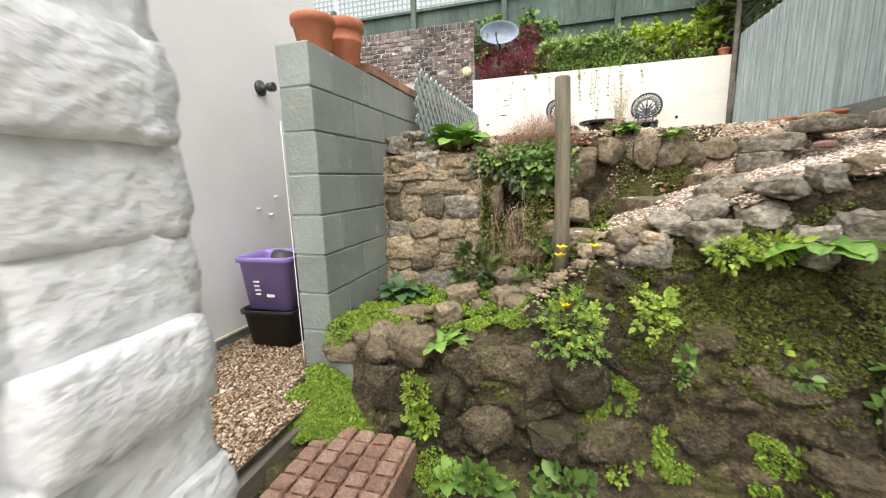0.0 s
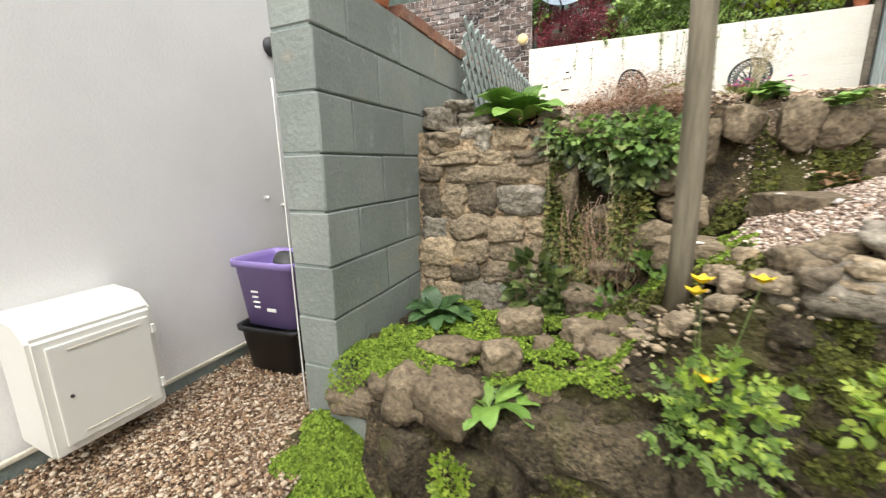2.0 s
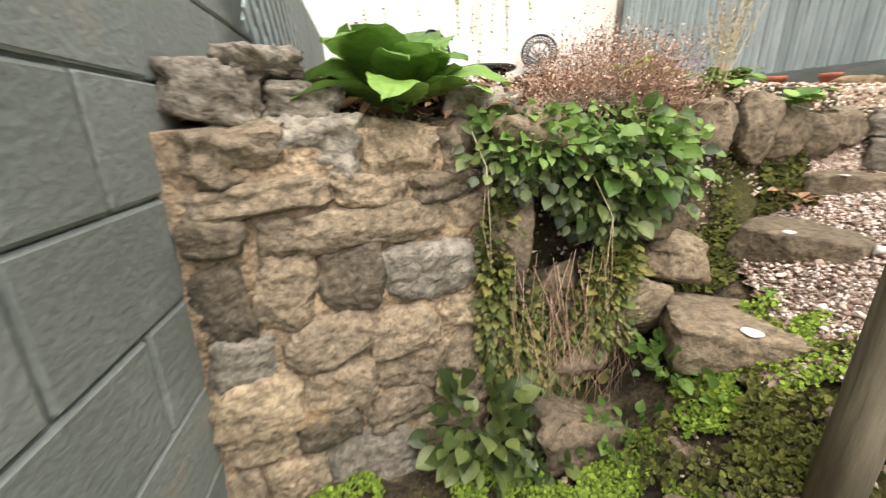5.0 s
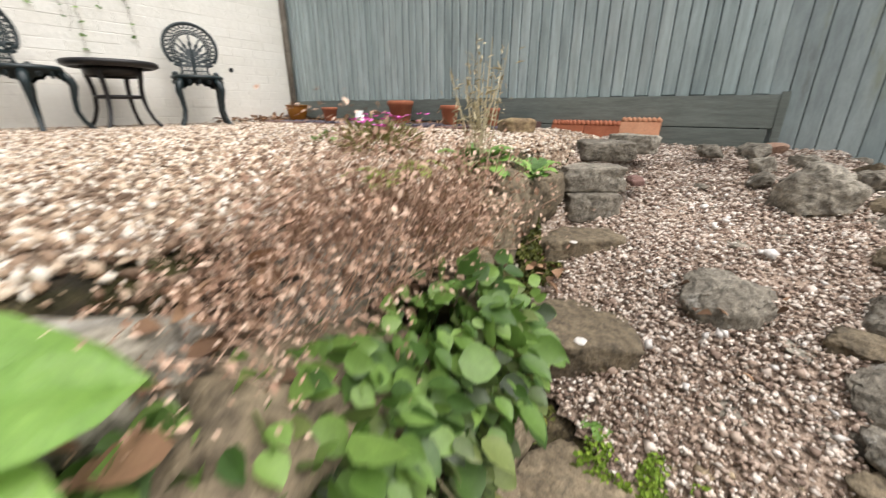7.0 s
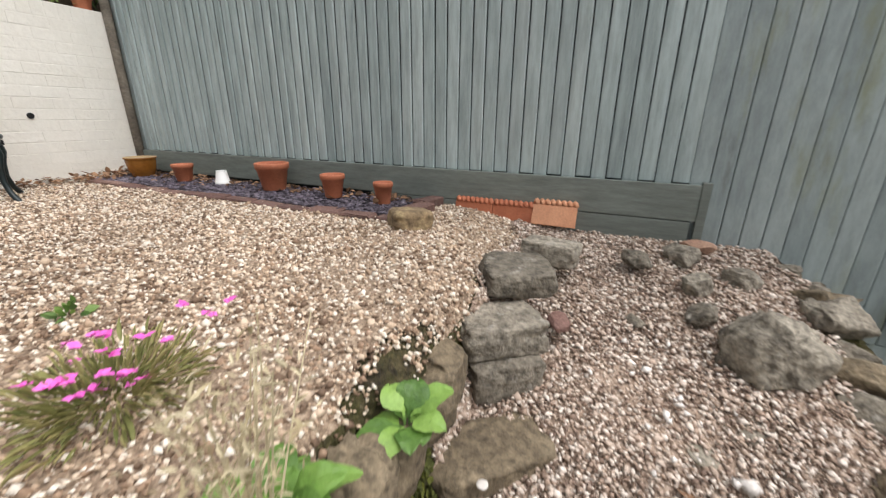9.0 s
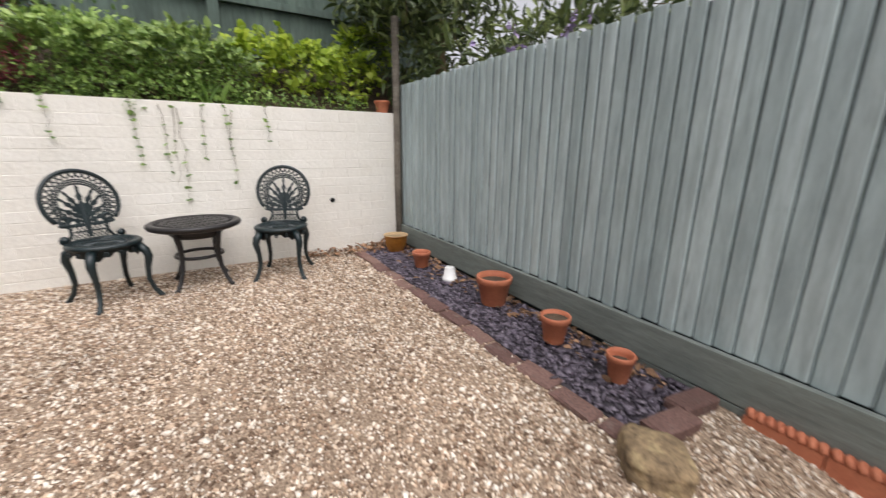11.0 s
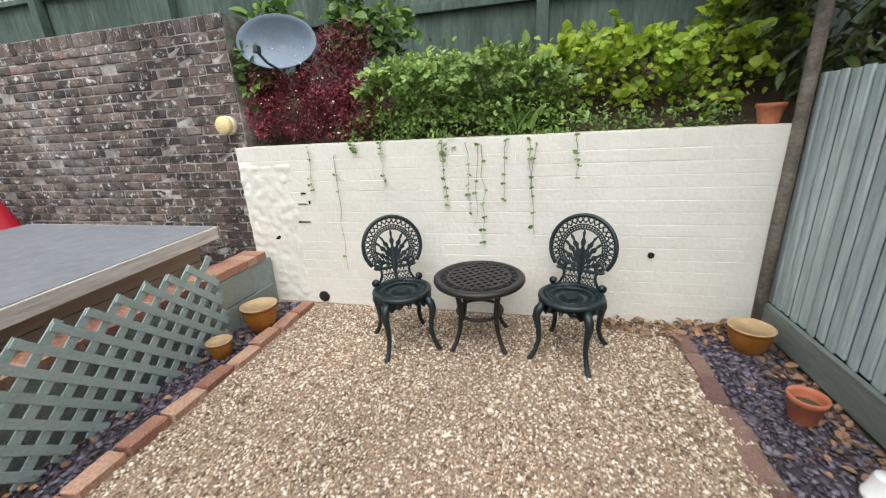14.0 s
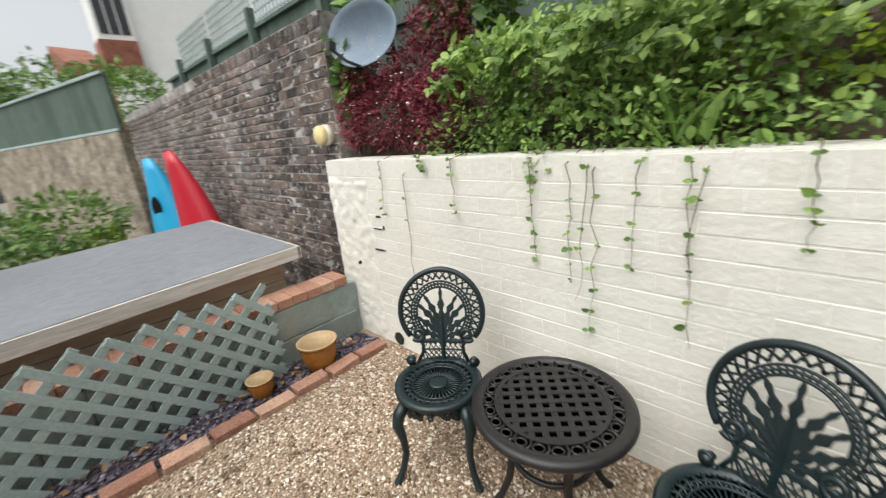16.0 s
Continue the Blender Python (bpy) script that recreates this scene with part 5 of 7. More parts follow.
def cloud(n, centre, radius, seed, shell=0.55):
    """Places and outward directions for foliage in a lumpy mound."""
    g = np.random.default_rng(seed)
    d = g.normal(0, 1, (n, 3))
    d /= np.linalg.norm(d, axis=1)[:, None]
    r = shell + (1 - shell) * g.uniform(0, 1, n) ** 0.6
    lump = np.array([1 + 0.42 * noise.noise(Vector(tuple(p * 2.2)) + Vector((seed, 0, 0))) + 0.25 * noise.noise(Vector(tuple(p * 5.5)) + Vector((0, seed, 0))) for p in d])
    P = np.array(centre) + d * r[:, None] * lump[:, None] * np.array(radius)
    return P, d


def shrub(name, mounds, leaf, n, material, label, category="shrub", width=0.6, spread=0.5, toward=(0, -0.7, 0.45), stems=True, seed=0, ground=None, sprigs=0, sprig_mat=None):
    e = empty(name, label, category, pose(*mounds[0][0]))
    P, D = [], []
    for i, (c, r) in enumerate(mounds):
        p, d = cloud(int(n * (r[0] * r[2]) / sum(m[1][0] * m[1][2] for m in mounds)), c, r, seed + i)
        P.append(p)
        D.append(d * 0.5 + np.array(toward))
    P, D = np.concatenate(P), np.concatenate(D)
    g = np.random.default_rng(seed + 3)
    D = D * 0.45 + g.normal(0, 0.5, D.shape)
    o = leaves("foliage", P, D, leaf, material, None, width, seed, spread, (toward[0], toward[1], 0.75))
    under(o, e)
    if stems:
        g = np.random.default_rng(seed + 5)
        lines = []
        for c, r in mounds:
            for _ in range(7):
                q = np.array(c) + g.uniform(-1, 1, 3) * np.array(r) * 0.8
                b = np.array([c[0] + g.uniform(-0.5, 0.5) * r[0], c[1] + 0.1, c[2] - r[2] * 0.9])
                lines.append([tuple(b), tuple((b + q) / 2 + g.normal(0, 0.04, 3)), tuple(q)])
        under(strands("stem_mass", lines, 0.006, M_STEM), e)
    if sprigs:
        g = np.random.default_rng(seed + 9)
        lines, P, D = [], [], []
        for _ in range(sprigs):
            c, r = mounds[g.integers(len(mounds))]
            a = g.uniform(-1.3, 1.3)
            d = np.array([math.sin(a), -abs(g.normal(0.4, 0.3)), math.cos(a) * 0.8])
            q = np.array(c) + d * np.array(r) * 0.75
            step = leaf * 0.62
            ln = []
            for k in range(int(g.integers(4, 9))):
                ln.append(tuple(q))
                side = np.cross(d, (0, -0.7, 0.7)) * (1 if k % 2 else -1)
                for sg in (1, -1):
                    P.append(q.copy())
                    D.append(d * 0.5 + side * sg * 0.9)
                d = d + g.normal(0, 0.18, 3) - np.array((0, 0, 0.10))
                q = q + d / np.linalg.norm(d) * step
            lines.append(ln)
        under(strands("sprig_stem", lines, 0.0025, M_GREENSTEM, None, 3), e)
        under(leaves("sprig_leaf", P, D, leaf * 1.15, sprig_mat or material, None, width, seed + 9, 0.2, (toward[0], toward[1], 0.75)), e)
    if ground is not None:
        for c, r in mounds:
            bm = bmesh.new()
            tube(bm, [(c[0], c[1], ground - 0.02), (c[0] + 0.05, c[1], (ground + c[2]) / 2), (c[0], c[1] + 0.03, c[2])], [0.07, 0.05, 0.02], 7)
            under(part("trunk", bm, M_STEM, None, "", True), e)
    return e


M_LIGHTLEAF = mat("light_green_leaf", [(0.13, 0.22, 0.05), (0.22, 0.33, 0.08), (0.33, 0.44, 0.12)], 9, 0.42, 0.1, 60, island=0.6, trans=0.35)
M_HEDGELEAF = mat("shaded_green_leaf", [(0.065, 0.125, 0.025), (0.16, 0.27, 0.055), (0.31, 0.45, 0.11)], 9, 0.42, 0.1, 60, island=0.65, trans=0.3, big=0.25)
M_HOP = mat("golden_hop_leaf", [(0.16, 0.25, 0.02), (0.30, 0.42, 0.03), (0.46, 0.56, 0.06)], 9, 0.5, 0.1, 60, island=0.6, trans=0.35, big=0.15)
shrub("honeysuckle_shrub", [((-0.14, 7.20, 3.27), (0.22, 0.22, 0.28)), ((0.14, 7.30, 3.36), (0.36, 0.28, 0.34)), ((0.58, 7.24, 3.32), (0.34, 0.24, 0.30)), ((0.95, 7.2, 3.26), (0.30, 0.22, 0.26)), ((0.45, 7.45, 3.46), (0.42, 0.22, 0.18))],
      0.034, 4600, M_HEDGELEAF, "tangled green honeysuckle spilling over the white wall", seed=21, sprigs=150, sprig_mat=M_LIGHTLEAF)
shrub("honeysuckle_shrub", [((-0.05, 7.12, 3.36), (0.30, 0.16, 0.26)), ((0.34, 7.12, 3.38), (0.40, 0.18, 0.22)), ((0.75, 7.08, 3.36), (0.34, 0.16, 0.28))], 0.034, 1100, M_HEDGELEAF, "lighter young honeysuckle growth at the front of the bank", seed=26, sprigs=90, sprig_mat=M_LIGHTLEAF)
shrub("ivy_groundcover", [((-0.2, 7.08, 3.12), (0.35, 0.12, 0.14)), ((0.4, 7.08, 3.12), (0.5, 0.12, 0.14)), ((1.1, 7.06, 3.10), (0.45, 0.12, 0.12)), ((1.8, 7.06, 3.10), (0.45, 0.12, 0.10))],
      0.028, 1700, M_HEDGELEAF, "low dark leafy groundcover behind the wall top", "plant", stems=False, seed=31)
shrub("golden_hop_vine", [((1.20, 7.28, 3.42), (0.28, 0.18, 0.18)), ((1.62, 7.22, 3.40), (0.32, 0.20, 0.22)), ((2.05, 7.22, 3.36), (0.30, 0.20, 0.24)), ((1.5, 7.45, 3.55), (0.36, 0.2, 0.12)), ((2.3, 7.4, 3.62), (0.25, 0.2, 0.30))],
      0.044, 1250, M_HOP, "lime-yellow climbing hop on the bank", "climber", width=0.9, seed=41, sprigs=80)
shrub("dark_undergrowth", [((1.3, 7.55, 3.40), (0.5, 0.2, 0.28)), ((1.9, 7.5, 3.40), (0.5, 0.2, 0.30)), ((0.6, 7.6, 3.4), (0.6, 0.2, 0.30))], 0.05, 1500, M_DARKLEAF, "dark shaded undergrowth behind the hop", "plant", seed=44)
shrub("green_climber", [((-1.28, 7.12, 3.62), (0.10, 0.10, 0.30)), ((-1.12, 7.24, 4.04), (0.20, 0.08, 0.10)), ((-0.52, 7.35, 3.95), (0.14, 0.12, 0.26)), ((-0.25, 7.5, 3.9), (0.25, 0.15, 0.2))],
      0.075, 620, M_LEAF, "bright green bindweed climbing round the dish", "climber", width=0.75, toward=(0, -0.6, -0.4), seed=51)
shrub("crimson_maple", [((-0.98, 7.20, 3.33), (0.36, 0.22, 0.26)), ((-0.70, 7.25, 3.50), (0.32, 0.24, 0.26)), ((-1.20, 7.15, 3.55), (0.18, 0.14, 0.26)), ((-0.55, 7.28, 3.75), (0.25, 0.2, 0.2)), ((-0.45, 7.14, 3.32), (0.26, 0.16, 0.24)), ((-1.25, 7.06, 3.30), (0.12, 0.10, 0.2))],
      0.023, 15000, M_REDLEAF, "crimson cut-leaf maple below the satellite dish", "shrub", width=0.42, toward=(0, -0.5, -0.1), seed=61)
g = np.random.default_rng(66)
grains("maple_flecks", np.stack([g.uniform(-1.3, -0.5, 70), g.uniform(6.93, 7.02, 70), g.uniform(3.12, 3.75, 70)], 1), 0.012, M_QUARTZ, 67, label="tiny pale specks on the crimson maple", category="petals")
blades = empty("strap_leaf_plant", "arching strap-leaved plant on the bank", "plant", pose(0.9, 7.1, 3.05))
gp = np.random.default_rng(71)
P = np.stack([gp.uniform(0.78, 0.98, 7), gp.uniform(7.0, 7.1, 7), np.full(7, 3.06)], 1)
under(leaves("blade", P, np.stack([gp.uniform(-0.5, 0.6, 7), gp.uniform(-0.3, 0, 7), np.full(7, 0.9)], 1), 0.22, M_LEAF, None, 0.16, 71), blades)

# trailing honeysuckle shoots on the white wall
for i, (x, ln) in enumerate(((-0.74, 0.38), (-0.52, 1.05), (-0.36, 0.10), (-0.13, 0.32), (0.33, 0.50), (0.50, 0.56), (0.60, 0.78), (0.56, 0.66), (0.76, 0.46), (0.96, 0.74), (0.93, 0.5), (1.22, 0.32))):
    g = np.random.default_rng(300 + i)
    e = empty("trailing_shoot", "thin leafy shoot trailing down the white wall", "vine", pose(x, 6.85, 3.06), "trailing shoots")
    n = 9
    pts = [(x + g.normal(0, 0.008) + 0.010 * math.sin(k * 0.5 + i), 6.845 - 0.006 * (k % 2), 3.08 - ln * k / (n - 1)) for k in range(n)]
    pts[0] = (x, 6.95, 3.06)
    under(strands("stem", [pts], 0.0026, M_STEM), e)
    L, D = [], []
    for p in pts[1:]:
        if g.uniform() < 0.55:
            for s in (-1, 1):
                L.append((p[0], p[1] - 0.006, p[2]))
                D.append((s * 0.9, -0.25, 0.1))
    under(leaves("leaf", L, D, 0.022, M_LEAF, None, 0.8, 310 + i, 0.3, (0, -1, 0.3)), e)
top_spill = empty("trailing_shoot", "clump of leafy honeysuckle hanging over the wall top", "vine", pose(0.33, 6.88, 3.06))
p, d = cloud(60, (0.34, 6.88, 3.01), (0.06, 0.04, 0.10), 77, 0.2)
under(leaves("leaf", p, d + np.array((0, -0.6, -0.4)), 0.028, M_LIGHTLEAF, None, 0.7, 77, 0.3), top_spill)

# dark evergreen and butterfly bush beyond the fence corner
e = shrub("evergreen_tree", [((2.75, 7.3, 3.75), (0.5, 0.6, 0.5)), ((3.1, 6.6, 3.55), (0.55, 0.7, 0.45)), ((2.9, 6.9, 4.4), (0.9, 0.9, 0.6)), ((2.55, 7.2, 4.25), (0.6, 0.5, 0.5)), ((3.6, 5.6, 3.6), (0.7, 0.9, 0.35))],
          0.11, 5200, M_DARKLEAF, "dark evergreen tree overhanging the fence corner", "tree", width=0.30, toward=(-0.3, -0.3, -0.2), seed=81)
bm = bmesh.new()
tube(bm, [(3.2, 7.0, 0.0), (3.15, 7.0, 1.8), (3.0, 6.95, 3.2), (2.9, 6.9, 4.4)], [0.12, 0.10, 0.07, 0.03], 8)
under(part("trunk", bm, M_STEM, None, "", True), e)
e = shrub("butterfly_bush", [((2.95, 5.3, 3.42), (0.35, 0.6, 0.18)), ((2.85, 4.6, 3.36), (0.3, 0.4, 0.10))], 0.10, 420, M_DARKLEAF, "butterfly bush with lilac spikes behind the fence", "shrub", width=0.25, seed=91)
g = np.random.default_rng(93)
L = [(2.62 + g.uniform(0, 0.3), 4.3 + 1.6 * g.uniform(), 3.36 + g.uniform(0, 0.14)) for _ in range(14)]
P, D = [], []
for q in L:
    a = np.array([g.uniform(-0.6, 0.2), g.uniform(-1, 1), g.uniform(0, 0.6)])
    for t in np.linspace(0, 0.16, 26):
        P.append(np.array(q) + a * t)
        D.append(g.normal(0, 1, 3))
under(leaves("flower_spike", P, D, 0.022, M_LILAC, None, 0.8, 95), e)


# ---- rubble retaining wall ----
def rubble_face(x, z):
    return 2.70 + 0.225 * (x + 1.23) + 0.04 * (z - 1.1)


nx, nz = 90, 110
V, F = [], []
for b in range(nz):
    for a in range(nx):
        x, z = -1.265 + 0.79 * a / (nx - 1), 0.42 + 1.17 * b / (nz - 1)
        n = noise.noise((x * 7, z * 7, 1)) + 0.6 * noise.noise((x * 19, z * 19, 4)) + 0.45 * noise.noise((x * 44, z * 44, 7))
        V.append((x, rubble_face(x, z) + 0.015 + 0.017 * n + (0.22 if b == nz - 1 else 0), z))
for b in range(nz - 1):
    for a in range(nx - 1):
        k = b * nx + a
        F.append((k, k + 1, k + nx + 1, k + nx))
rub = obj("wall_rubble", V, F, M_MORTAR, None, True)
box("core", -1.26, -0.48, 2.93, 3.10, 0.3, 1.56, M_MORTAR, rub)
tagged(rub, "rubble retaining wall of ochre and grey stones", "wall", "", "structure")
g = np.random.default_rng(404)
z = 0.52
rows = ((0.19, (0.09, 0.16, 0.26, 0.24)), (0.12, (0.18, 0.17, 0.22, 0.18)), (0.14, (0.21, 0.18, 0.23, 0.13)), (0.13, (0.16, 0.23, 0.20, 0.16)),
        (0.19, (0.12, 0.14, 0.18, 0.26, 0.06)), (0.10, (0.14, 0.09, 0.38, 0.14)), (0.075, (0.34, 0.18, 0.22)), (0.12, (0.20, 0.20, 0.19, 0.15)))
grey = {(4, 3), (7, 1), (3, 0), (0, 2)}
for r, (h, ws) in enumerate(rows):
    x = -1.255
    for k, w in enumerate(ws):
        up = r == len(rows) - 1
        hh = h * (g.uniform(0.95, 1.12) if not up else g.uniform(0.95, 1.35))
        o = new("stone", block_stone("stone", (w * 1.08, 0.17 if not up else 0.24, hh * 1.08), 400 + r * 11 + k, M_STONE if (r, k) in grey else M_RUBBLE, 11, 0.13 if not up else 0.24))
        o.parent = rub
        cx, cz = x + w / 2, z + h / 2
        o.matrix_world = pose(cx, rubble_face(cx, cz) + 0.075 + g.uniform(-0.012, 0.010) + (0.05 if up else 0), cz + g.uniform(-0.008, 0.008), g.uniform(-5, 5), g.uniform(-9, 9), 12.5 + g.uniform(-4, 4))
        x += w
    z += h
for k, (x, z, w, h) in enumerate(((-1.16, 1.655, 0.22, 0.13), (-0.98, 1.645, 0.17, 0.11), (-1.08, 1.735, 0.15, 0.07))):
    o = new("stone", block_stone("stone", (w, 0.20, h), 480 + k, M_STONE, 11, 0.26))
    o.parent = rub
    o.matrix_world = pose(x, rubble_face(x, z) + 0.16, z, 4 * k, 8 - 6 * k, 20 * k)


# ---- rocks and slabs ----
def slab(name, at, size, seed, label, rz=0.0, material=None, tilt=0.0, group="stone steps"):
    """A worn rectangular step stone with rounded edges and a lumpy surface."""
    bm = bmesh.new()
    bmesh.ops.create_cube(bm, size=1.0)
    bmesh.ops.subdivide_edges(bm, edges=bm.edges, cuts=9, use_grid_fill=True)
    off = Vector((seed * 2.3, seed, 0))
    for v in bm.verts:
        p = v.co.copy()
        q = Vector([math.copysign(abs(2 * c) ** 0.8, c) / 2 for c in p]) * (1 - 0.11 * (p.length_squared * 4 - 1) / 2)
        n = noise.noise(p * 2.2 + off) + 0.5 * noise.noise(p * 5 + off) + 0.25 * noise.noise(p * 12 + off)
        v.co = Vector((q.x * size[0] * (1 + 0.12 * n), q.y * size[1] * (1 + 0.12 * n), q.z * size[2] * (1 + 0.10 * n)))
    me = bpy.data.meshes.new(name)
    bm.to_mesh(me)
    bm.free()
    me.materials.append(material or M_STEPSTONE)
    me.polygons.foreach_set("use_smooth", [True] * len(me.polygons))
    o = new(name, me)
    o.matrix_world = pose(*at, tilt, 0, rz)
    return tagged(o, label, "stone step", group)


slab("step_stone", (0.58, 2.81, 1.165), (0.29, 0.33, 0.16), 1, "broad brown sandstone step with a white lichen spot", 26)
slab("step_stone", (0.225, 2.64, 0.975), (0.42, 0.30, 0.145), 2, "long worn brown step stone with a white lichen spot", -30)
slab("step_stone", (1.03, 2.98, 1.315), (0.20, 0.36, 0.14), 3, "grey-brown step block with a white lichen spot", 44)
slab("step_stone", (1.28, 3.02, 1.445), (0.16, 0.25, 0.13), 4, "dark squared stone block under another in the steps", 42, M_STONE)
slab("step_stone", (1.33, 3.05, 1.565), (0.20, 0.29, 0.11), 5, "dark squared stone block laid on top of the steps", 40, M_STONE)
slab("step_stone", (1.60, 3.06, 1.665), (0.28, 0.26, 0.09), 6, "flat grey slab at the head of the steps", 25, M_STONE)
slab("step_stone", (1.88, 2.98, 1.68), (0.14, 0.24, 0.10), 7, "small grey block at the head of the steps", -8, M_STONE)
for i, (x, y, z, r) in enumerate(((0.470, 2.775, 1.246, 0.019), (0.90, 2.955, 1.386, 0.017), (0.145, 2.56, 1.050, 0.028))):
    rock("lichen_spot", (x, y, z), (2 * r, 2 * r, 0.008), 70 + i, M_QUARTZ, "white lichen spot on a step stone", sub=2, category="lichen", group="lichen spots")
# earth-stained rocks standing out of the bank face
g = np.random.default_rng(777)
for k, (x, t, w, h) in enumerate(((0.30, 0.86, 0.26, 0.20), (0.55, 0.80, 0.30, 0.20), (0.10, 0.52, 0.30, 0.30), (0.42, 0.40, 0.34, 0.26), (0.72, 0.55, 0.28, 0.20), (0.95, 0.40, 0.36, 0.26), (1.2, 0.75, 0.30, 0.24),
                                  (1.35, 0.35, 0.34, 0.28), (0.70, 0.18, 0.34, 0.22), (0.25, 0.16, 0.34, 0.22), (1.10, 0.14, 0.30, 0.20), (1.65, 0.5, 0.30, 0.28), (1.9, 0.7, 0.26, 0.24), (2.1, 0.3, 0.3, 0.3), (1.6, 0.15, 0.3, 0.25))):
    p = face_at(x, t)
    rock("bank_rock", (p.x, p.y + 0.085, p.z), (w, 0.26, h), 1000 + k, M_BANKROCK, "earth-stained mossy rock embedded in the bank", g.uniform(-25, 25), g.uniform(-15, 15), rough=0.5, group="bank rocks")
ROCK = "weathered grey limestone rock in the rockery"
SET_A = ((0.85, 2.46, 1.215, 0.25, 0.26, 0.22, 0), (0.83, 2.26, 1.16, 0.20, 0.16, 0.14, 15), (1.62, 2.22, 1.50, 0.26, 0.24, 0.20, 40), (1.50, 2.00, 1.30, 0.24, 0.26, 0.26, 70),
         (1.27, 2.13, 1.20, 0.24, 0.20, 0.16, 10), (1.42, 1.90, 1.12, 0.22, 0.2, 0.22, 35), (1.20, 1.95, 1.08, 0.24, 0.20, 0.20, -20), (1.05, 1.95, 1.02, 0.22, 0.20, 0.2, 60),
         (0.62, 2.18, 1.05, 0.26, 0.20, 0.18, 12), (0.45, 2.10, 0.97, 0.24, 0.20, 0.20, -14), (0.30, 2.12, 0.90, 0.18, 0.18, 0.18, 44))
SET_B = ((0.72, 2.05, 1.06, 0.24, 0.18, 0.16, 20), (0.90, 2.08, 1.14, 0.20, 0.18, 0.14, -30), (1.75, 1.92, 1.32, 0.24, 0.2, 0.24, 5), (1.98, 1.96, 1.40, 0.22, 0.2, 0.2, 33), (2.22, 2.05, 1.47, 0.24, 0.22, 0.2, 71),
         (2.05, 2.62, 1.60, 0.12, 0.10, 0.08, 20), (1.95, 2.40, 1.55, 0.12, 0.12, 0.09, -20), (2.20, 2.42, 1.60, 0.15, 0.12, 0.10, 50), (2.08, 2.22, 1.56, 0.14, 0.12, 0.10, 80), (1.78, 2.40, 1.50, 0.12, 0.10, 0.07, 0))
SET_C = ((0.60, 3.10, 1.56, 0.14, 0.14, 0.22, 0), (0.74, 3.12, 1.52, 0.16, 0.14, 0.20, 30), (0.36, 3.06, 1.58, 0.18, 0.18, 0.18, 50), (0.18, 2.96, 1.45, 0.24, 0.20, 0.26, 20), (0.90, 3.14, 1.52, 0.18, 0.14, 0.18, -15),
         (1.08, 3.14, 1.55, 0.18, 0.14, 0.16, 10), (0.14, 2.80, 1.16, 0.20, 0.16, 0.16, 0), (-0.02, 2.76, 1.02, 0.22, 0.16, 0.18, 25), (0.03, 2.82, 1.30, 0.20, 0.16, 0.12, -8), (-0.42, 2.80, 1.25, 0.13, 0.16, 0.30, 0))
SET_D = ((-0.18, 2.78, 0.86, 0.22, 0.18, 0.20, 12), (-0.45, 2.82, 0.95, 0.16, 0.16, 0.2, 40), (-0.30, 2.84, 1.55, 0.30, 0.22, 0.16, 15), (0.05, 2.88, 1.50, 0.20, 0.2, 0.16, 35), (-0.27, 2.82, 1.05, 0.2, 0.14, 0.22, 5),
         (-0.30, 1.92, 0.38, 0.28, 0.22, 0.34, 10), (-0.52, 1.86, 0.34, 0.20, 0.2, 0.24, 50), (-0.12, 2.02, 0.60, 0.24, 0.18, 0.14, -10), (-0.05, 1.86, 0.42, 0.26, 0.2, 0.3, 30), (0.18, 1.90, 0.55, 0.24, 0.2, 0.3, 64))
for s, group in enumerate((SET_A, SET_B, SET_C, SET_D)):
    for i, (x, y, z, a, b, c, rz) in enumerate(group):
        up, big_ = (0.045, 1.06) if s < 2 else (0.0, 1.15)
        y += 0.07 if s >= 2 and 2.7 < y < 3.0 else 0.0
        rock("rock", (x, y, z + up), (a * big_, b * big_, c * big_), 500 + 20 * s + i, M_BANKROCK if y < 2.06 and x < 0.7 else M_STEPSTONE if s >= 2 else M_STONE, ROCK, rz, rough=0.42, group="rockery stones")
rock("rock", (-0.16, 2.99, 1.645), (0.40, 0.20, 0.12), 670, M_STONE, "flat grey rock capping the wall beside the gravel", 6, rough=0.3, group="rockery stones")
rock("rock", (-0.50, 3.0, 1.635), (0.26, 0.18, 0.11), 671, M_STONE, "flat grey rock capping the wall beside the gravel", -12, rough=0.3, group="rockery stones")
LEDGE = ((-0.24, 2.68, 0.63, 0.32, 0.18, 0.16, -4), (-0.57, 2.38, 0.615, 0.19, 0.15, 0.13, 20), (-0.81, 2.09, 0.575, 0.25, 0.16, 0.09, -14), (-0.58, 2.05, 0.60, 0.16, 0.14, 0.15, 30), (-0.44, 2.22, 0.59, 0.09, 0.07, 0.10, 60),
         (-0.27, 2.30, 0.635, 0.15, 0.15, 0.15, 40), (-0.14, 2.33, 0.655, 0.18, 0.14, 0.13, -6), (-0.05, 2.52, 0.68, 0.13, 0.11, 0.11, 10), (-0.11, 2.14, 0.62, 0.29, 0.16, 0.15, -8), (0.14, 2.40, 0.73, 0.22, 0.15, 0.12, 14),
         (-0.89, 1.86, 0.50, 0.17, 0.20, 0.17, 10), (-0.72, 1.85, 0.49, 0.20, 0.20, 0.19, -10), (-0.39, 1.96, 0.53, 0.12, 0.08, 0.09, 0), (-1.03, 1.90, 0.47, 0.16, 0.18, 0.14, 30))
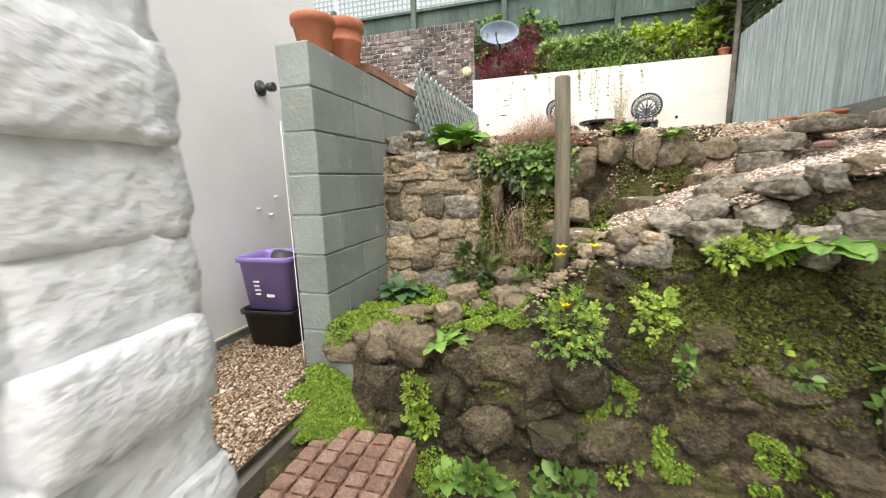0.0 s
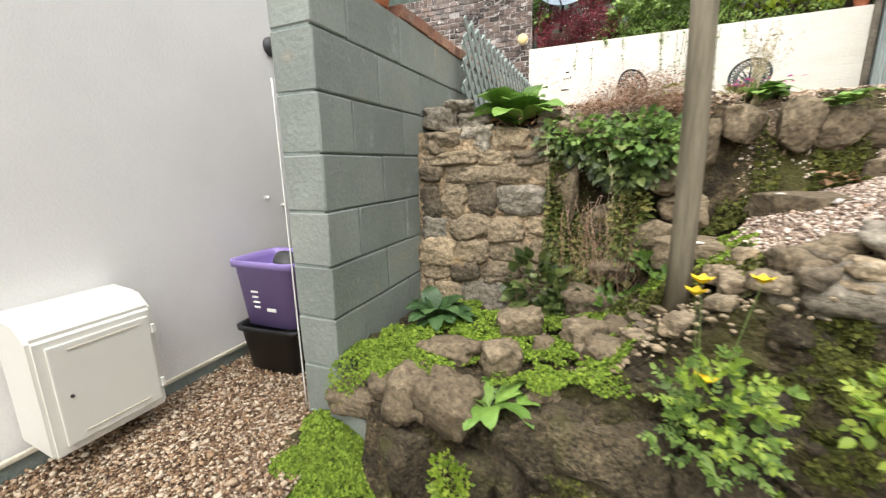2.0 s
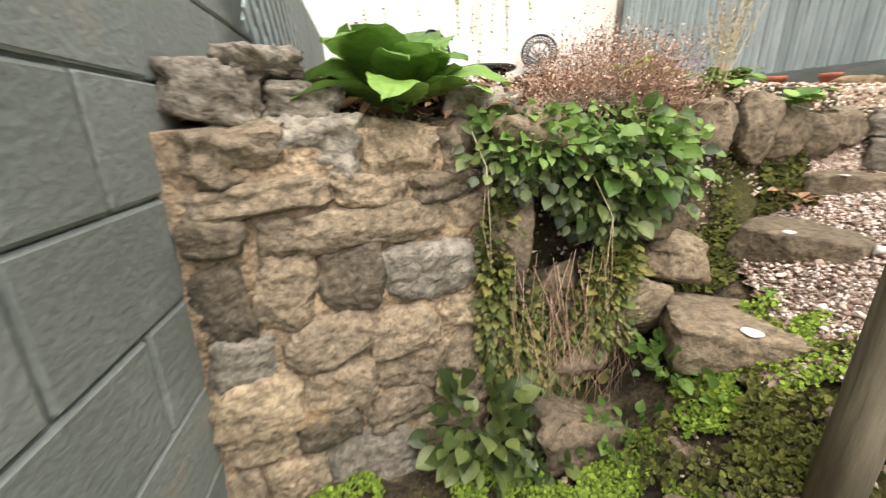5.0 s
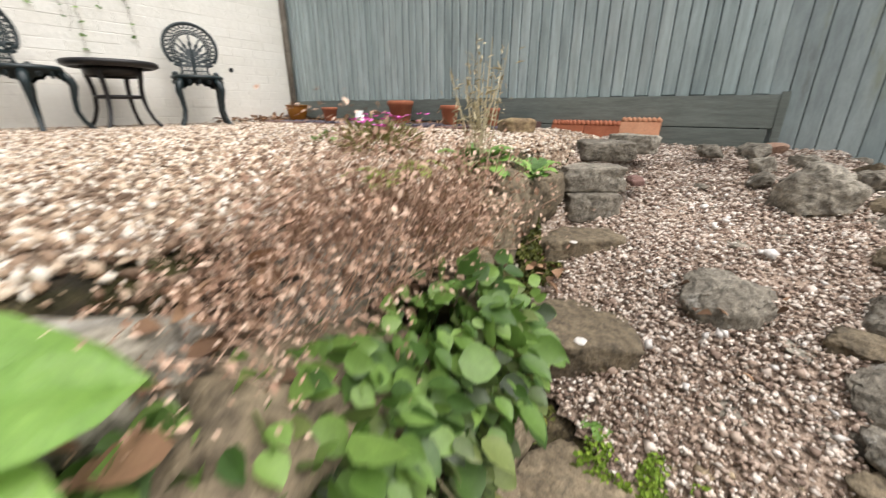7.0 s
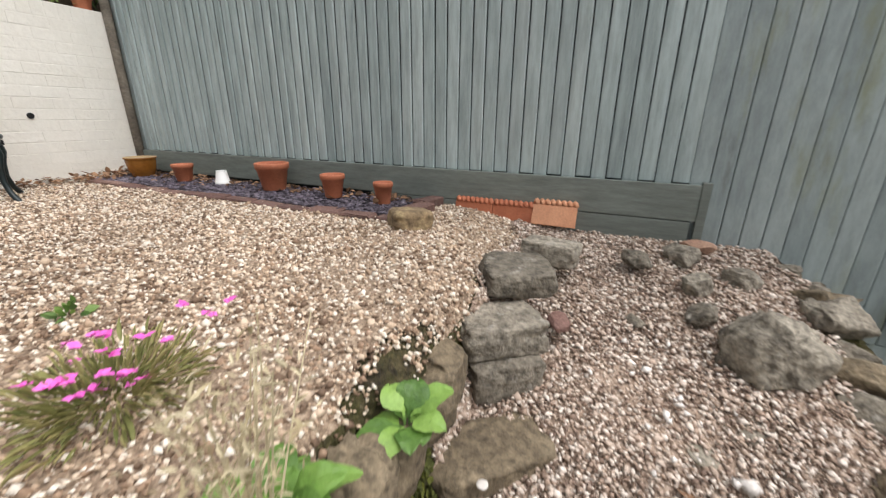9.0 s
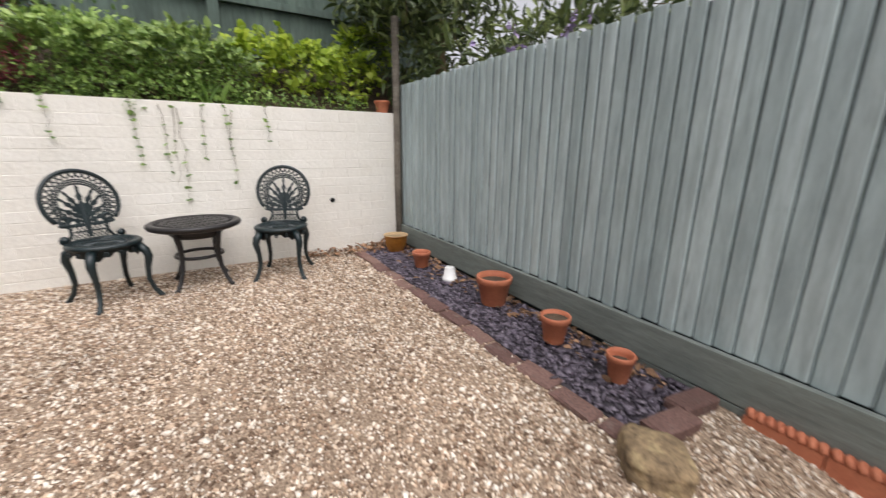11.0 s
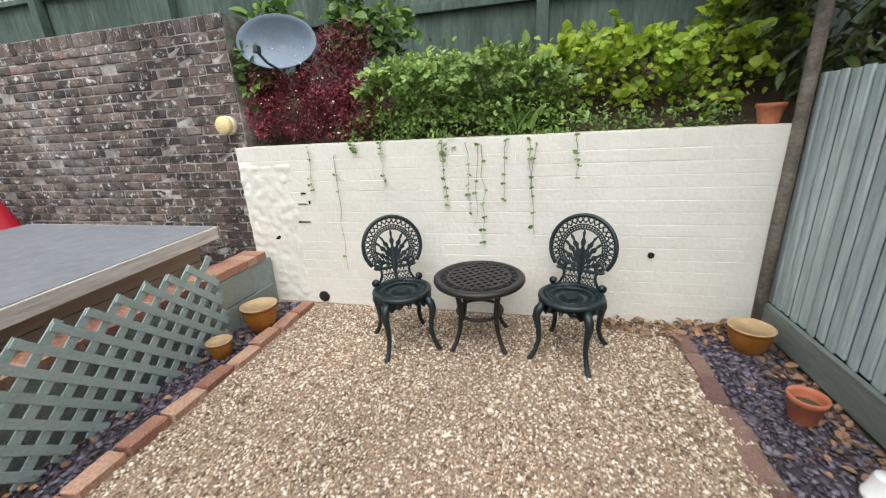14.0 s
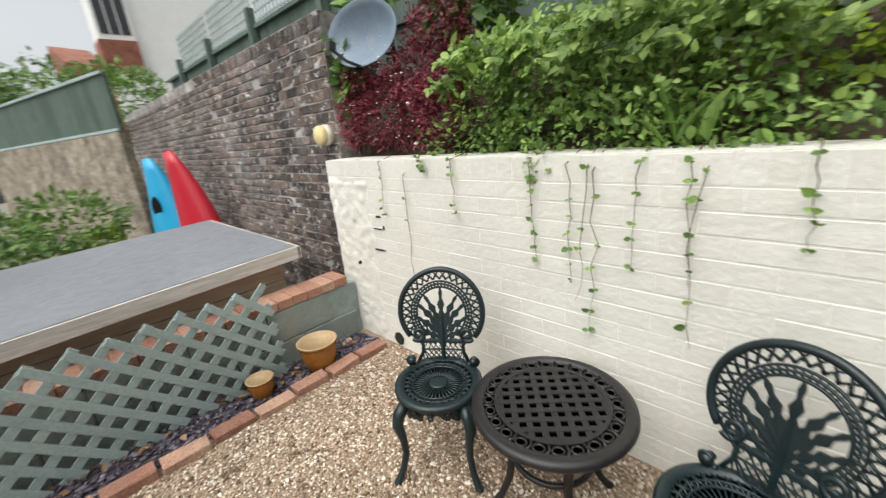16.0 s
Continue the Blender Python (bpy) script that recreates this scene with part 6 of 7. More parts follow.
FACE = ((-0.40, 1.86, 0.42, 0.25, 0.20, 0.26, 12), (-0.16, 1.88, 0.44, 0.36, 0.22, 0.30, -6), (-0.62, 1.78, 0.30, 0.22, 0.18, 0.20, 24), (-0.86, 1.76, 0.30, 0.22, 0.18, 0.22, -18), (0.12, 1.84, 0.40, 0.26, 0.2, 0.26, 18), (-0.30, 1.72, 0.18, 0.26, 0.2, 0.22, 40), (0.0, 1.70, 0.16, 0.26, 0.2, 0.2, -30))
for i, (x, y, z, a, b, c, rz) in enumerate(FACE):
    rock("bank_rock", (x, y, z), (a * 1.05, b * 1.1, c * 1.05), 680 + i, M_BANKROCK, "large angular brown rock in the ledge face", rz, rough=0.5, group="ledge face rocks")
g = np.random.default_rng(4242)
for k, x in enumerate(np.arange(0.42, 2.35, 0.135)):
    w = g.uniform(0.14, 0.23)
    rock("rock", (x, front_line(x) + g.uniform(0.03, 0.16), path_level(x) + g.uniform(-0.02, 0.035)), (w, w * g.uniform(0.7, 1), w * g.uniform(0.6, 0.9)), 900 + k, M_STONE if k % 3 else M_STEPSTONE, ROCK, g.uniform(0, 90), rough=0.45, group="rockery stones")
for i, (x, y, z, a, b, c, rz) in enumerate(LEDGE):
    o = new("stone", block_stone("stone", (a * 0.98, b * 0.98, c * 1.05), 600 + i, M_STEPSTONE, 9, 0.22))
    o.matrix_world = pose(x, y, z + 0.028, 6 * math.sin(i * 2.3), 8 * math.cos(i * 1.7), rz)
    tagged(o, "angular brown stone set in bright moss", "stone", "ledge stones")
for i, (x, y, z, w, d, rz) in enumerate(((1.25, 2.45, 1.385, 0.13, 0.09, 10), (1.36, 2.31, 1.41, 0.12, 0.07, -20), (1.70, 2.62, 1.51, 0.10, 0.06, 40), (0.70, 2.30, 1.20, 0.12, 0.08, 15), (0.52, 2.42, 1.16, 0.11, 0.08, 60), (1.05, 2.28, 1.28, 0.10, 0.07, 0), (0.95, 2.62, 1.30, 0.06, 0.05, 10))):
    rock("flat_stone", (x, y, z), (w, d, 0.03), 640 + i, M_STONE, "small flat grey stone lying on the gravel path", rz, rough=0.15, category="stone", group="flat path stones")
rock("brick_piece", (2.33, 2.36, 1.655), (0.16, 0.10, 0.065), 660, M_EDGEBRICK, "broken red brick on the rockery edge", 60, rough=0.06, category="brick")
rock("brick_piece", (1.52, 2.88, 1.535), (0.12, 0.08, 0.05), 661, M_EDGEDARK, "dark red brick piece beside the steps", 20, rough=0.08, category="brick")
bm = bmesh.new()
lathe(bm, [(0.0001, 0.018), (0.02, 0.017), (0.035, 0.010), (0.045, 0.0), (0.04, -0.002), (0.0001, 0.006)], 20)
for v in bm.verts:
    v.co.x *= 0.65
sh = part("sea_shell", bm, M_SHELL, None, "", True)
sh.matrix_world = pose(1.16, 2.33, 1.325, 12, 8, 35)
tagged(sh, "pale pink scallop shell on the gravel", "shell")
g = np.random.default_rng(9)
grains("white_pebbles", np.stack([g.uniform(0.5, 1.6, 60), g.uniform(2.15, 2.75, 60), np.zeros(60)], 1), 0.021, M_QUARTZ, 9, label="white quartz pebbles on the path", category="pebbles")
o = scene.objects["white_pebbles"]
me = o.data
co = np.zeros(len(me.vertices) * 3, np.float32)
me.vertices.foreach_get("co", co)
co = co.reshape(-1, 3)
co[:, 2] += path_level(co[:, 0]) + 0.055
me.vertices.foreach_set("co", co.ravel())
me.update()


# ---- loose rubble on the ledge ----
g = np.random.default_rng(131)
for k in range(30):
    x, y, w = g.uniform(-0.30, 0.46), g.uniform(1.98, 2.34), g.uniform(0.055, 0.13)
    o = new("stone", block_stone("stone", (w, w * g.uniform(0.6, 0.9), w * g.uniform(0.4, 0.7)), 820 + k, M_RUBBLE if k % 3 else M_STEPSTONE, 5, 0.22))
    o.matrix_world = pose(x, y, float(height(x, y)) + 0.022, g.uniform(-12, 12), g.uniform(-12, 12), g.uniform(0, 180))
    tagged(o, "loose pale broken stone on the ledge", "stone", "loose ledge rubble")
g = np.random.default_rng(13)
x, y = g.uniform(-0.35, 0.40, 420), g.uniform(1.98, 2.58, 420)
grains("rubble_chips", np.stack([x, y, height(x, y) + g.uniform(0.01, 0.03, 420)], 1), 0.022, M_RUBBLE, 14, label="loose stone chips round the timber post", category="rubble", ico=True)
chips = [face_at(g.uniform(-0.9, 1.8), g.uniform(0.03, 0.95)) for _ in range(520)]
grains("bank_chips", np.array([tuple(p) for p in chips]), 0.032, M_BANKROCK, 15, label="small stones stuck in the bank face", category="rubble", ico=True)


# ---- moss ----
def moss(name, cx, cy, rx, ry, n, material, label, seed, lift=0.012, size=0.0095, zf=None, clump=0.0):
    """A cushion of tiny leaves hugging the ground."""
    g = np.random.default_rng(seed)
    a, r = g.uniform(0, math.tau, n), np.sqrt(g.uniform(0, 1, n))
    lob = 1 + 0.25 * np.sin(3 * a + seed) + 0.15 * np.sin(7 * a + seed * 2)
    x, y = cx + rx * r * lob * np.cos(a), cy + ry * r * lob * np.sin(a)
    if clump:
        keep = np.array([noise.noise((a * 7 + seed, b * 7, 0)) + 0.6 * noise.noise((a * 19, b * 19, seed)) for a, b in zip(x, y)]) > clump
        x, y, r = x[keep], y[keep], r[keep]
        n = len(x)
    f = zf or height
    z = f(x, y) + 0.022 + lift * (1 - r) * 1.5 + g.uniform(0, 0.014, n)
    e = 0.02
    dzx, dzy = (f(x + e, y) - f(x - e, y)) / (2 * e), (f(x, y + e) - f(x, y - e)) / (2 * e)
    nrm = np.stack([-dzx, -dzy, np.ones(n)], 1)
    nrm /= np.linalg.norm(nrm, axis=1)[:, None]
    D = np.cross(nrm, np.stack([np.cos(g.uniform(0, 6.28, n)), np.sin(g.uniform(0, 6.28, n)), g.normal(0, 0.3, n)], 1)) + nrm * 0.5
    P = np.stack([x, y, z], 1) + nrm * 0.006
    return leaves(name, P, D, size, material, None, 1.0, seed, 0.3, nrm, label, "moss", "stuff", fine=False)


moss("moss", -0.86, 2.38, 0.30, 0.34, 15000, M_MOSS, "bright green mind-your-own-business on the ledge", 1, clump=-0.16, lift=0.004)
moss("moss", -0.42, 2.40, 0.28, 0.32, 15000, M_MOSS, "bright green mind-your-own-business among ledge stones", 2, clump=-0.16, lift=0.004)
moss("moss", -0.40, 2.06, 0.32, 0.18, 10000, M_MOSS, "bright green mind-your-own-business at the ledge front", 3, clump=-0.08, lift=0.004)
moss("moss", 0.06, 2.45, 0.24, 0.26, 5200, M_DARKMOSS, "low olive weeds round the post", 4, size=0.014, clump=0.02)
moss("moss", -1.04, 2.02, 0.24, 0.22, 9000, M_MOSS, "bright green moss behind the block", 15)
def face_moss(x0, t0, rx, rt, n, material, label, seed, size=0.010, clump=-0.1, lift=0.012):
    """Moss leaves clinging to the rock face."""
    g = np.random.default_rng(seed)
    P, D, U = [], [], []
    for _ in range(n):
        a, r = g.uniform(0, math.tau), math.sqrt(g.uniform())
        x, t = x0 + rx * r * math.cos(a), min(0.99, max(0.02, t0 + rt * r * math.sin(a)))
        if noise.noise((x * 9 + seed, t * 9, 0)) + 0.6 * noise.noise((x * 24, t * 24, seed)) < clump + 0.5 * r * r:
            continue
        p = face_at(x, t)
        P.append((p.x, p.y - g.uniform(0.0, lift), p.z + g.uniform(0, lift)))
        D.append((g.normal(0, 0.6), -0.5, g.normal(-0.1, 0.6)))
        U.append((g.normal(0, 0.2), -0.8, 0.6))
    return leaves("moss", P, D, size, material, None, 1.0, seed, 0.3, np.array(U), label, "moss", "stuff", fine=False)


face_moss(0.62, 0.72, 0.45, 0.28, 30000, M_DARKMOSS, "olive moss on the upper bank face", 5, clump=-0.35)
face_moss(1.10, 0.62, 0.48, 0.32, 34000, M_DARKMOSS, "olive moss on the rock bank", 6, clump=-0.32)
face_moss(0.18, 0.20, 0.20, 0.20, 4500, M_DARKMOSS, "olive moss low on the bank", 16, clump=0.0)
face_moss(1.60, 0.50, 0.40, 0.30, 7000, M_DARKMOSS, "olive moss on the bank beside the fence", 18)
face_moss(-0.30, 0.50, 0.30, 0.35, 2600, M_DARKMOSS, "thin olive moss on the ledge face", 19, clump=0.12)
face_moss(0.95, 0.16, 0.20, 0.14, 5200, M_MOSS, "bright moss patch low on the bank", 7, clump=-0.15)
face_moss(0.50, 0.12, 0.14, 0.10, 3200, M_MOSS, "bright moss patch at the bank foot", 8, clump=-0.15)
face_moss(0.24, 0.34, 0.16, 0.12, 4200, M_MOSS, "bright moss tuft on the bank", 9, clump=-0.10)
moss("moss", 0.10, 2.56, 0.26, 0.14, 5000, M_MOSS, "green creeping weed below the step stones", 17, size=0.010, clump=-0.1)
moss("moss", 0.48, 2.98, 0.10, 0.12, 1500, M_DARKMOSS, "dark moss beside the step stones", 10, size=0.016)
moss("moss", 0.78, 3.06, 0.10, 0.08, 1300, M_DARKMOSS, "dark moss beside the upper steps", 11, size=0.016)
moss("moss", 0.28, 2.92, 0.16, 0.10, 1500, M_DARKMOSS, "dark moss under the rocks by the steps", 12, size=0.016)
moss("moss", -0.45, 1.52, 0.24, 0.10, 1700, M_MOSS, "bright moss at the foot of the bank", 13)


def mound(x, y):
    return 0.30 - 0.24 * sstep(-1.30, -0.72, x) - 0.10 * sstep(1.75, 1.25, y) + 0.03 * np.sin(x * 9) * np.cos(y * 11)


nx, ny = 46, 46
X, Y = np.meshgrid(np.linspace(-1.44, -0.58, nx), np.linspace(1.12, 1.92, ny))
V = np.stack([X, Y, np.where((X - -1.0) ** 2 / 0.19 + (Y - 1.55) ** 2 / 0.17 < 1, mound(X, Y), mound(X, Y) - 0.06)], -1).reshape(-1, 3)
ii = np.arange(nx * ny).reshape(ny, nx)
tagged(bulk("ground_moss_slope", V, np.stack([ii[:-1, :-1], ii[:-1, 1:], ii[1:, 1:], ii[1:, :-1]], -1).reshape(-1, 4), M_SOIL, smooth=True), "mossy earth at the foot of the block wall", "ground", "", "structure")
moss("moss_mound", -1.12, 1.62, 0.24, 0.24, 16000, M_MOSS, "vivid green moss mound at the block wall foot", 14, zf=mound, size=0.0105)

# timber edging and the red stable paver
for k, (x, z) in enumerate(((-1.26, 0.255), (-1.20, 0.225))):
    bm = bmesh.new()
    add_box(bm, x - 0.028, x + 0.028, 0.3, 1.58, z - 0.14, z, 0.006)
    o = part("timber_edging", bm, M_TIMBER, None)
    tagged(o, "old grey timber edging board beside the shingle", "edging board", "edging boards")
paver = empty("stable_paver", "damp red-brown paver with a square grid of grooves", "paver", pose(-0.86, 1.2, 0.0))
under(box("base", -1.12, -0.62, 0.86, 1.55, 0.0, 0.155, M_PAVER, None, 0.006), paver)
v, f = cham(0.082, 0.074, 0.03, 0.008)
pm = [fixed_mesh("tread", v, f, M_PAVER, 0.002, s) for s in range(3)]
for i in range(5):
    for j in range(8):
        o = piece("tread", pm[(i + 2 * j) % 3], None, pose(-1.07 + 0.098 * i, 0.905 + 0.087 * j, 0.165, 0, 0, 0))
        under(o, paver)

# ---- things along the house wall ----
mb = empty("meter_box", "white plastic meter box with sloping top on the house wall", "meter box", pose(-2.1, 1.41, 0.38))
bm = bmesh.new()
prof = [(-2.225, 0.40), (-2.00, 0.375), (-1.995, 0.835), (-2.06, 0.90), (-2.225, 0.915)]
a = [bm.verts.new((x, 1.205, z)) for x, z in prof]
b = [bm.verts.new((x, 1.60, z)) for x, z in prof]
bm.faces.new(a)
bm.faces.new(b[::-1])
for i in range(5):
    bm.faces.new((a[i], b[i], b[(i + 1) % 5], a[(i + 1) % 5]))
bmesh.ops.bevel(bm, geom=bm.edges[:], offset=0.012, segments=2, affect='EDGES')
under(part("body", bm, M_METERBOX, None), mb)
door = under(box("door", -1.998, -1.985, 1.245, 1.575, 0.415, 0.80, M_METERBOX, None, 0.005), mb)
for z in (0.445, 0.775):
    bm = bmesh.new()
    add_box(bm, -1.986, -1.982, 1.30, 1.53, z - 0.003, z + 0.003, 0.001)
    o = part("groove", bm, M_PIPE, None)
    o.parent = door
bm = bmesh.new()
tube(bm, [(-1.99, 1.285, 0.60), (-1.978, 1.285, 0.60)], 0.006, 12)
o = part("lock", bm, M_DARKMETAL, None, "small metal lock")
o.parent = door
for z in (0.49, 0.74):
    bm = bmesh.new()
    add_box(bm, -1.992, -1.976, 1.578, 1.592, z - 0.02, z + 0.02, 0.003)
    under(part("hinge", bm, M_METERBOX, None), mb)


def tub(name, at, w, d, h, material, label, rz=0.0):
    """An open, tapered recycling box with a rolled rim and a cavity."""
    e = empty(name, label, "recycling box", pose(*at, 0, 0, rz), "recycling boxes")
    bm = bmesh.new()

    def ring(sw, sd, z):
        n, out = 32, []
        for i in range(n):
            t = i * math.tau / n
            c, s = math.cos(t), math.sin(t)
            out.append(bm.verts.new((math.copysign(abs(c) ** 0.28, c) * sw / 2, math.copysign(abs(s) ** 0.28, s) * sd / 2, z)))
        return out
    R = [ring(w * 0.78, d * 0.78, 0), ring(w * 0.92, d * 0.92, h * 0.90), ring(w, d, h * 0.90), ring(w * 1.01, d * 1.01, h * 0.985), ring(w, d, h), ring(w * 0.93, d * 0.93, h), ring(w * 0.90, d * 0.90, h * 0.9), ring(w * 0.76, d * 0.76, 0.015)]
    for p, q in zip(R, R[1:]):
        for i in range(32):
            bm.faces.new((p[i], p[(i + 1) % 32], q[(i + 1) % 32], q[i]))
    bm.faces.new(R[0][::-1])
    bm.faces.new(R[-1])
    part("body", bm, material, e, "", True)
    return e


black_box = tub("recycling_box", (-1.885, 2.22, 0.288), 0.43, 0.36, 0.27, M_BLACKPLASTIC, "black plastic recycling box standing on the shingle", 4)
purple_box = tub("recycling_box", (-1.88, 2.23, 0.555), 0.44, 0.36, 0.37, M_PURPLE, "purple plastic recycling box stacked in a black one", 2)
for k in range(4):
    bm = bmesh.new()
    add_box(bm, -0.07, -0.07 + 0.045 - 0.006 * (k % 2), -0.172 + 0.004 * k, -0.168 + 0.004 * k, 0.20 - 0.03 * k, 0.21 - 0.03 * k, 0.0)
    part("printed_line", bm, M_WHITEPLASTIC, purple_box, "white printed line")
bm = bmesh.new()
add_box(bm, 0.02, 0.08, -0.165, -0.161, 0.10, 0.118, 0.0)
part("printed_mark", bm, M_WHITEPLASTIC, purple_box, "white printed mark")
o = new("crumpled_carton", rock_mesh("crumpled_carton", (0.20, 0.12, 0.10), 700, M_DARKMETAL, 0.4, 2))
o.matrix_world = pose(-1.80, 2.20, 0.895, 20, 15, 30)
tagged(o, "crumpled silver-grey carton in the purple box", "carton")

wl = empty("wall_light", "dark grey spotlight on the white house wall", "wall lamp", pose(-2.23, 2.66, 2.14))
bm = bmesh.new()
lathe(bm, [(0.058, 0), (0.058, 0.015), (0.03, 0.03), (0.016, 0.04), (0.016, 0.075), (0.032, 0.08), (0.034, 0.13), (0.028, 0.132), (0.0001, 0.125)], 24)
for v in bm.verts:
    v.co = Vector((v.co.z, v.co.y, v.co.x))
part("fitting", bm, M_DARKMETAL, wl, "", True)
for y, z in ((2.49, 1.217), (2.62, 1.16), (2.7, 1.3)):
    bm = bmesh.new()
    tube(bm, [(-2.23, y, z), (-2.20, y, z)], 0.011, 10)
    o = part("wall_plug", bm, M_METERBOX, house, "small white cap on the wall", True)
bm = bmesh.new()
tube(bm, [(-1.456, 1.870, 0.30 + 0.12 * k) for k in range(13)], 0.003, 6)
o = part("cable", bm, M_WHITEPLASTIC, None, "", True)
tagged(o, "thin white cable running up the block wall edge", "cable")


# ---- plants of the rockery ----
def broad_plant(name, at, n, length, width, label, material=None, seed=0, lift=55, parent_mat=None, stems=0, category="plant"):
    """A rosette of broad, arching, wavy leaves; each leaf a part."""
    g = np.random.default_rng(seed)
    e = empty(name, label, category, pose(*at))
    for i in range(n):
        az = i * 2.399 + g.uniform(-0.3, 0.3)
        el = radians(lift * g.uniform(0.45, 1.25))
        L, W = length * g.uniform(0.65, 1.15), width * g.uniform(0.75, 1.15)
        nu, nv = 15, 9
        V, F = [], []
        for a in range(nu):
            t = a / (nu - 1)
            x = L * (math.cos(el) * t + 0.20 * t * t)
            z = L * (math.sin(el) * t - (0.30 + 0.25 * math.cos(el)) * t * t * t)
            u = max(0.0, (t - 0.14) / 0.86)
            half = W / 2 * (0.09 + 1.0 * math.sin(math.pi * u ** 0.82) ** 0.62 * (1.0 - 0.10 * u)) if t < 1 else 0.002
            for b in range(nv):
                s = (b / (nv - 1) - 0.5) * 2
                rib = 0.022 * W * math.sin(26 * (t - 0.22 * abs(s))) * min(1.0, abs(s) * 2)
                V.append((x, s * half, z + 0.16 * W * abs(s) ** 1.3 * u - 0.10 * W * s * s * u + rib + 0.035 * W * math.sin(8 * t + 2 * s + i) * abs(s)))
        for a in range(nu - 1):
            for b in range(nv - 1):
                k = a * nv + b
                F.append((k, k + 1, k + nv + 1, k + nv))
        o = obj("leaf", V, F, material or M_BROAD, e, True)
        o.rotation_euler = (g.uniform(-0.25, 0.25), 0, az)
        o.location = (0.01 * math.cos(az), 0.01 * math.sin(az), 0.012 * (i % 3))
    return e


M_BROAD = mat("broad_leaf", [(0.08, 0.17, 0.035), (0.17, 0.32, 0.06), (0.30, 0.48, 0.11)], 22, 0.42, 0.5, 60, objrand=0.5, trans=0.25, big=0.12)
M_DARKBROAD = mat("dark_broad_leaf", [(0.03, 0.075, 0.025), (0.06, 0.13, 0.045), (0.11, 0.20, 0.07)], 14, 0.42, 0.5, 60, objrand=0.5, trans=0.2, big=0.12)
broad_plant("foxglove", (-0.72, 2.96, 1.62), 24, 0.30, 0.15, "broad-leaved foxglove rosette on top of the rubble wall", seed=1, lift=64)
broad_plant("foxglove", (-1.20, 3.02, 1.66), 6, 0.16, 0.07, "small leafy plant beside the block wall top", seed=2)
broad_plant("alkanet", (-1.02, 2.42, 0.59), 22, 0.20, 0.10, "dark green alkanet clump on the mossy ledge", M_DARKBROAD, 3, 60)
broad_plant("alkanet", (-0.58, 1.88, 0.50), 10, 0.18, 0.075, "young broad-leaved plant at the ledge front", seed=4, lift=45)
broad_plant("foxglove", (1.02, 1.84, 1.08), 12, 0.17, 0.12, "large broad-leaved plant on the rockery edge", seed=5, lift=24)
broad_plant("foxglove", (0.46, 3.13, 1.68), 30, 0.115, 0.066, "leafy green plant at the terrace edge", seed=6, lift=58)
broad_plant("foxglove", (0.76, 3.08, 1.63), 14, 0.10, 0.065, "leafy green plant between rocks by the steps", seed=7, lift=50)
broad_plant("foxglove", (0.02, 3.04, 1.73), 7, 0.10, 0.06, "yellow-green leaves at the terrace edge", M_LIME, 8, 40)
broad_plant("weed", (0.42, 2.66, 1.05), 6, 0.10, 0.05, "small green weed between the step stones", seed=9, lift=40)
broad_plant("weed", (-0.45, 1.50, 0.0), 9, 0.13, 0.06, "green seedling at the foot of the bank", seed=10, lift=60)
broad_plant("foxglove", (1.30, 1.72, 0.62), 7, 0.16, 0.08, "leafy plant on the lower bank beside the fence", seed=11, lift=50)


def leafy(name, label, boxes, size, n, material, width, toward, seed, category="plant", spread=0.5, droop=0.0, stems=None, normal=None):
    """A plant of many small leaves filling lumpy mounds."""
    e = empty(name, label, category, pose(*boxes[0][0]))
    for i, (c, r) in enumerate(boxes):
        p, d = cloud(int(n / len(boxes)), c, r, seed + i, 0.3)
        under(leaves("foliage", p, d * 0.6 + np.array(toward), size, material, None, width, seed + i, spread, normal if normal is not None else (0, -0.7, 0.7), droop=droop), e)
    for m_, lines, r in (stems or ()):
        under(strands("stem", lines, r, m_), e)
    return e


# ivy-like climber over the wall edge
leafy("climbing_hydrangea", "green heart-leaved climber hanging over the retaining wall", [((-0.42, 2.82, 1.50), (0.17, 0.06, 0.09)), ((-0.20, 2.81, 1.45), (0.20, 0.08, 0.13)), ((0.0, 2.84, 1.44), (0.14, 0.10, 0.14)), ((-0.14, 2.81, 1.35), (0.15, 0.06, 0.09))],
      0.032, 900, M_DARKLEAF, 0.78, (0, -0.45, -0.8), 801, "climber", 0.3, normal=(0, -1, 0.35))
leafy("climbing_hydrangea", "paler young leaves of the heart-leaved climber", [((-0.34, 2.80, 1.53), (0.20, 0.06, 0.06)), ((-0.38, 2.86, 1.60), (0.17, 0.06, 0.035)), ((-0.10, 2.84, 1.58), (0.20, 0.06, 0.05)), ((-0.04, 2.79, 1.48), (0.18, 0.07, 0.10))], 0.032, 760, M_LEAF, 0.78, (0, -0.45, -0.7), 811, "climber", 0.3, normal=(0, -1, 0.4))
leafy("ivy", "dull green ivy trailing down the stones", [((-0.48, 2.83, 1.10), (0.05, 0.04, 0.36)), ((-0.40, 2.82, 0.90), (0.07, 0.04, 0.24)), ((-0.12, 2.80, 1.05), (0.10, 0.05, 0.22)), ((-0.26, 2.82, 0.90), (0.14, 0.04, 0.20))],
      0.020, 5200, mat("olive_trailing_leaf", [(0.05, 0.075, 0.016), (0.13, 0.17, 0.035), (0.27, 0.24, 0.08)], 9, 0.6, 0.1, 60, island=0.7, trans=0.2), 0.75, (0, -0.6, -0.8), 821, "climber")
